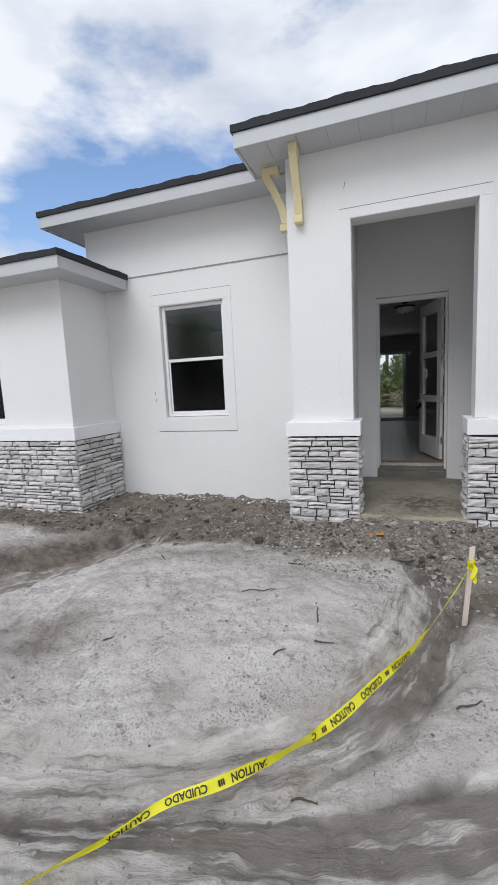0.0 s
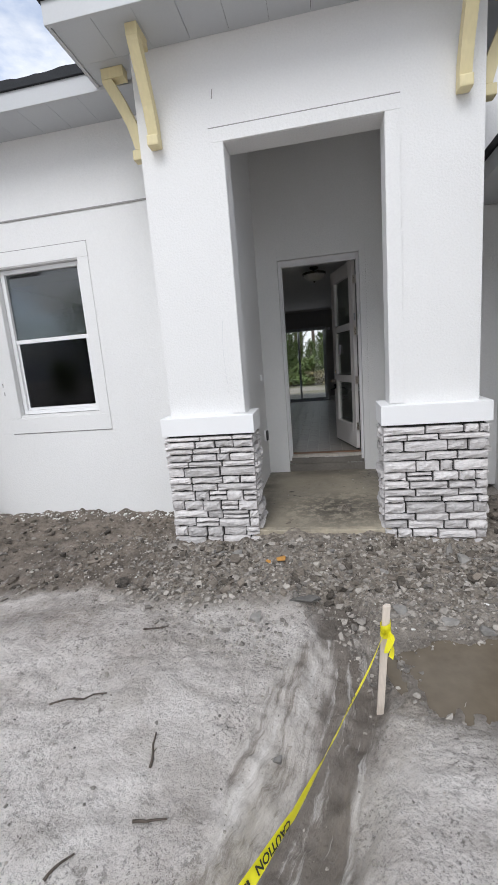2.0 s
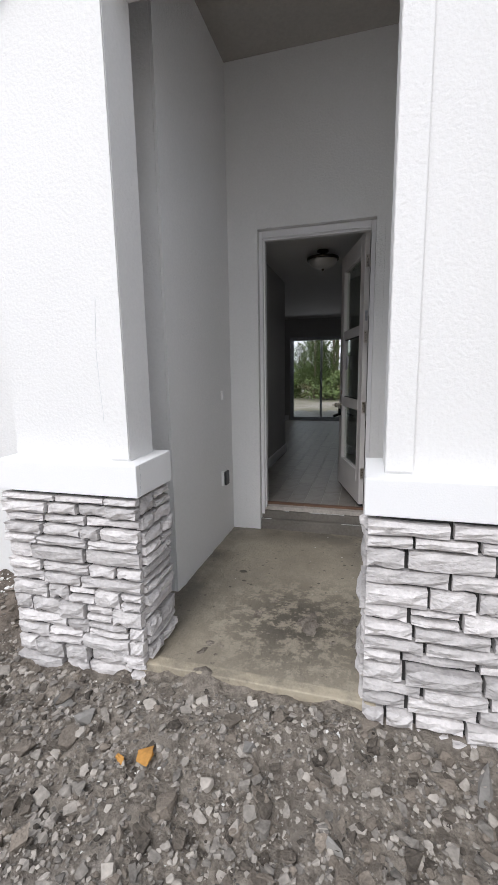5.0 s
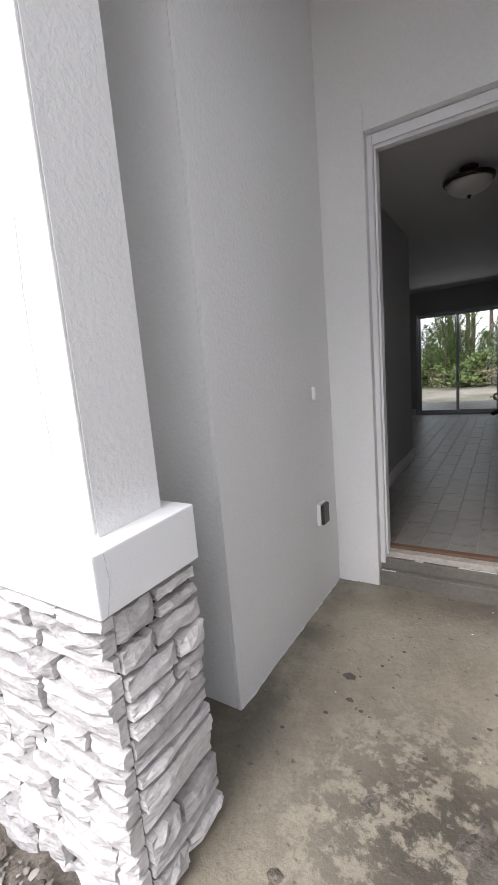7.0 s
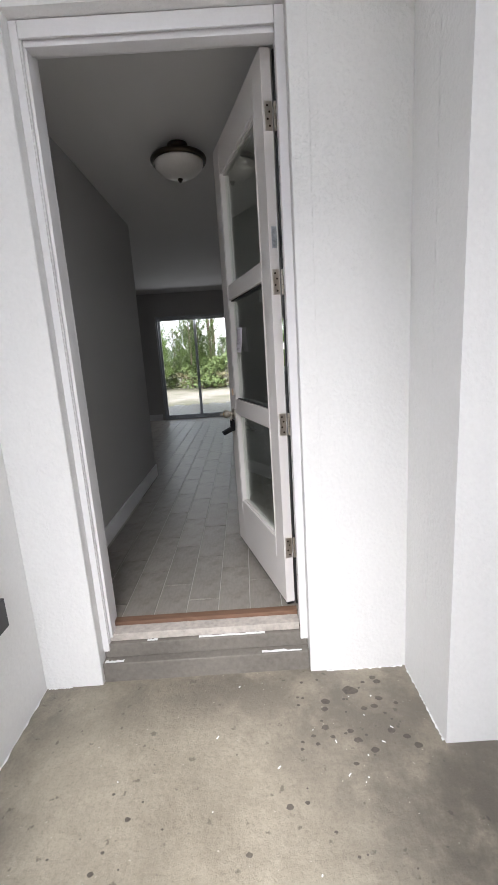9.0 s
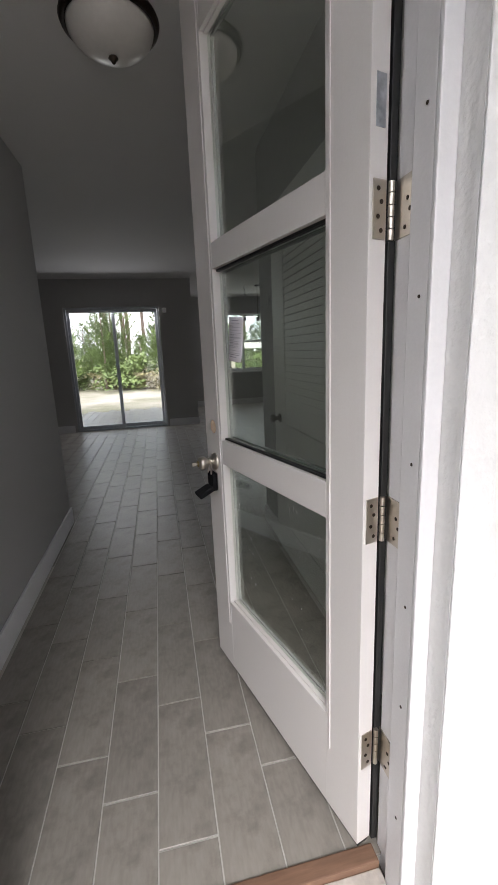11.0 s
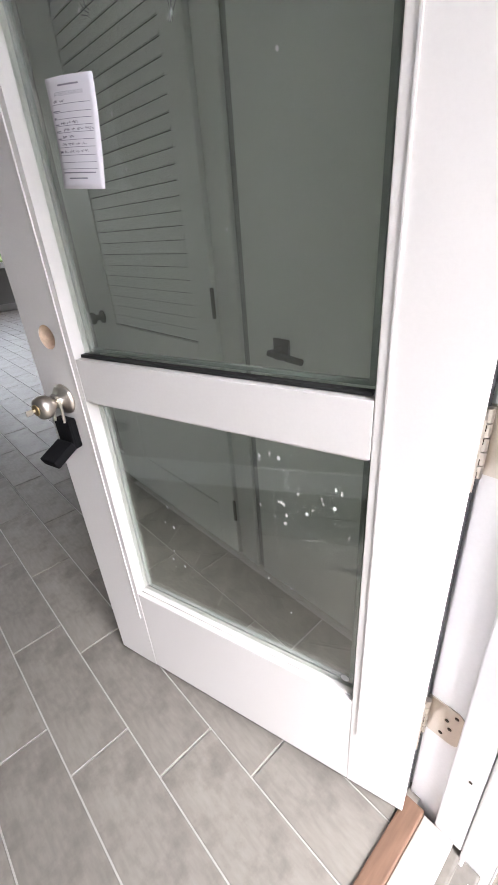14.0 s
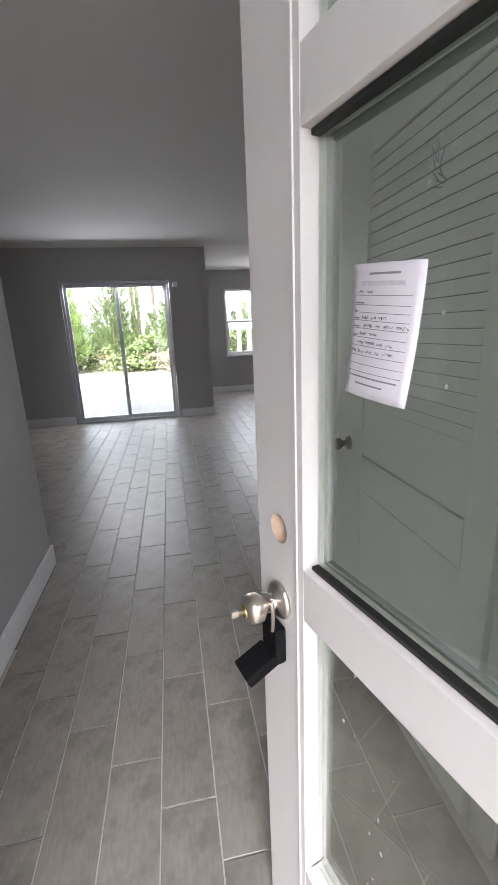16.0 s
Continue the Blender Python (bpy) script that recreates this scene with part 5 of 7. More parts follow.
def note():
    """A form taped to the middle pane, slightly curled."""
    t = thing("paper_note", tuple(on_leaf(0.617, -0.02, 1.665)), "white paper form with handwriting stuck on the door glass", "paper note")
    W, H, U0, ZT = 0.101, 0.150, 0.667, 1.815
    def at(a, b, lift=0.0):
        b = b * 0.92
        return on_leaf(U0 - a * (1 - 0.09 * b / H), -0.0130 + 0.012 * (b / H) ** 2 + 0.005 * math.sin(a / W * 3.1) + lift, ZT - b - 0.09 * a)
    bm = bmesh.new()
    g = [[[bm.verts.new(at(W * i / 10, H * j / 12, 0.0006 * s)) for i in range(11)] for j in range(13)] for s in (0, 1)]
    for s in (0, 1):
        for j in range(12):
            for i in range(10):
                f = bm.faces.new((g[s][j][i], g[s][j][i + 1], g[s][j + 1][i + 1], g[s][j + 1][i]))
                f.smooth = True
    rim = [(0, i) for i in range(10)] + [(j, 10) for j in range(12)] + [(12, i) for i in range(10, 0, -1)] + [(j, 0) for j in range(12, 0, -1)]
    for k in range(len(rim)):
        (a, b), (c, d) = rim[k], rim[(k + 1) % len(rim)]
        bm.faces.new((g[0][a][b], g[0][c][d], g[1][c][d], g[1][a][b]))
    part("sheet", bm, PAPER, t)
    def bar(bm2, a0, a1, b, h):
        n = 6
        top = [bm2.verts.new(at(a0 + (a1 - a0) * i / n, b, 0.0011)) for i in range(n + 1)]
        low = [bm2.verts.new(at(a0 + (a1 - a0) * i / n, b + h, 0.0011)) for i in range(n + 1)]
        for i in range(n):
            bm2.faces.new((top[i], top[i + 1], low[i + 1], low[i]))
    bm = bmesh.new()
    for b in (0.034, 0.0445, 0.053, 0.062, 0.071, 0.081, 0.091, 0.102, 0.112, 0.121):
        bar(bm, 0.006, 0.090, b, 0.0007)
    for b, a1 in ((0.042, 0.024), (0.051, 0.012), (0.0595, 0.016), (0.0685, 0.018), (0.0785, 0.016)):
        bar(bm, 0.006, a1, b, 0.0016)
    bar(bm, 0.008, 0.086, 0.126, 0.0018)
    bar(bm, 0.022, 0.068, 0.134, 0.0018)
    bar(bm, 0.030, 0.074, 0.010, 0.0022)
    tagged(part("ruled_lines", bm, INK_G, t), kind="stuff")
    pts, faces = text_mesh("AT THE LOCATION ON:", 0.0072)
    bm = bmesh.new()
    vs = [bm.verts.new(at(0.018 + x * 0.80, 0.024 - y, 0.0012)) for x, y, _ in pts]
    for f in faces:
        bm.faces.new([vs[i] for i in f])
    part("printed_line", bm, INK_G, t)
    rng = random.Random(4)
    bm = bmesh.new()
    for b, a0, words in ((0.0325, 0.012, 2), (0.061, 0.022, 3), (0.070, 0.026, 4), (0.0795, 0.020, 2), (0.0895, 0.016, 4), (0.0995, 0.007, 5)):
        a = a0
        for _ in range(words):
            n = rng.randint(5, 9)
            line = []
            for i in range(n * 3):
                line.append(at(a, b - rng.uniform(0, 0.0042), 0.0014))
                a += rng.uniform(0.0003, 0.0009)
            tube(bm, line, 0.00022, 3)
            a += 0.004
            if a > 0.086:
                break
    tagged(part("handwriting", bm, INK_P, t), kind="stuff")


def specks():
    """Dried paint specks and a round sticker on the glass of the open door."""
    rng = random.Random(8)
    bm = bmesh.new()
    spots = [(rng.gauss(0.265, 0.052), rng.gauss(1.155, 0.042)) for _ in range(75)] + [(rng.uniform(0.14, 0.70), rng.uniform(0.72, 1.27)) for _ in range(40)] + [(rng.uniform(0.14, 0.62), rng.uniform(1.40, 1.95)) for _ in range(34)]
    for u, z in spots:
        if not (0.13 < u < 0.745 and 0.715 < z < 1.97):
            continue
        r = rng.choice((0.0008, 0.0012, 0.0018, 0.0026, 0.0040)) * (0.7 if z > 1.35 else 1.0)
        k = rng.randint(4, 6)
        ring = [bm.verts.new(on_leaf(u + r * rng.uniform(0.25, 1) * math.cos(a), -0.0243, z + r * rng.uniform(0.6, 1.6) * math.sin(a))) for a in (2 * math.pi * i / k for i in range(k))]
        bm.faces.new(ring)
    part("paint_specks", bm, SPECK, door, "dried white paint specks on the glass")
    bm = bmesh.new()
    lathe(bm, [(0.009, 0), (0.0088, 0.0006)], on_leaf(0.172, -0.0246, 0.750), OUT, 20)
    part("round_sticker", bm, SPECK, door, "small round white sticker")
    bm = bmesh.new()
    for u, z, ln, tilt in ((0.575, 1.885, 0.016, 1.1), (0.566, 1.868, 0.012, 0.3), (0.430, 1.830, 0.020, 1.4)):
        for k in range(5):
            a, b = u + rng.uniform(-0.004, 0.004), z + rng.uniform(-0.004, 0.004)
            dx, dz, w = ln * math.cos(tilt + 0.2 * k), ln * math.sin(tilt + 0.2 * k), 0.0006
            bm.faces.new([bm.verts.new(on_leaf(a + p * dx - q * dz * w / ln, -0.0242, b + p * dz + q * dx * w / ln)) for p, q in ((0, -1), (1, -1), (1, 1), (0, 1))])
    part("scuff", bm, SPACER, door, "pale scuff marks on the glass")
    bm = bmesh.new()
    for x, y, z in [(0.7908, 6.238, zz) for zz in (2.36, 2.08, 1.785, 1.48, 1.175, 0.93, 0.62)]:
        lathe(bm, [(0.0035, 0), (0.003, 0.0012)], (x, y, z), (-1, 0, 0), 8)
    part("nail_holes", bm, DARKMETAL, fd)


# ---- hall ----
def hall_doors():
    X = 1.09
    cz = 2.43
    t = thing("louvered_door", (X, 7.68, FLOOR), "white louvered closet door, closed", "door")
    y0, y1 = 7.24, 8.12
    part("frame_panel", boxes((X - 0.03, X - 0.002, y0, 7.345, 0.40, cz), (X - 0.03, X - 0.002, 7.935, y1, 0.40, cz), (X - 0.03, X - 0.002, 7.346, 7.934, 0.40, 0.60), (X - 0.03, X - 0.002, 7.346, 7.934, 1.125, 1.262), (X - 0.03, X - 0.002, 7.346, 7.934, 2.28, cz), bevel=0.003), HALLDOOR, t)
    # dark sheet: the shade between the slats is put into its colour
    part("backing", boxes((X - 0.0205, X - 0.0025, 7.347, 7.933, 0.601, 1.124), (X - 0.0205, X - 0.0025, 7.347, 7.933, 1.263, 2.279)), LOUVER_SHADE, t)
    for lo, hi in ((0.605, 1.12), (1.267, 2.275)):
        n = round((hi - lo) / 0.0385)
        for k in range(n):
            z = lo + (hi - lo) * (k + 0.5) / n
            bm = bmesh.new()
            prism(bm, [(X - 0.0295, z - 0.0172), (X - 0.026, z - 0.0186), (X - 0.021, z + 0.0172), (X - 0.0245, z + 0.0186)], "y", 7.347, 7.933)
            part("slat", bm, HALLDOOR, t)
    bm = bmesh.new()
    lathe(bm, [(0.028, 0), (0.026, 0.008), (0.012, 0.012), (0.012, 0.03), (0.024, 0.04), (0.025, 0.052), (0.018, 0.062)], (X - 0.03, 8.05, 1.285), (-1, 0, 0), 20)
    part("knob", bm, PEWTER, t, "dull pewter knob")
    for z in (1.40, 0.62, 2.2):
        bm = bmesh.new()
        tube(bm, [(X - 0.033, 7.235, z - 0.045), (X - 0.033, 7.235, z + 0.045)], 0.006, 8)
        part("hinge", bm, PEWTER, t)
    c = solid("trim_louvered_door", boxes((X - 0.018, X - 0.001, 7.14, 7.232, FLOOR, cz + 0.10), (X - 0.018, X - 0.001, 8.128, 8.215, FLOOR, cz + 0.10), (X - 0.018, X - 0.001, 7.233, 8.127, cz + 0.012, cz + 0.10), bevel=0.005), HALLDOOR, "white door casing", "door casing")
    d = thing("hall_door", (X, 6.7, FLOOR), "plain white hall door with a pewter lever handle", "door")
    part("leaf", boxes((X - 0.026, X - 0.002, 6.42, 7.015, 0.40, cz), bevel=0.002), HALLDOOR, d)
    part("rose", boxes((X - 0.034, X - 0.0265, 6.93, 6.985, 1.268, 1.328), bevel=0.002), PEWTER, d, "dull pewter square rose")
    bm = bmesh.new()
    tube(bm, [(X - 0.034, 6.957, 1.298), (X - 0.075, 6.957, 1.298)], 0.009, 10)
    tube(bm, [(X - 0.072, 6.965, 1.298), (X - 0.074, 6.93, 1.296), (X - 0.074, 6.85, 1.292)], 0.009, 10)
    part("lever", bm, PEWTER, d, "dull pewter lever handle")
    solid("trim_hall_door", boxes((X - 0.018, X - 0.001, 7.022, 7.105, FLOOR, cz + 0.10), (X - 0.018, X - 0.001, 6.362, 6.412, FLOOR, cz + 0.10), (X - 0.018, X - 0.001, 6.413, 7.021, cz + 0.012, cz + 0.10), bevel=0.005), HALLDOOR, "white door casing", "door casing")


def ceiling_lamp():
    c = (0.27, 7.45)
    t = thing("ceiling_lamp", (*c, CEIL), "semi-flush ceiling lamp with frosted bowl and dark bronze ring, unlit", "ceiling lamp")
    bm = bmesh.new()
    lathe(bm, [(0.065, 0), (0.065, -0.018), (0.045, -0.030), (0.014, -0.036), (0.014, -0.075)], (*c, CEIL), sides=32)
    part("canopy", bm, DARKMETAL, t)
    bm = bmesh.new()
    lathe(bm, [(0.150, -0.078), (0.176, -0.080), (0.180, -0.092), (0.174, -0.108), (0.158, -0.108), (0.150, -0.090)], (*c, CEIL), sides=48)
    part("ring", bm, DARKMETAL, t, "dark bronze ring")
    for k in range(3):
        a = 2.1 * k + 0.4
        bm = bmesh.new()
        tube(bm, [(c[0] + 0.012 * math.cos(a), c[1] + 0.012 * math.sin(a), CEIL - 0.05), (c[0] + 0.09 * math.cos(a), c[1] + 0.09 * math.sin(a), CEIL - 0.055), (c[0] + 0.155 * math.cos(a), c[1] + 0.155 * math.sin(a), CEIL - 0.082)], 0.006, 8)
        part("arm", bm, DARKMETAL, t)
    bm = bmesh.new()
    lathe(bm, [(0.157 * math.cos(q), -0.106 - 0.092 * math.sin(q)) for q in (1.5 * k / 12 for k in range(13))], (*c, CEIL), sides=48)
    part("bowl", bm, OPAL, t, "frosted opal glass bowl")
    bm = bmesh.new()
    lathe(bm, [(0.006, 0), (0.016, -0.004), (0.018, -0.010), (0.010, -0.016), (0.007, -0.024), (0.002, -0.028)], (*c, CEIL - 0.196), sides=20)
    part("finial", bm, DARKMETAL, t)


def ceiling_vent():
    t = thing("ceiling_vent", (1.40, 10.74, CEIL), "white square ceiling air vent", "air vent")
    x0, x1, y0, y1 = 1.24, 1.56, 10.58, 10.90
    part("frame", boxes((x0, x0 + 0.03, y0, y1, CEIL - 0.014, CEIL - 0.001), (x1 - 0.03, x1, y0, y1, CEIL - 0.014, CEIL - 0.001), (x0 + 0.031, x1 - 0.031, y0, y0 + 0.03, CEIL - 0.014, CEIL - 0.001), (x0 + 0.031, x1 - 0.031, y1 - 0.03, y1, CEIL - 0.014, CEIL - 0.001), bevel=0.003), FRAME_W, t)
    part("backing", boxes((x0 + 0.031, x1 - 0.031, y0 + 0.031, y1 - 0.031, CEIL - 0.003, CEIL - 0.001)), SOFFIT, t)
    for k in range(6):
        y = y0 + 0.05 + 0.044 * k
        bm = bmesh.new()
        prism(bm, [(y - 0.012, CEIL - 0.016), (y - 0.009, CEIL - 0.018), (y + 0.012, CEIL - 0.006), (y + 0.009, CEIL - 0.004)], "x", x0 + 0.032, x1 - 0.032)
        part("slat", bm, FRAME_W, t)


def chandelier():
    c = (2.45, 14.3)
    t = thing("pendant_lamp", (*c, CEIL), "pendant lamp with three small dark shades over the dining nook", "pendant lamp")
    bm = bmesh.new()
    lathe(bm, [(0.06, 0), (0.06, -0.02), (0.02, -0.03)], (*c, CEIL), sides=24)
    part("canopy", bm, DARKMETAL, t)
    bm = bmesh.new()
    tube(bm, [(*c, CEIL - 0.02), (*c, 2.42)], 0.005, 6)
    part("rod", bm, DARKMETAL, t)
    part("bar", boxes((c[0] - 0.30, c[0] + 0.30, c[1] - 0.008, c[1] + 0.008, 2.40, 2.415), bevel=0.003), DARKMETAL, t)
    for dx in (-0.28, 0.0, 0.28):
        bm = bmesh.new()
        lathe(bm, [(0.012, 0), (0.026, -0.02), (0.036, -0.10), (0.033, -0.10), (0.024, -0.02)], (c[0] + dx, c[1], 2.40), sides=20)
        part("shade", bm, DARKMETAL, t)


# ---- porch fittings ----
def porch_fittings():
    t = thing("outlet_cover", (-0.43, 5.87, 0.76), "white outdoor outlet box with a dark cover", "outlet")
    part("box", boxes((-0.429, -0.405, 5.815, 5.915, 0.665, 0.80), bevel=0.004), FRAME_W, t)
    part("cover", boxes((-0.4045, -0.385, 5.822, 5.910, 0.672, 0.793), bevel=0.004), SOCKET_D, t, "dark grey weather cover")
    t = thing("doorbell", (-0.43, 5.86, 1.46), "small white doorbell button", "doorbell")
    part("housing", boxes((-0.429, -0.408, 5.845, 5.875, 1.425, 1.50), bevel=0.005), FRAME_W, t)
    bm = bmesh.new()
    lathe(bm, [(0.008, 0), (0.007, 0.003)], (-0.408, 5.86, 1.46), (1, 0, 0), 14)
    part("button", bm, PAPER, t)
    for x, y, z, dz, dx in ((-0.40, 4.2185, 3.70, 0.03, 0.012), (-3.285, 4.9285, 1.63, 0.02, 0.004), (-3.28, 4.9285, 1.53, 0.02, 0.004)):
        bm = bmesh.new()
        tube(bm, [(x, y, z - dz), (x + dx, y - 0.004, z + dz)], 0.004, 5)
        solid("wall_anchor", bm, GROOVE, "small dark anchor scar in the stucco", "wall scar", kind="")


def wall_sensor():
    t = thing("wall_sensor", (0.535, 13.455, 2.465), "small white alarm sensor high on the grey wall", "sensor")
    part("housing", boxes((0.500, 0.570, 13.425, 13.4585, 2.425, 2.505), bevel=0.012), FRAME_W, t)
    part("lens", boxes((0.515, 0.555, 13.4225, 13.4248, 2.435, 2.470)), PAPER, t)


def hairline(pts, label):
    """A thin crack that wanders along the given line on a wall."""
    rng = random.Random(len(pts))
    line = []
    for a, b in zip(pts, pts[1:]):
        for k in range(8):
            q = Vector(a).lerp(Vector(b), k / 8)
            line.append(q + Vector((rng.uniform(-1, 1) * 0.0015, 0, rng.uniform(-1, 1) * 0.0015)))
    bm = bmesh.new()
    tube(bm, line + [Vector(pts[-1])], 0.0009, 4)
    solid("hairline_crack", bm, SOFFIT, label, "wall crack", kind="")


def slab_marks():
    """Dark tar spots, pits and white paint drips on the porch slab and step."""
    rng = random.Random(52)
    spots = list(((-0.076, 5.267, 0.034), (-0.03, 5.13, 0.018), (0.03, 5.09, 0.012), (-0.10, 5.02, 0.013), (0.52, 5.42, 0.012), (0.66, 5.55, 0.014), (0.72, 5.56, 0.010), (0.98, 6.02, 0.035), (0.86, 5.97, 0.022), (1.06, 5.93, 0.018), (0.93, 5.82, 0.014), (0.30, 4.98, 0.013), (0.45, 5.15, 0.010)))
    # damp flecks gathered in the back corner by the wall, sparse elsewhere
    spots += [(rng.uniform(0.70, 1.18), rng.uniform(5.72, 6.10), rng.choice((0.006, 0.008, 0.011, 0.017))) for _ in range(34)]
    spots += [(rng.uniform(-0.25, 1.15), rng.uniform(4.75, 5.75), rng.choice((0.004, 0.005, 0.007, 0.011))) for _ in range(34)]
    for x, y, r in spots:
        bm = bmesh.new()
        ring = [(x + r * rng.uniform(0.75, 1.1) * math.cos(a), y + 0.75 * r * rng.uniform(0.7, 1.1) * math.sin(a)) for a in (2 * math.pi * k / 11 for k in range(11))]
        lo, hi = [bm.verts.new((px, py, 0.1652)) for px, py in ring], [bm.verts.new((x + (px - x) * 0.9, y + (py - y) * 0.9, 0.1664)) for px, py in ring]
        bm.faces.new(hi)
        for k in range(11):
            bm.faces.new((lo[k], lo[(k + 1) % 11], hi[(k + 1) % 11], hi[k]))
        part("stain", bm, MUD_SPOT, slab, "dark stain on the concrete")
    for k in range(22):
        x, y = (rng.uniform(0.3, 1.1), rng.uniform(5.55, 6.1)) if k < 16 else (rng.uniform(-0.2, 1.1), rng.uniform(4.9, 5.7))
        ln, w, a = rng.choice((0.002, 0.0025, 0.003, 0.007)), rng.uniform(0.0013, 0.0024), rng.uniform(0, 3.14)
        bm = bmesh.new()
        box(bm, -ln, ln, -w, w, 0.0, 0.0022, 0.0006)
        bm.transform(Matrix.Translation((x, y, 0.1651)) @ Matrix.Rotation(a, 4, "Z"))
        part("paint_chip", bm, SPECK, slab, "fallen chip of white paint")
    for x0, x1, y, z in ((0.60, 0.79, 6.172, 0.264), (-0.15, -0.06, 6.172, 0.264), (0.05, 0.10, 6.216, 0.336), (0.30, 0.62, 6.216, 0.336)):
        bm = bmesh.new()
        n = 9
        top = [bm.verts.new((x0 + (x1 - x0) * k / n, y + 0.004 + rng.uniform(0.006, 0.02), z)) for k in range(n + 1)]
        low = [bm.verts.new((x0 + (x1 - x0) * k / n, y + 0.003 - rng.uniform(0, 0.002), z)) for k in range(n + 1)]
        for k in range(n):
            bm.faces.new((low[k], low[k + 1], top[k + 1], top[k]))
        part("paint_drip", bm, SPECK, slab_step, "white paint drip on the step edge")
    # ragged paint edge where the walls meet the slab
    for a, b in (((-0.4285, 4.88), (-0.4285, 6.14)), ((1.2735, 5.75), (1.2735, 6.14)), ((0.90, 6.147), (1.26, 6.147)), ((-0.42, 6.147), (-0.305, 6.147))):
        bm = bmesh.new()
        n = 40
        d = Vector((b[0] - a[0], b[1] - a[1], 0))
        side = Vector((0, 0, 1)).cross(d).normalized()
        if (Vector((0.4, 5.4, 0)) - Vector((*a, 0))).dot(side) < 0:
            side = -side
        lo = [bm.verts.new(Vector((*a, 0.1658)) + d * k / n + side * (0.002 + 0.008 * rng.random() ** 3)) for k in range(n + 1)]
        hi = [bm.verts.new(Vector((*a, 0.170)) + d * k / n + side * 0.0012) for k in range(n + 1)]
        for k in range(n):
            bm.faces.new((lo[k], lo[k + 1], hi[k + 1], hi[k]))
        part("paint_edge", bm, TRIM_W, slab, "ragged white paint edge along the wall foot")


# ---- site things ----
def shard(bm, rng, count):
    """An angular broken piece about 1 in radius, with a flat bottom half."""
    for _ in range(count):
        a, q = rng.uniform(0, 6.28), rng.uniform(0.55, 1.0)
        bm.verts.new((q * math.cos(a), q * math.sin(a), rng.choice((-0.8, 0.7, 1.0)) * rng.uniform(0.6, 1.0)))
    bmesh.ops.convex_hull(bm, input=bm.verts[:])
    for v in [v for v in bm.verts if not v.link_faces]:
        bm.verts.remove(v)


def plaster_splash(at, rx, ry, h, label, seed):
    """A spilled lump of plaster: ragged outline, lumpy top, thin rim on the soil."""
    rng = random.Random(seed)
    lobes = [(rng.uniform(0, 6.28), rng.randint(2, 6), rng.uniform(0.05, 0.16)) for _ in range(5)]
    n, rings = 30, 5
    A, Q = np.meshgrid(2 * math.pi * np.arange(n) / n, np.linspace(1.0, 0.15, rings))
    out = 1 + sum(c * np.sin(k * A + p) for p, k, c in lobes)
    X, Y = at[0] + rx * Q * out * np.cos(A), at[1] + ry * Q * out * np.sin(A)
    Z = terrain(X, Y)[0] - 0.006 + h * np.sqrt(1 - Q ** 2) * (1 + 0.9 * fbm(X, Y, 22, 3, seed))
    bm = bmesh.new()
    rows = [[bm.verts.new((X[j, i], Y[j, i], Z[j, i])) for i in range(n)] for j in range(rings)]
    for a, b in zip(rows, rows[1:]):
        for i in range(n):
            bm.faces.new((a[i], a[(i + 1) % n], b[(i + 1) % n], b[i])).smooth = True
    bm.faces.new(rows[-1]).smooth = True
    return solid("plaster_lump", bm, PLASTER, label, "debris", kind="")


def rock(name, at, size, mat, label, category, seed, flat=0.45):
    rng = random.Random(seed)
    bm = bmesh.new()
    shard(bm, rng, 13)
    cuts = [(Vector((rng.uniform(-1, 1), rng.uniform(-1, 1), rng.uniform(-0.5, 1))).normalized(), rng.uniform(0.5, 0.85)) for _ in range(8)]
    for v in bm.verts:
        for n, d in cuts:
            k = v.co.dot(n)
            if k > d:
                v.co -= n * (k - d)
    m = Matrix.Rotation(rng.uniform(0, 6.28), 4, "Z") @ Matrix.Diagonal((size[0], size[1], size[2], 1))
    bm.transform(m)
    low = min(v.co.z for v in bm.verts)
    bm.transform(Matrix.Translation((at[0], at[1], ground_at(*at) - low * 0.55)))
    return solid(name, bm, mat, label, category, kind="")


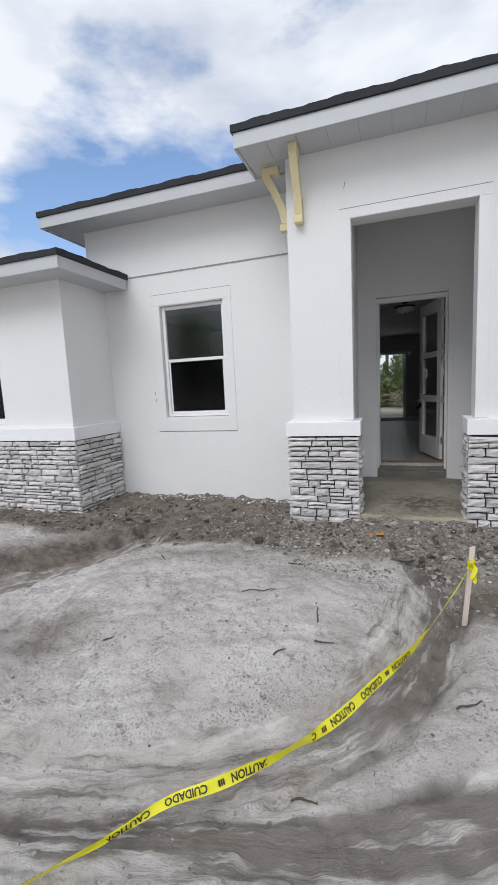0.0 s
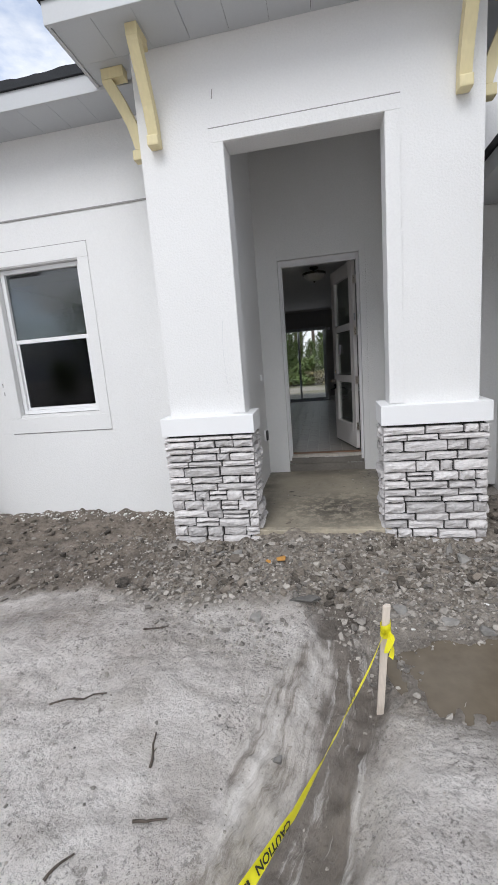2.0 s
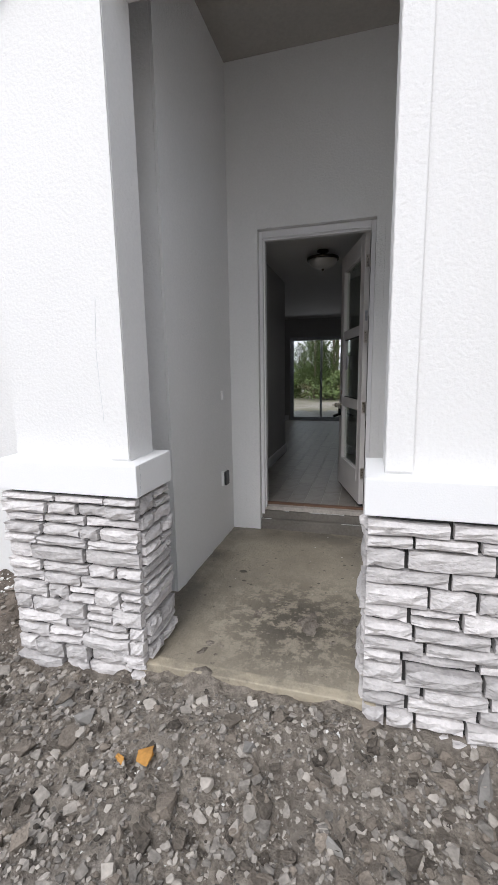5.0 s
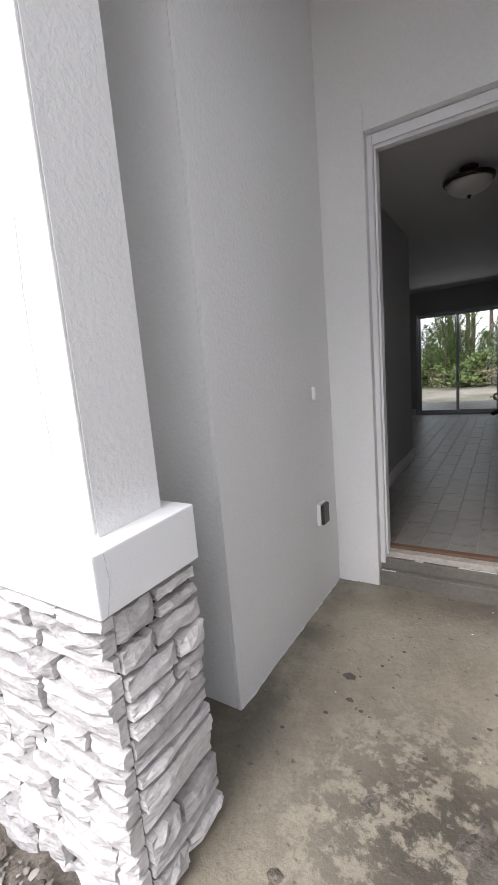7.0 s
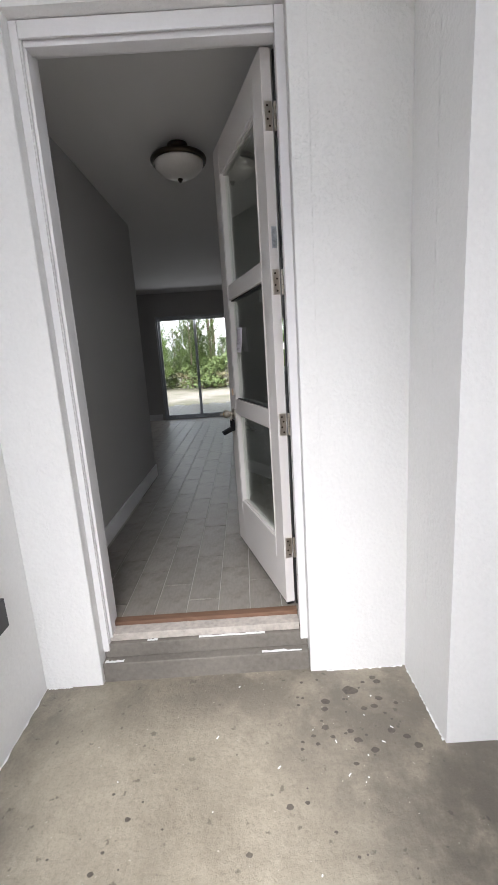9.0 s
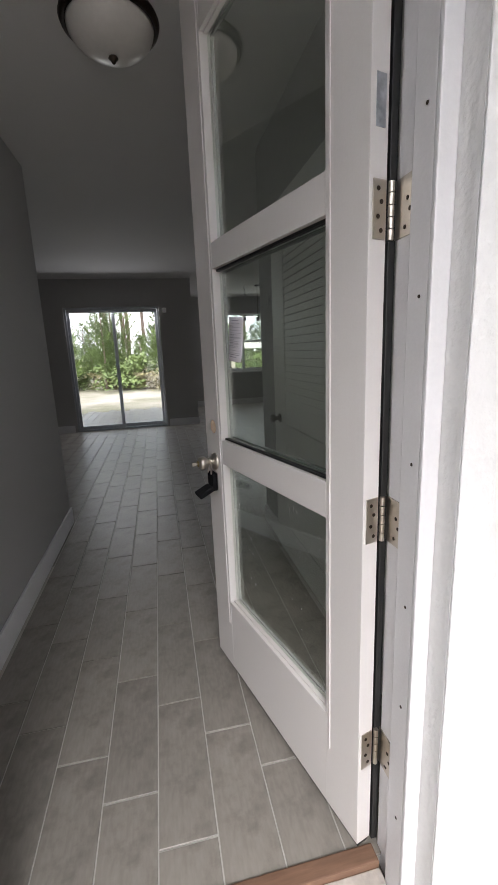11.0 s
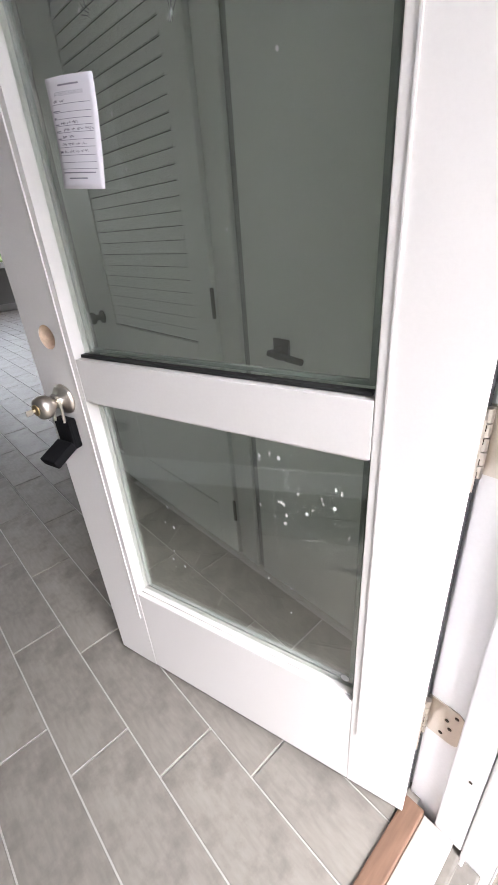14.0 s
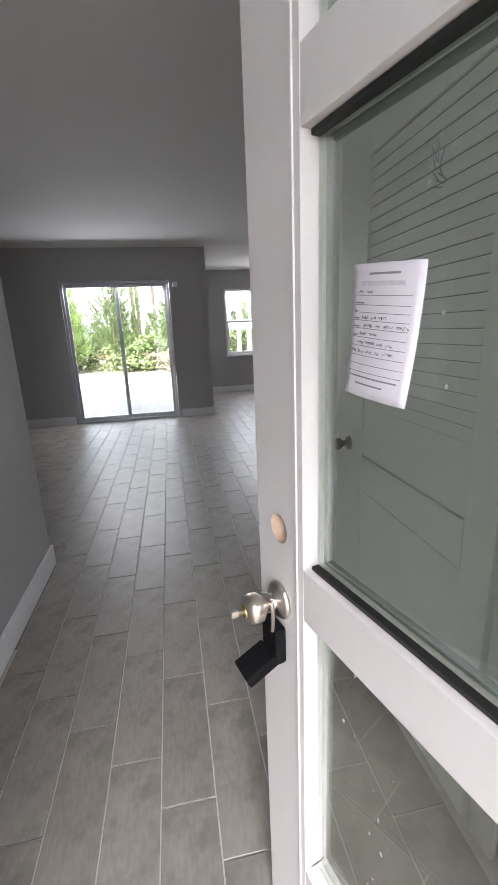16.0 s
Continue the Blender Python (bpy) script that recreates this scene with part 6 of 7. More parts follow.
def caution_tape():
    sx, sy = 0.59, 2.46
    g = ground_at(sx, sy)
    t = thing("wooden_stake", (sx, sy, g), "pale wooden survey stake driven into the wet soil", "stake")
    bm = bmesh.new()
    prof = [(-0.017, -0.010), (0.017, -0.010), (0.017, 0.010), (-0.017, 0.010)]
    low = [bm.verts.new((sx - 0.045 + a * 0.95, sy - 0.02 + b, g - 0.06)) for a, b in prof]
    hi = [bm.verts.new((sx + a, sy + b, 0.515 + 0.004 * a / 0.017)) for a, b in prof]
    bm.faces.new(low[::-1])
    bm.faces.new(hi)
    for i in range(4):
        bm.faces.new((low[i], low[(i + 1) % 4], hi[(i + 1) % 4], hi[i]))
    bmesh.ops.bevel(bm, geom=bm.edges[:], offset=0.002, segments=1, affect="EDGES")
    part("stake_body", bm, STAKEW, t)

    tape = thing("caution_tape", (-0.3, 1.1, 0.1), "yellow caution tape with black lettering, tied to the stake", "caution tape")
    way = [(0.575, 2.44, 0.385), (0.46, 2.27, 0.27), (0.35, 2.11, 0.18), (0.20, 1.85, 0.11), (0.02, 1.56, 0.085), (-0.16, 1.25, 0.075), (-0.33, 1.03, 0.07), (-0.58, 0.79, 0.065), (-0.75, 0.66, 0.06), (-0.89, 0.48, 0.06), (-1.06, 0.28, 0.065), (-1.35, -0.05, 0.07)]
    twist = [118, 128, 120, 92, 62, 45, 108, 55, 45, 90, 122, 128]
    half = 0.025
    P = [Vector(p) for p in way]
    L = [0.0]
    for a, b in zip(P, P[1:]):
        L.append(L[-1] + (b - a).length)
    def along(s):
        s = max(0.0, min(L[-1] - 1e-6, s))
        k = max(i for i in range(len(L) - 1) if L[i] <= s)
        f = (s - L[k]) / (L[k + 1] - L[k])
        p0, p1, p2, p3 = P[max(k - 1, 0)], P[k], P[k + 1], P[min(k + 2, len(P) - 1)]
        p = 0.5 * ((2 * p1) + (p2 - p0) * f + (2 * p0 - 5 * p1 + 4 * p2 - p3) * f * f + (3 * p1 - p0 - 3 * p2 + p3) * f ** 3)
        e = f * f * (3 - 2 * f)
        return p, (p2 - p1).normalized(), radians(twist[k] * (1 - e) + twist[k + 1] * e)
    def on_tape(s, v, lift=0.0):
        p, d, tw = along(s)
        side = d.cross(Vector((0, 0, 1))).normalized()
        up = side.cross(d).normalized()
        acr = math.cos(tw) * side + math.sin(tw) * up
        n = d.cross(acr)
        if n.z < 0:
            n = -n
        # folded double near the stake and towards the loose end
        fold = 0.5 + 0.5 * min(1.0, max(0.0, s - 0.1) / 0.55) - 0.42 * min(1.0, max(0.0, s - 2.05) / 0.4)
        return p + acr * v * fold + n * lift
    bm = bmesh.new()
    N = 150
    rows = [[bm.verts.new(on_tape(L[-1] * i / N, half * (j - 2) / 2, 0.002 * math.cos(j * 1.5 + i * 0.4))) for j in range(5)] for i in range(N + 1)]
    for a, b in zip(rows, rows[1:]):
        for j in range(4):
            f = bm.faces.new((a[j], a[j + 1], b[j + 1], b[j]))
            f.smooth = True
    part("ribbon", bm, TAPE_Y, tape)
    s, k = 0.30, 0
    while s < L[-1] - 0.3:
        pts, faces = text_mesh(("CAUTION", "CUIDADO")[k % 2], 0.046, 0.0011)
        wid = max(p[0] for p in pts)
        bm = bmesh.new()
        flip = -1 if math.cos(along(s + wid * 0.4)[2]) > 0 else 1
        vs = [bm.verts.new(on_tape(s + x * 0.85, flip * (y - 0.016), 0.004)) for x, y, _ in pts]
        for f in faces:
            bm.faces.new([vs[i] for i in f])
        part("lettering", bm, INK, tape)
        if k % 2 == 0:
            bm = bmesh.new()
            mid = s + wid * 0.85 + 0.05
            for a, b in ((-0.016, -0.008), (-0.005, 0.002), (0.005, 0.013)):
                bm.faces.new([bm.verts.new(on_tape(mid + p, q, 0.004)) for p, q in ((a, -0.012), (b, -0.010), (b, 0.012), (a, 0.010))])
            part("printed_mark", bm, INK, tape)
        s += wid * 0.85 + (0.10 if k % 2 == 0 else 0.06)
        k += 1
    bm = bmesh.new()
    for a, z in ((0.0, 0.40), (0.5, 0.385), (1.0, 0.415)):
        ring = [Vector((sx - 0.008 + 0.024 * math.cos(q), sy - 0.004 + 0.018 * math.sin(q), z + 0.012 * math.sin(q + a))) for q in (2 * math.pi * i / 16 for i in range(16))]
        for i in range(16):
            p, q = ring[i], ring[(i + 1) % 16]
            hgt = 0.017
            bm.faces.new([bm.verts.new(p + Vector((0, 0, -hgt))), bm.verts.new(q + Vector((0, 0, -hgt))), bm.verts.new(q + Vector((0, 0, hgt))), bm.verts.new(p + Vector((0, 0, hgt)))])
    part("knot", bm, TAPE_Y, tape)
    bm = bmesh.new()
    for dx, dy, ln, ph in ((0.006, -0.022, 0.12, 0.0), (0.0, -0.03, 0.09, 1.2)):
        prev = None
        for i in range(9):
            f = i / 8
            c = Vector((sx + dx + 0.014 * math.sin(3 * f + ph), sy + dy - 0.02 * f, 0.395 - ln * f))
            ww = 0.017 * (1 - 0.3 * f)
            a = 1.0 + 1.4 * f + ph
            pr = (bm.verts.new(c - ww * Vector((math.cos(a), math.sin(a), 0.2))), bm.verts.new(c + ww * Vector((math.cos(a), math.sin(a), 0.2))))
            if prev:
                bm.faces.new((prev[0], prev[1], pr[1], pr[0])).smooth = True
            prev = pr
    part("loose_end", bm, TAPE_Y, tape)


def twigs():
    rng = random.Random(17)
    spots = [(-0.84, 2.16, 0.26, 20), (-0.38, 1.95, 0.12, 100), (-0.30, 1.72, 0.12, 15), (-0.53, 1.55, 0.10, 60), (-1.62, 1.45, 0.08, 30), (0.42, 1.42, 0.13, 25), (-2.9, 3.6, 0.5, 12), (-3.1, 3.75, 0.45, 20), (-0.25, 0.86, 0.12, -15), (-1.9, 2.6, 0.2, -50), (0.62, 0.95, 0.1, 70), (-0.7, 2.75, 0.15, 40)]
    for x, y, ln, deg in spots:
        d = Vector((math.cos(radians(deg)), math.sin(radians(deg)), 0))
        pts = []
        for i in range(6):
            q = Vector((x, y, 0)) + d * ln * (i / 5 - 0.5) + Vector((rng.uniform(-1, 1), rng.uniform(-1, 1), 0)) * ln * 0.03
            q.z = ground_at(q.x, q.y) + 0.006
            pts.append(q)
        bm = bmesh.new()
        tube(bm, pts, 0.0055, 6, 0.003)
        tube(bm, [pts[2], pts[2] + d.cross(Vector((0, 0, 1))) * ln * 0.12 + d * ln * 0.1 + Vector((0, 0, 0.01))], 0.003, 5, 0.0015)
        solid("twig", bm, TWIG, "dry dark twig lying on the soil", "twig", kind="", group="twigs on the soil")


def scatter(name, count, area, sizes, mat, label, seed, keep=None):
    """Broken stones on the ground, one joined sheet of them."""
    rng = random.Random(seed)
    kinds = []
    for _ in range(24):
        base = bmesh.new()
        shard(base, rng, 15)
        base.verts.index_update()
        kinds.append(([v.co.copy() for v in base.verts], [[v.index for v in f.verts] for f in base.faces]))
        base.free()
    verts, faces = [], []
    xs = np.array([rng.uniform(area[0], area[1]) for _ in range(count)])
    ys = np.array([rng.uniform(area[2], area[3]) for _ in range(count)])
    zs, _, rub, earth, _ = terrain(xs, ys)
    rub = rub * (1 - 0.75 * earth)
    for x, y, z, rb in zip(xs, ys, zs, rub):
        if rng.random() > (keep if keep is not None else rb) or (-0.43 < x < 1.6 and y > 4.1) or (-1.12 < x < 1.7 and y > 4.1) or y > 4.9:
            continue
        r = rng.uniform(*sizes) * rng.choice((0.6, 0.7, 0.8, 1.0, 1.0, 1.2, 1.9))
        sc = Vector((rng.uniform(0.6, 1.3), rng.uniform(0.6, 1.3), rng.uniform(0.3, 0.7))) * r
        rot = Euler((rng.uniform(-0.4, 0.4), rng.uniform(-0.4, 0.4), rng.uniform(0, 6.28))).to_matrix()
        o = len(verts)
        bv, bf = rng.choice(kinds)
        for c in bv:
            p = rot @ Vector((c.x * sc.x, c.y * sc.y, c.z * sc.z))
            verts.append((x + p.x, y + p.y, z + p.z + sc.z * 0.25))
        faces += [[i + o for i in f] for f in bf]
    me = bpy.data.meshes.new(name)
    me.from_pydata(verts, [], faces)
    me.materials.append(mat)
    return tagged(new(name, me), label, "gravel", kind="stuff")


# ---- greenery ----
def tuft(V, F, p, d, n, ln, wid, rng):
    for _ in range(n):
        q = (d + Vector((rng.uniform(-1, 1), rng.uniform(-1, 1), rng.uniform(-0.7, 1))) * 0.85).normalized()
        s = q.orthogonal().normalized()
        s = Matrix.Rotation(rng.uniform(0, 3.1), 3, q) @ s
        o = len(V)
        l2 = ln * rng.uniform(0.7, 1.15)
        V += [p + s * wid * 0.5, p - s * wid * 0.5, p + q * l2]
        F.append((o, o + 1, o + 2))


def leafy(name, V, F, mat, parent):
    me = bpy.data.meshes.new(name)
    me.from_pydata([tuple(v) for v in V], [], F)
    me.materials.append(mat)
    ob = new(name, me)
    ob.parent = parent
    return ob


def young_pine(seed, h, label="young green pine with soft needles"):
    rng = random.Random(seed)
    t = thing("young_pine", (0, 0, 0), label, "tree", "young pines at the edge of the lot")
    bm = bmesh.new()
    tube(bm, [(0, 0, -0.1), (0.04, 0.02, h * 0.4), (0.0, 0.05, h * 0.75), (0.03, 0.02, h)], 0.06, 7, 0.012)
    part("trunk", bm, BARK, t)
    V, F = [], []
    z = h * 0.12
    while z < h:
        f = z / h
        for _ in range(5):
            a = rng.uniform(0, 6.28)
            ln = h * 0.30 * (1 - f) ** 0.75 * rng.uniform(0.6, 1.15) + 0.08
            d = Vector((math.cos(a), math.sin(a), 0.55 + 0.7 * f)).normalized()
            k = max(2, int(ln / 0.11))
            for i in range(k):
                s = (i + 1) / k
                p = Vector((0, 0, z)) + d * ln * s + Vector((0, 0, 0.12 * ln * s * s))
                tuft(V, F, p, d, 7, 0.23, 0.026, rng)
        z += h * 0.055 * rng.uniform(0.7, 1.2)
    leafy("crown", V, F, NEEDLE, t)
    return t


def tall_pine(seed, h):
    rng = random.Random(seed)
    t = thing("tall_pine", (0, 0, 0), "tall slender pine with a bare trunk and thin crown", "tree", "tall pines behind the lots")
    bm = bmesh.new()
    pts = [(0.12 * math.sin(i * 1.3 + seed), 0.1 * math.sin(i * 0.9), -0.2 + (h + 0.2) * i / 8) for i in range(9)]
    tube(bm, pts, 0.17, 9, 0.03)
    for k in range(16):
        z = h * (0.45 + 0.53 * k / 16)
        a = rng.uniform(0, 6.28)
        ln = h * 0.13 * (1.15 - k / 16) * rng.uniform(0.5, 1.2)
        d = Vector((math.cos(a), math.sin(a), rng.uniform(0.1, 0.5)))
        tube(bm, [Vector((0, 0, z)), Vector((0, 0, z)) + d * ln], 0.035, 5, 0.01)
    part("trunk", bm, BARK, t)
    V, F = [], []
    for k in range(46):
        f = k / 46
        z = h * (0.5 + 0.5 * f)
        a = rng.uniform(0, 6.28)
        ln = h * 0.13 * (1.2 - f) * rng.uniform(0.4, 1.1)
        c = Vector((math.cos(a) * ln, math.sin(a) * ln, z + 0.3 * ln))
        for _ in range(9):
            p = c + Vector((rng.gauss(0, 0.28), rng.gauss(0, 0.28), rng.gauss(0, 0.16)))
            tuft(V, F, p, Vector((0, 0, 0.6)), 6, 0.34, 0.045, rng)
    leafy("crown", V, F, NEEDLE, t)
    return t


def bush(seed, r, h, mat, name="scrub_bush", label="dense green scrub bush", leaf=1.0, count=26):
    rng = random.Random(seed)
    t = thing(name, (0, 0, 0), label, "bush", "scrub along the tree line")
    bm = bmesh.new()
    for _ in range(5):
        a = rng.uniform(0, 6.28)
        tube(bm, [(0.1 * math.cos(a), 0.1 * math.sin(a), -0.05), (r * 0.5 * math.cos(a), r * 0.5 * math.sin(a), h * 0.7)], 0.02, 5, 0.008)
    part("stems", bm, TWIG, t)
    V, F = [], []
    for _ in range(count):
        c = Vector((rng.gauss(0, r * 0.45), rng.gauss(0, r * 0.45), h * rng.uniform(0.15, 0.95)))
        for _ in range(26):
            p = c + Vector((rng.gauss(0, r * 0.18), rng.gauss(0, r * 0.18), rng.gauss(0, h * 0.09)))
            if p.z < 0.02:
                continue
            q = Vector((rng.uniform(-1, 1), rng.uniform(-1, 1), rng.uniform(-0.3, 1))).normalized()
            s = q.orthogonal().normalized() * rng.uniform(0.035, 0.06) * leaf
            o = len(V)
            l = q * rng.uniform(0.12, 0.22) * leaf
            V += [p, p + l * 0.5 + s, p + l, p + l * 0.5 - s]
            F.append((o, o + 1, o + 2, o + 3))
    leafy("foliage", V, F, mat, t)
    return t


def place(proto, spots, rng):
    """Moves the first of a kind to the first spot and copies it to the rest."""
    for k, (x, y, s) in enumerate(spots):
        m = Matrix.Translation((x, y, 0.02)) @ Matrix.Rotation(rng.uniform(0, 6.28), 4, "Z") @ Matrix.Scale(s, 4)
        if k:
            c = copy_thing(proto, m)
            c.matrix_basis = m
    x, y, s = spots[0]
    proto.matrix_basis = Matrix.Translation((x, y, 0.02)) @ Matrix.Scale(s, 4)


def greenery():
    rng = random.Random(23)
    for seed, h in ((1, 3.4), (2, 2.7), (3, 4.2)):
        spots = [(rng.uniform(-13, 12), rng.uniform(27.2, 36), rng.uniform(0.75, 1.2)) for _ in range(26)]
        place(young_pine(seed, h), spots, rng)
    place(tall_pine(5, 13.0), [(-6.2, 36, 1.0), (-3.4, 40, 1.1), (-1.4, 34.5, 0.95), (-0.6, 41, 1.1), (1.3, 37, 1.05), (3.8, 42, 1.1), (6.5, 36, 1.0), (9.5, 40, 1.1), (-9, 42, 1.2), (-12, 38, 1.0), (2.4, 45, 1.2), (-2.6, 46, 1.2), (12, 44, 1.1)], rng)
    place(bush(7, 0.9, 1.3, LEAF), [(rng.uniform(-13, 12), rng.uniform(26.8, 30), rng.uniform(0.6, 1.3)) for _ in range(46)], rng)
    place(bush(9, 0.8, 0.9, PALM, "palmetto", "dry palmetto scrub with tan fronds"), [(rng.uniform(-12, 12), rng.uniform(26.3, 28.5), rng.uniform(0.5, 1.0)) for _ in range(22)], rng)
    # trees across the street, seen in the window glass
    place(tall_pine(11, 11.0), [(-7.0, -19, 1.0), (-6, -24, 1.15), (-2, -26, 1.2), (3, -28, 1.1)], rng)
    place(bush(13, 2.6, 6.0, LEAF, "street_tree", "dense broadleaf tree across the street", 0.75, 560), [(-15.0, -20, 1.28), (-11.5, -23, 1.0), (-8, -22, 0.9), (-4, -23, 1.0), (-20.5, -22, 0.5), (0, -26, 1.1), (-26, -20, 0.5)], rng)


def site():
    caution_tape()
    twigs()
    rock("orange_foam", (-0.055, 3.73), (0.085, 0.07, 0.05), ORANGE, "lump of orange foam on the rubble", "debris", 3)
    rock("orange_foam", (-0.15, 3.70), (0.036, 0.032, 0.024), ORANGE, "small lump of orange foam on the rubble", "debris", 5)
    rock("blue_scrap", (1.43, 3.82), (0.04, 0.028, 0.012), BLUE, "crumpled blue plastic scrap on the rubble", "debris", 6)
    plaster_splash((1.56, 3.14), 0.10, 0.09, 0.035, "spilled white plaster beside the puddle", 8)
    plaster_splash((1.57, 2.92), 0.07, 0.10, 0.028, "spilled white plaster beside the puddle", 9)
    plaster_splash((1.37, 3.14), 0.022, 0.06, 0.012, "small splash of white plaster", 10)
    plaster_splash((1.30, 3.24), 0.025, 0.018, 0.010, "small splash of white plaster", 12)
    for k, (x, y, a, b) in enumerate([(1.28, 3.98, 0.13, 0.05), (1.33, 3.80, 0.09, 0.06), (-0.15, 3.02, 0.075, 0.06), (0.72, 3.62, 0.06, 0.035), (0.75, 3.12, 0.08, 0.065), (1.02, 3.05, 0.09, 0.06), (1.20, 2.98, 0.07, 0.05), (1.62, 3.42, 0.10, 0.045), (0.15, 3.25, 0.17, 0.09), (-1.15, 4.72, 0.08, 0.05), (-0.62, 3.92, 0.09, 0.06), (-0.42, 3.85, 0.07, 0.05), (1.48, 3.62, 0.06, 0.04), (0.35, 3.88, 0.05, 0.035), (-3.2, 3.4, 0.05, 0.04), (-1.2, 3.35, 0.05, 0.03), (0.10, 2.05, 0.035, 0.025)]):
        rock("broken_slab", (x, y), (a, b, 0.028), ROCK, "grey flat piece of broken concrete on the rubble", "rubble", 40 + k)
    scatter("gravel_coarse", 5200, (-5.2, 2.25, 2.3, 4.9), (0.006, 0.019), GRAVEL, "coarse grey crushed rubble before the porch", 61)
    scatter("rubble_stones", 2600, (-1.8, 2.1, 3.0, 4.25), (0.005, 0.015), GRAVEL, "broken grey stones heaped before the porch", 66)
    scatter("gravel_fine", 14000, (-2.2, 2.2, 2.6, 4.3), (0.003, 0.009), GRAVEL, "fine grey gravel before the porch", 62)
    scatter("rubble_chunks", 800, (-1.3, 2.1, 2.95, 4.15), (0.011, 0.025), GRAVEL, "broken grey concrete chunks before the porch", 71)
    scatter("soil_clods", 2200, (-4.4, 2.2, 3.25, 4.75), (0.010, 0.030), CLOD, "dark damp clods of turned soil", 72)
    scatter("mound_stones", 420, (-0.75, 0.10, 2.55, 3.05), (0.004, 0.012), GRAVEL, "grey stones strewn on the edge of the sand mound", 68, keep=0.55)
    scatter("plaster_crumbs", 420, (-3.6, -1.15, 4.72, 4.9), (0.004, 0.013), PLASTER, "white plaster crumbs along the wall foot", 64, keep=0.9)
    scatter("plaster_chips", 420, (-3.5, 2.2, 2.9, 4.5), (0.003, 0.008), PLASTER, "white plaster chips strewn over the rubble", 65)
    scatter("soil_crumbs", 5200, (-4.2, 2.0, -0.2, 3.6), (0.002, 0.006), GRAVEL, "small crumbs and pebbles on the sandy soil", 63, keep=0.8)


def timber_rack():
    """A pale site-built timber stand behind the house, seen through the nook window."""
    t = thing("timber_rack", (3.2, 21.0, 0.0), "pale site-built timber stand in the back yard", "timber stand")
    part("top_board", boxes((1.2, 4.6, 20.6, 21.3, 1.98, 2.06), bevel=0.01), PLASTER, t)
    part("apron", boxes((1.2, 4.6, 20.58, 20.62, 1.78, 1.97), bevel=0.01), PLASTER, t)
    for x in (1.3, 2.62, 2.95, 4.4):
        part("leg", boxes((x, x + 0.12, 20.63, 20.75, -0.1, 1.975), bevel=0.008), STAKEW, t)


timber_rack()
pier("pier_stone_1", -1.02, -0.335, "grey split-face stone pier base with a white cap", 11)
pier("pier_stone_2", 0.87, 1.55, "grey split-face stone pier base with a white cap", 21)
bump_base()
bracket(0, (-0.875, 4.2185, 4.081), "pale yellow wooden knee bracket under the portico soffit")
bracket(0, (1.397, 4.2185, 4.081), "pale yellow wooden knee bracket under the portico soffit")
bracket(-90, (-1.0215, 4.34, 4.081), "pale yellow wooden knee bracket on the portico side")
bracket(90, (1.5515, 4.34, 4.081), "pale yellow wooden knee bracket on the portico side")
door_hardware()
note()
specks()
hall_doors()
ceiling_lamp()
ceiling_vent()
chandelier()
porch_fittings()
wall_sensor()
hairline([(-0.469, 4.2193, 2.02), (-0.482, 4.2193, 1.85), (-0.485, 4.2193, 1.74), (-0.478, 4.2193, 1.59), (-0.469, 4.2193, 1.42)], "fine hairline crack in the white stucco")
hairline([(-0.2565, 4.168, 1.224), (-0.2565, 4.174, 1.145), (-0.2565, 4.155, 1.07)], "fine hairline crack in the stucco cap")
slab_marks()
site()
greenery()


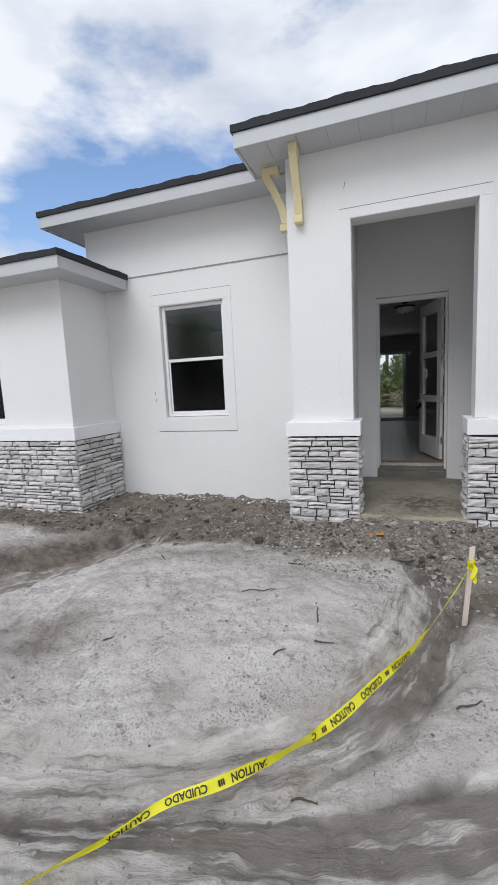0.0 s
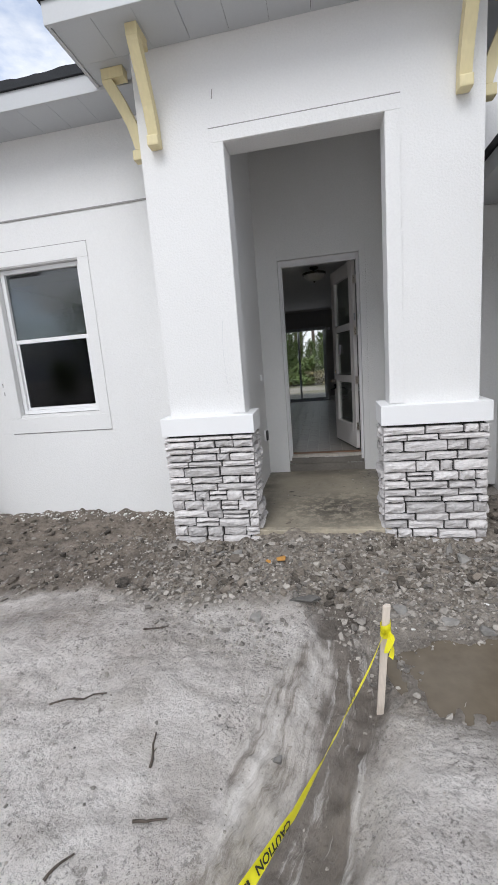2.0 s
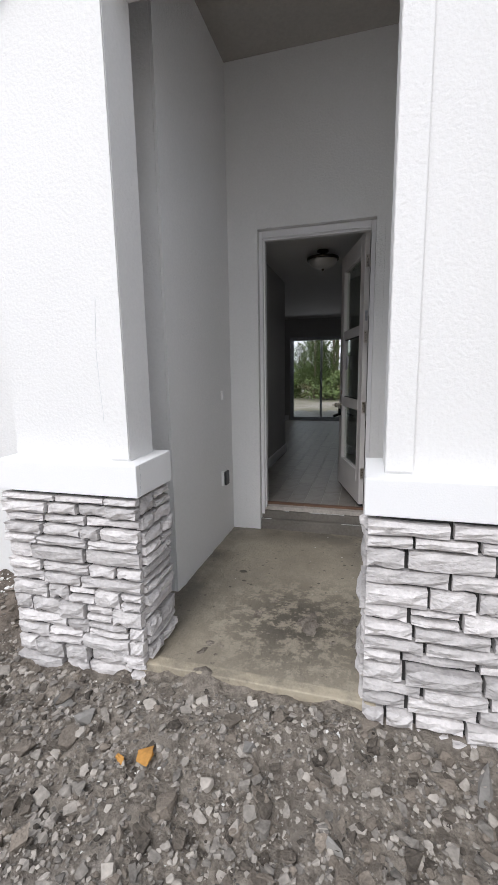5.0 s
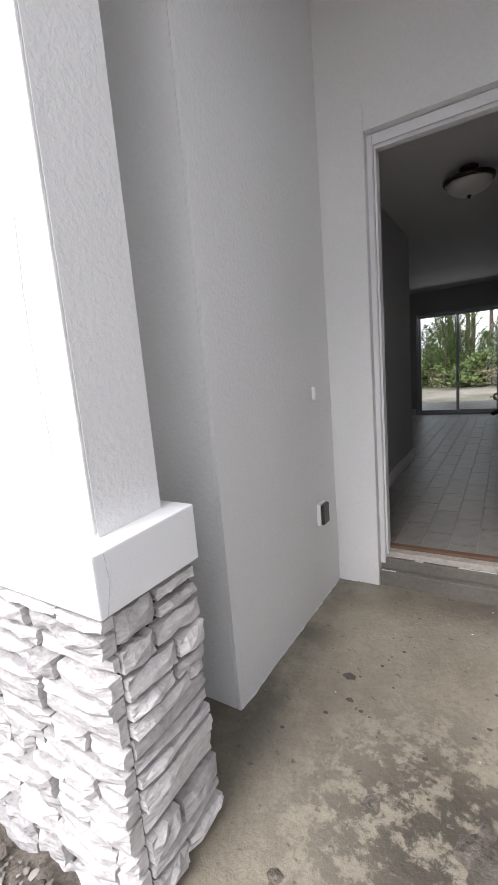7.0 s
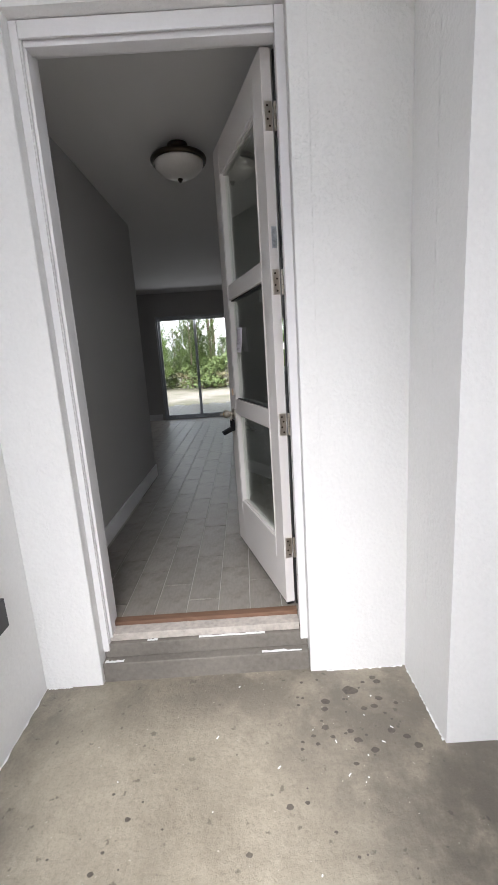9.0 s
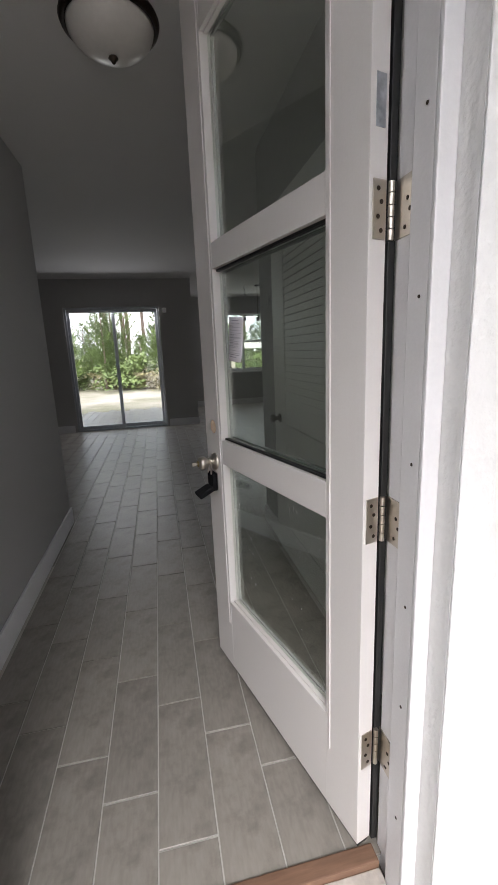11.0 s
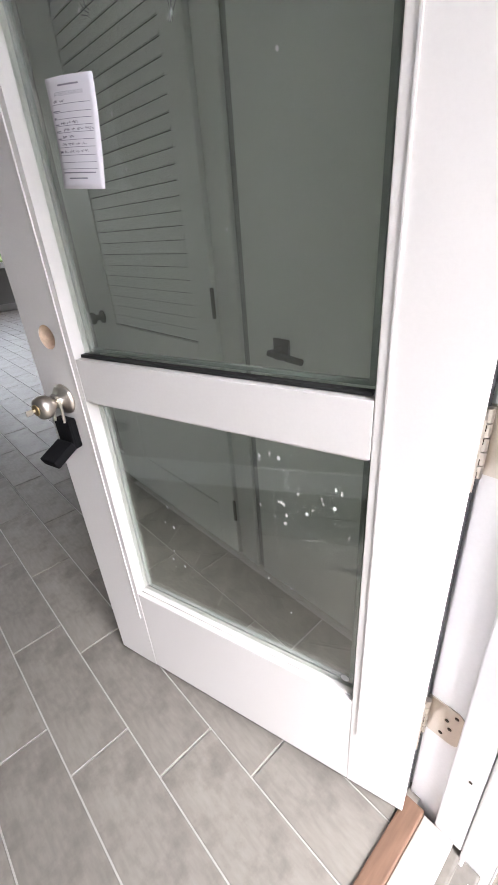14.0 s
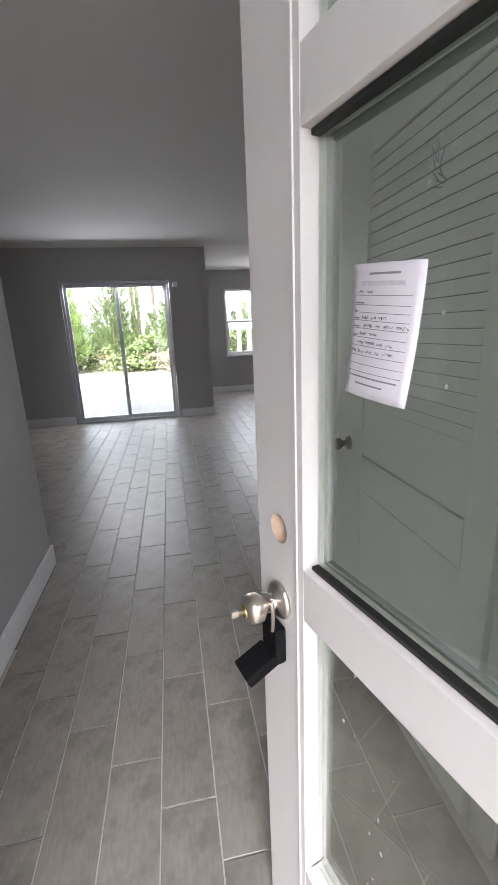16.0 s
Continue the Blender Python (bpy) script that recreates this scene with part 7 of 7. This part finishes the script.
# ---- floor tiles, last ----
def tile_mesh(w, h):
    bm = bmesh.new()
    t, e = FLOOR, 0.0012
    lo = [bm.verts.new((x, y, t - 0.006)) for x, y in ((0, 0), (w, 0), (w, h), (0, h))]
    mid = [bm.verts.new((x, y, t - e)) for x, y in ((0, 0), (w, 0), (w, h), (0, h))]
    hi = [bm.verts.new((x, y, t)) for x, y in ((e, e), (w - e, e), (w - e, h - e), (e, h - e))]
    for a, b in ((lo, mid), (mid, hi)):
        for i in range(4):
            bm.faces.new((a[i], a[(i + 1) % 4], b[(i + 1) % 4], b[i]))
    bm.faces.new(hi)
    return bm


PX, PY, GAP = 0.1645, 0.4915, 0.0042
full = mesh_of("tile", tile_mesh(PX - GAP, PY - GAP), TILE)
V, F = [], []
for i in range(-26, 34):
    x = 0.0605 + PX * i
    y = 6.629 - 0.163 * i
    y -= PY * math.ceil((y - 6.32) / PY)
    while y < 16.1:
        y_cut = max(y, 6.32)
        near = -0.5 < x + PX / 2 < 1.1 and y < 9.2 or -0.9 < x < 1.6 and 9.2 <= y < 12.6
        if near and y_cut == y:
            ob = new("tile", full)
            ob.location = (x + GAP / 2, y + GAP / 2, 0)
            ob.parent = floor
        elif near:
            ob = new("tile", mesh_of("tile", tile_mesh(PX - GAP, y + PY - GAP - y_cut), TILE))
            ob.location = (x + GAP / 2, y_cut, 0)
            ob.parent = floor
        elif y + PY > 8.4:
            o = len(V)
            a, b, c, d, t = x + GAP / 2, x + PX - GAP / 2, y + GAP / 2, y + PY - GAP / 2, FLOOR
            V += [(a, c, t - 0.006), (b, c, t - 0.006), (b, d, t - 0.006), (a, d, t - 0.006), (a + 0.001, c + 0.001, t), (b - 0.001, c + 0.001, t), (b - 0.001, d - 0.001, t), (a + 0.001, d - 0.001, t)]
            F += [(o + 4, o + 5, o + 6, o + 7), (o, o + 1, o + 5, o + 4), (o + 1, o + 2, o + 6, o + 5), (o + 2, o + 3, o + 7, o + 6), (o + 3, o, o + 4, o + 7)]
        y += PY
far = bpy.data.meshes.new("tile_field")
far.from_pydata(V, [], F)
far.materials.append(TILE_J)
ob = new("tile_field", far)
ob.parent = floor
tagged(ob, "grey wood-look plank tiles of the far room", kind="stuff")
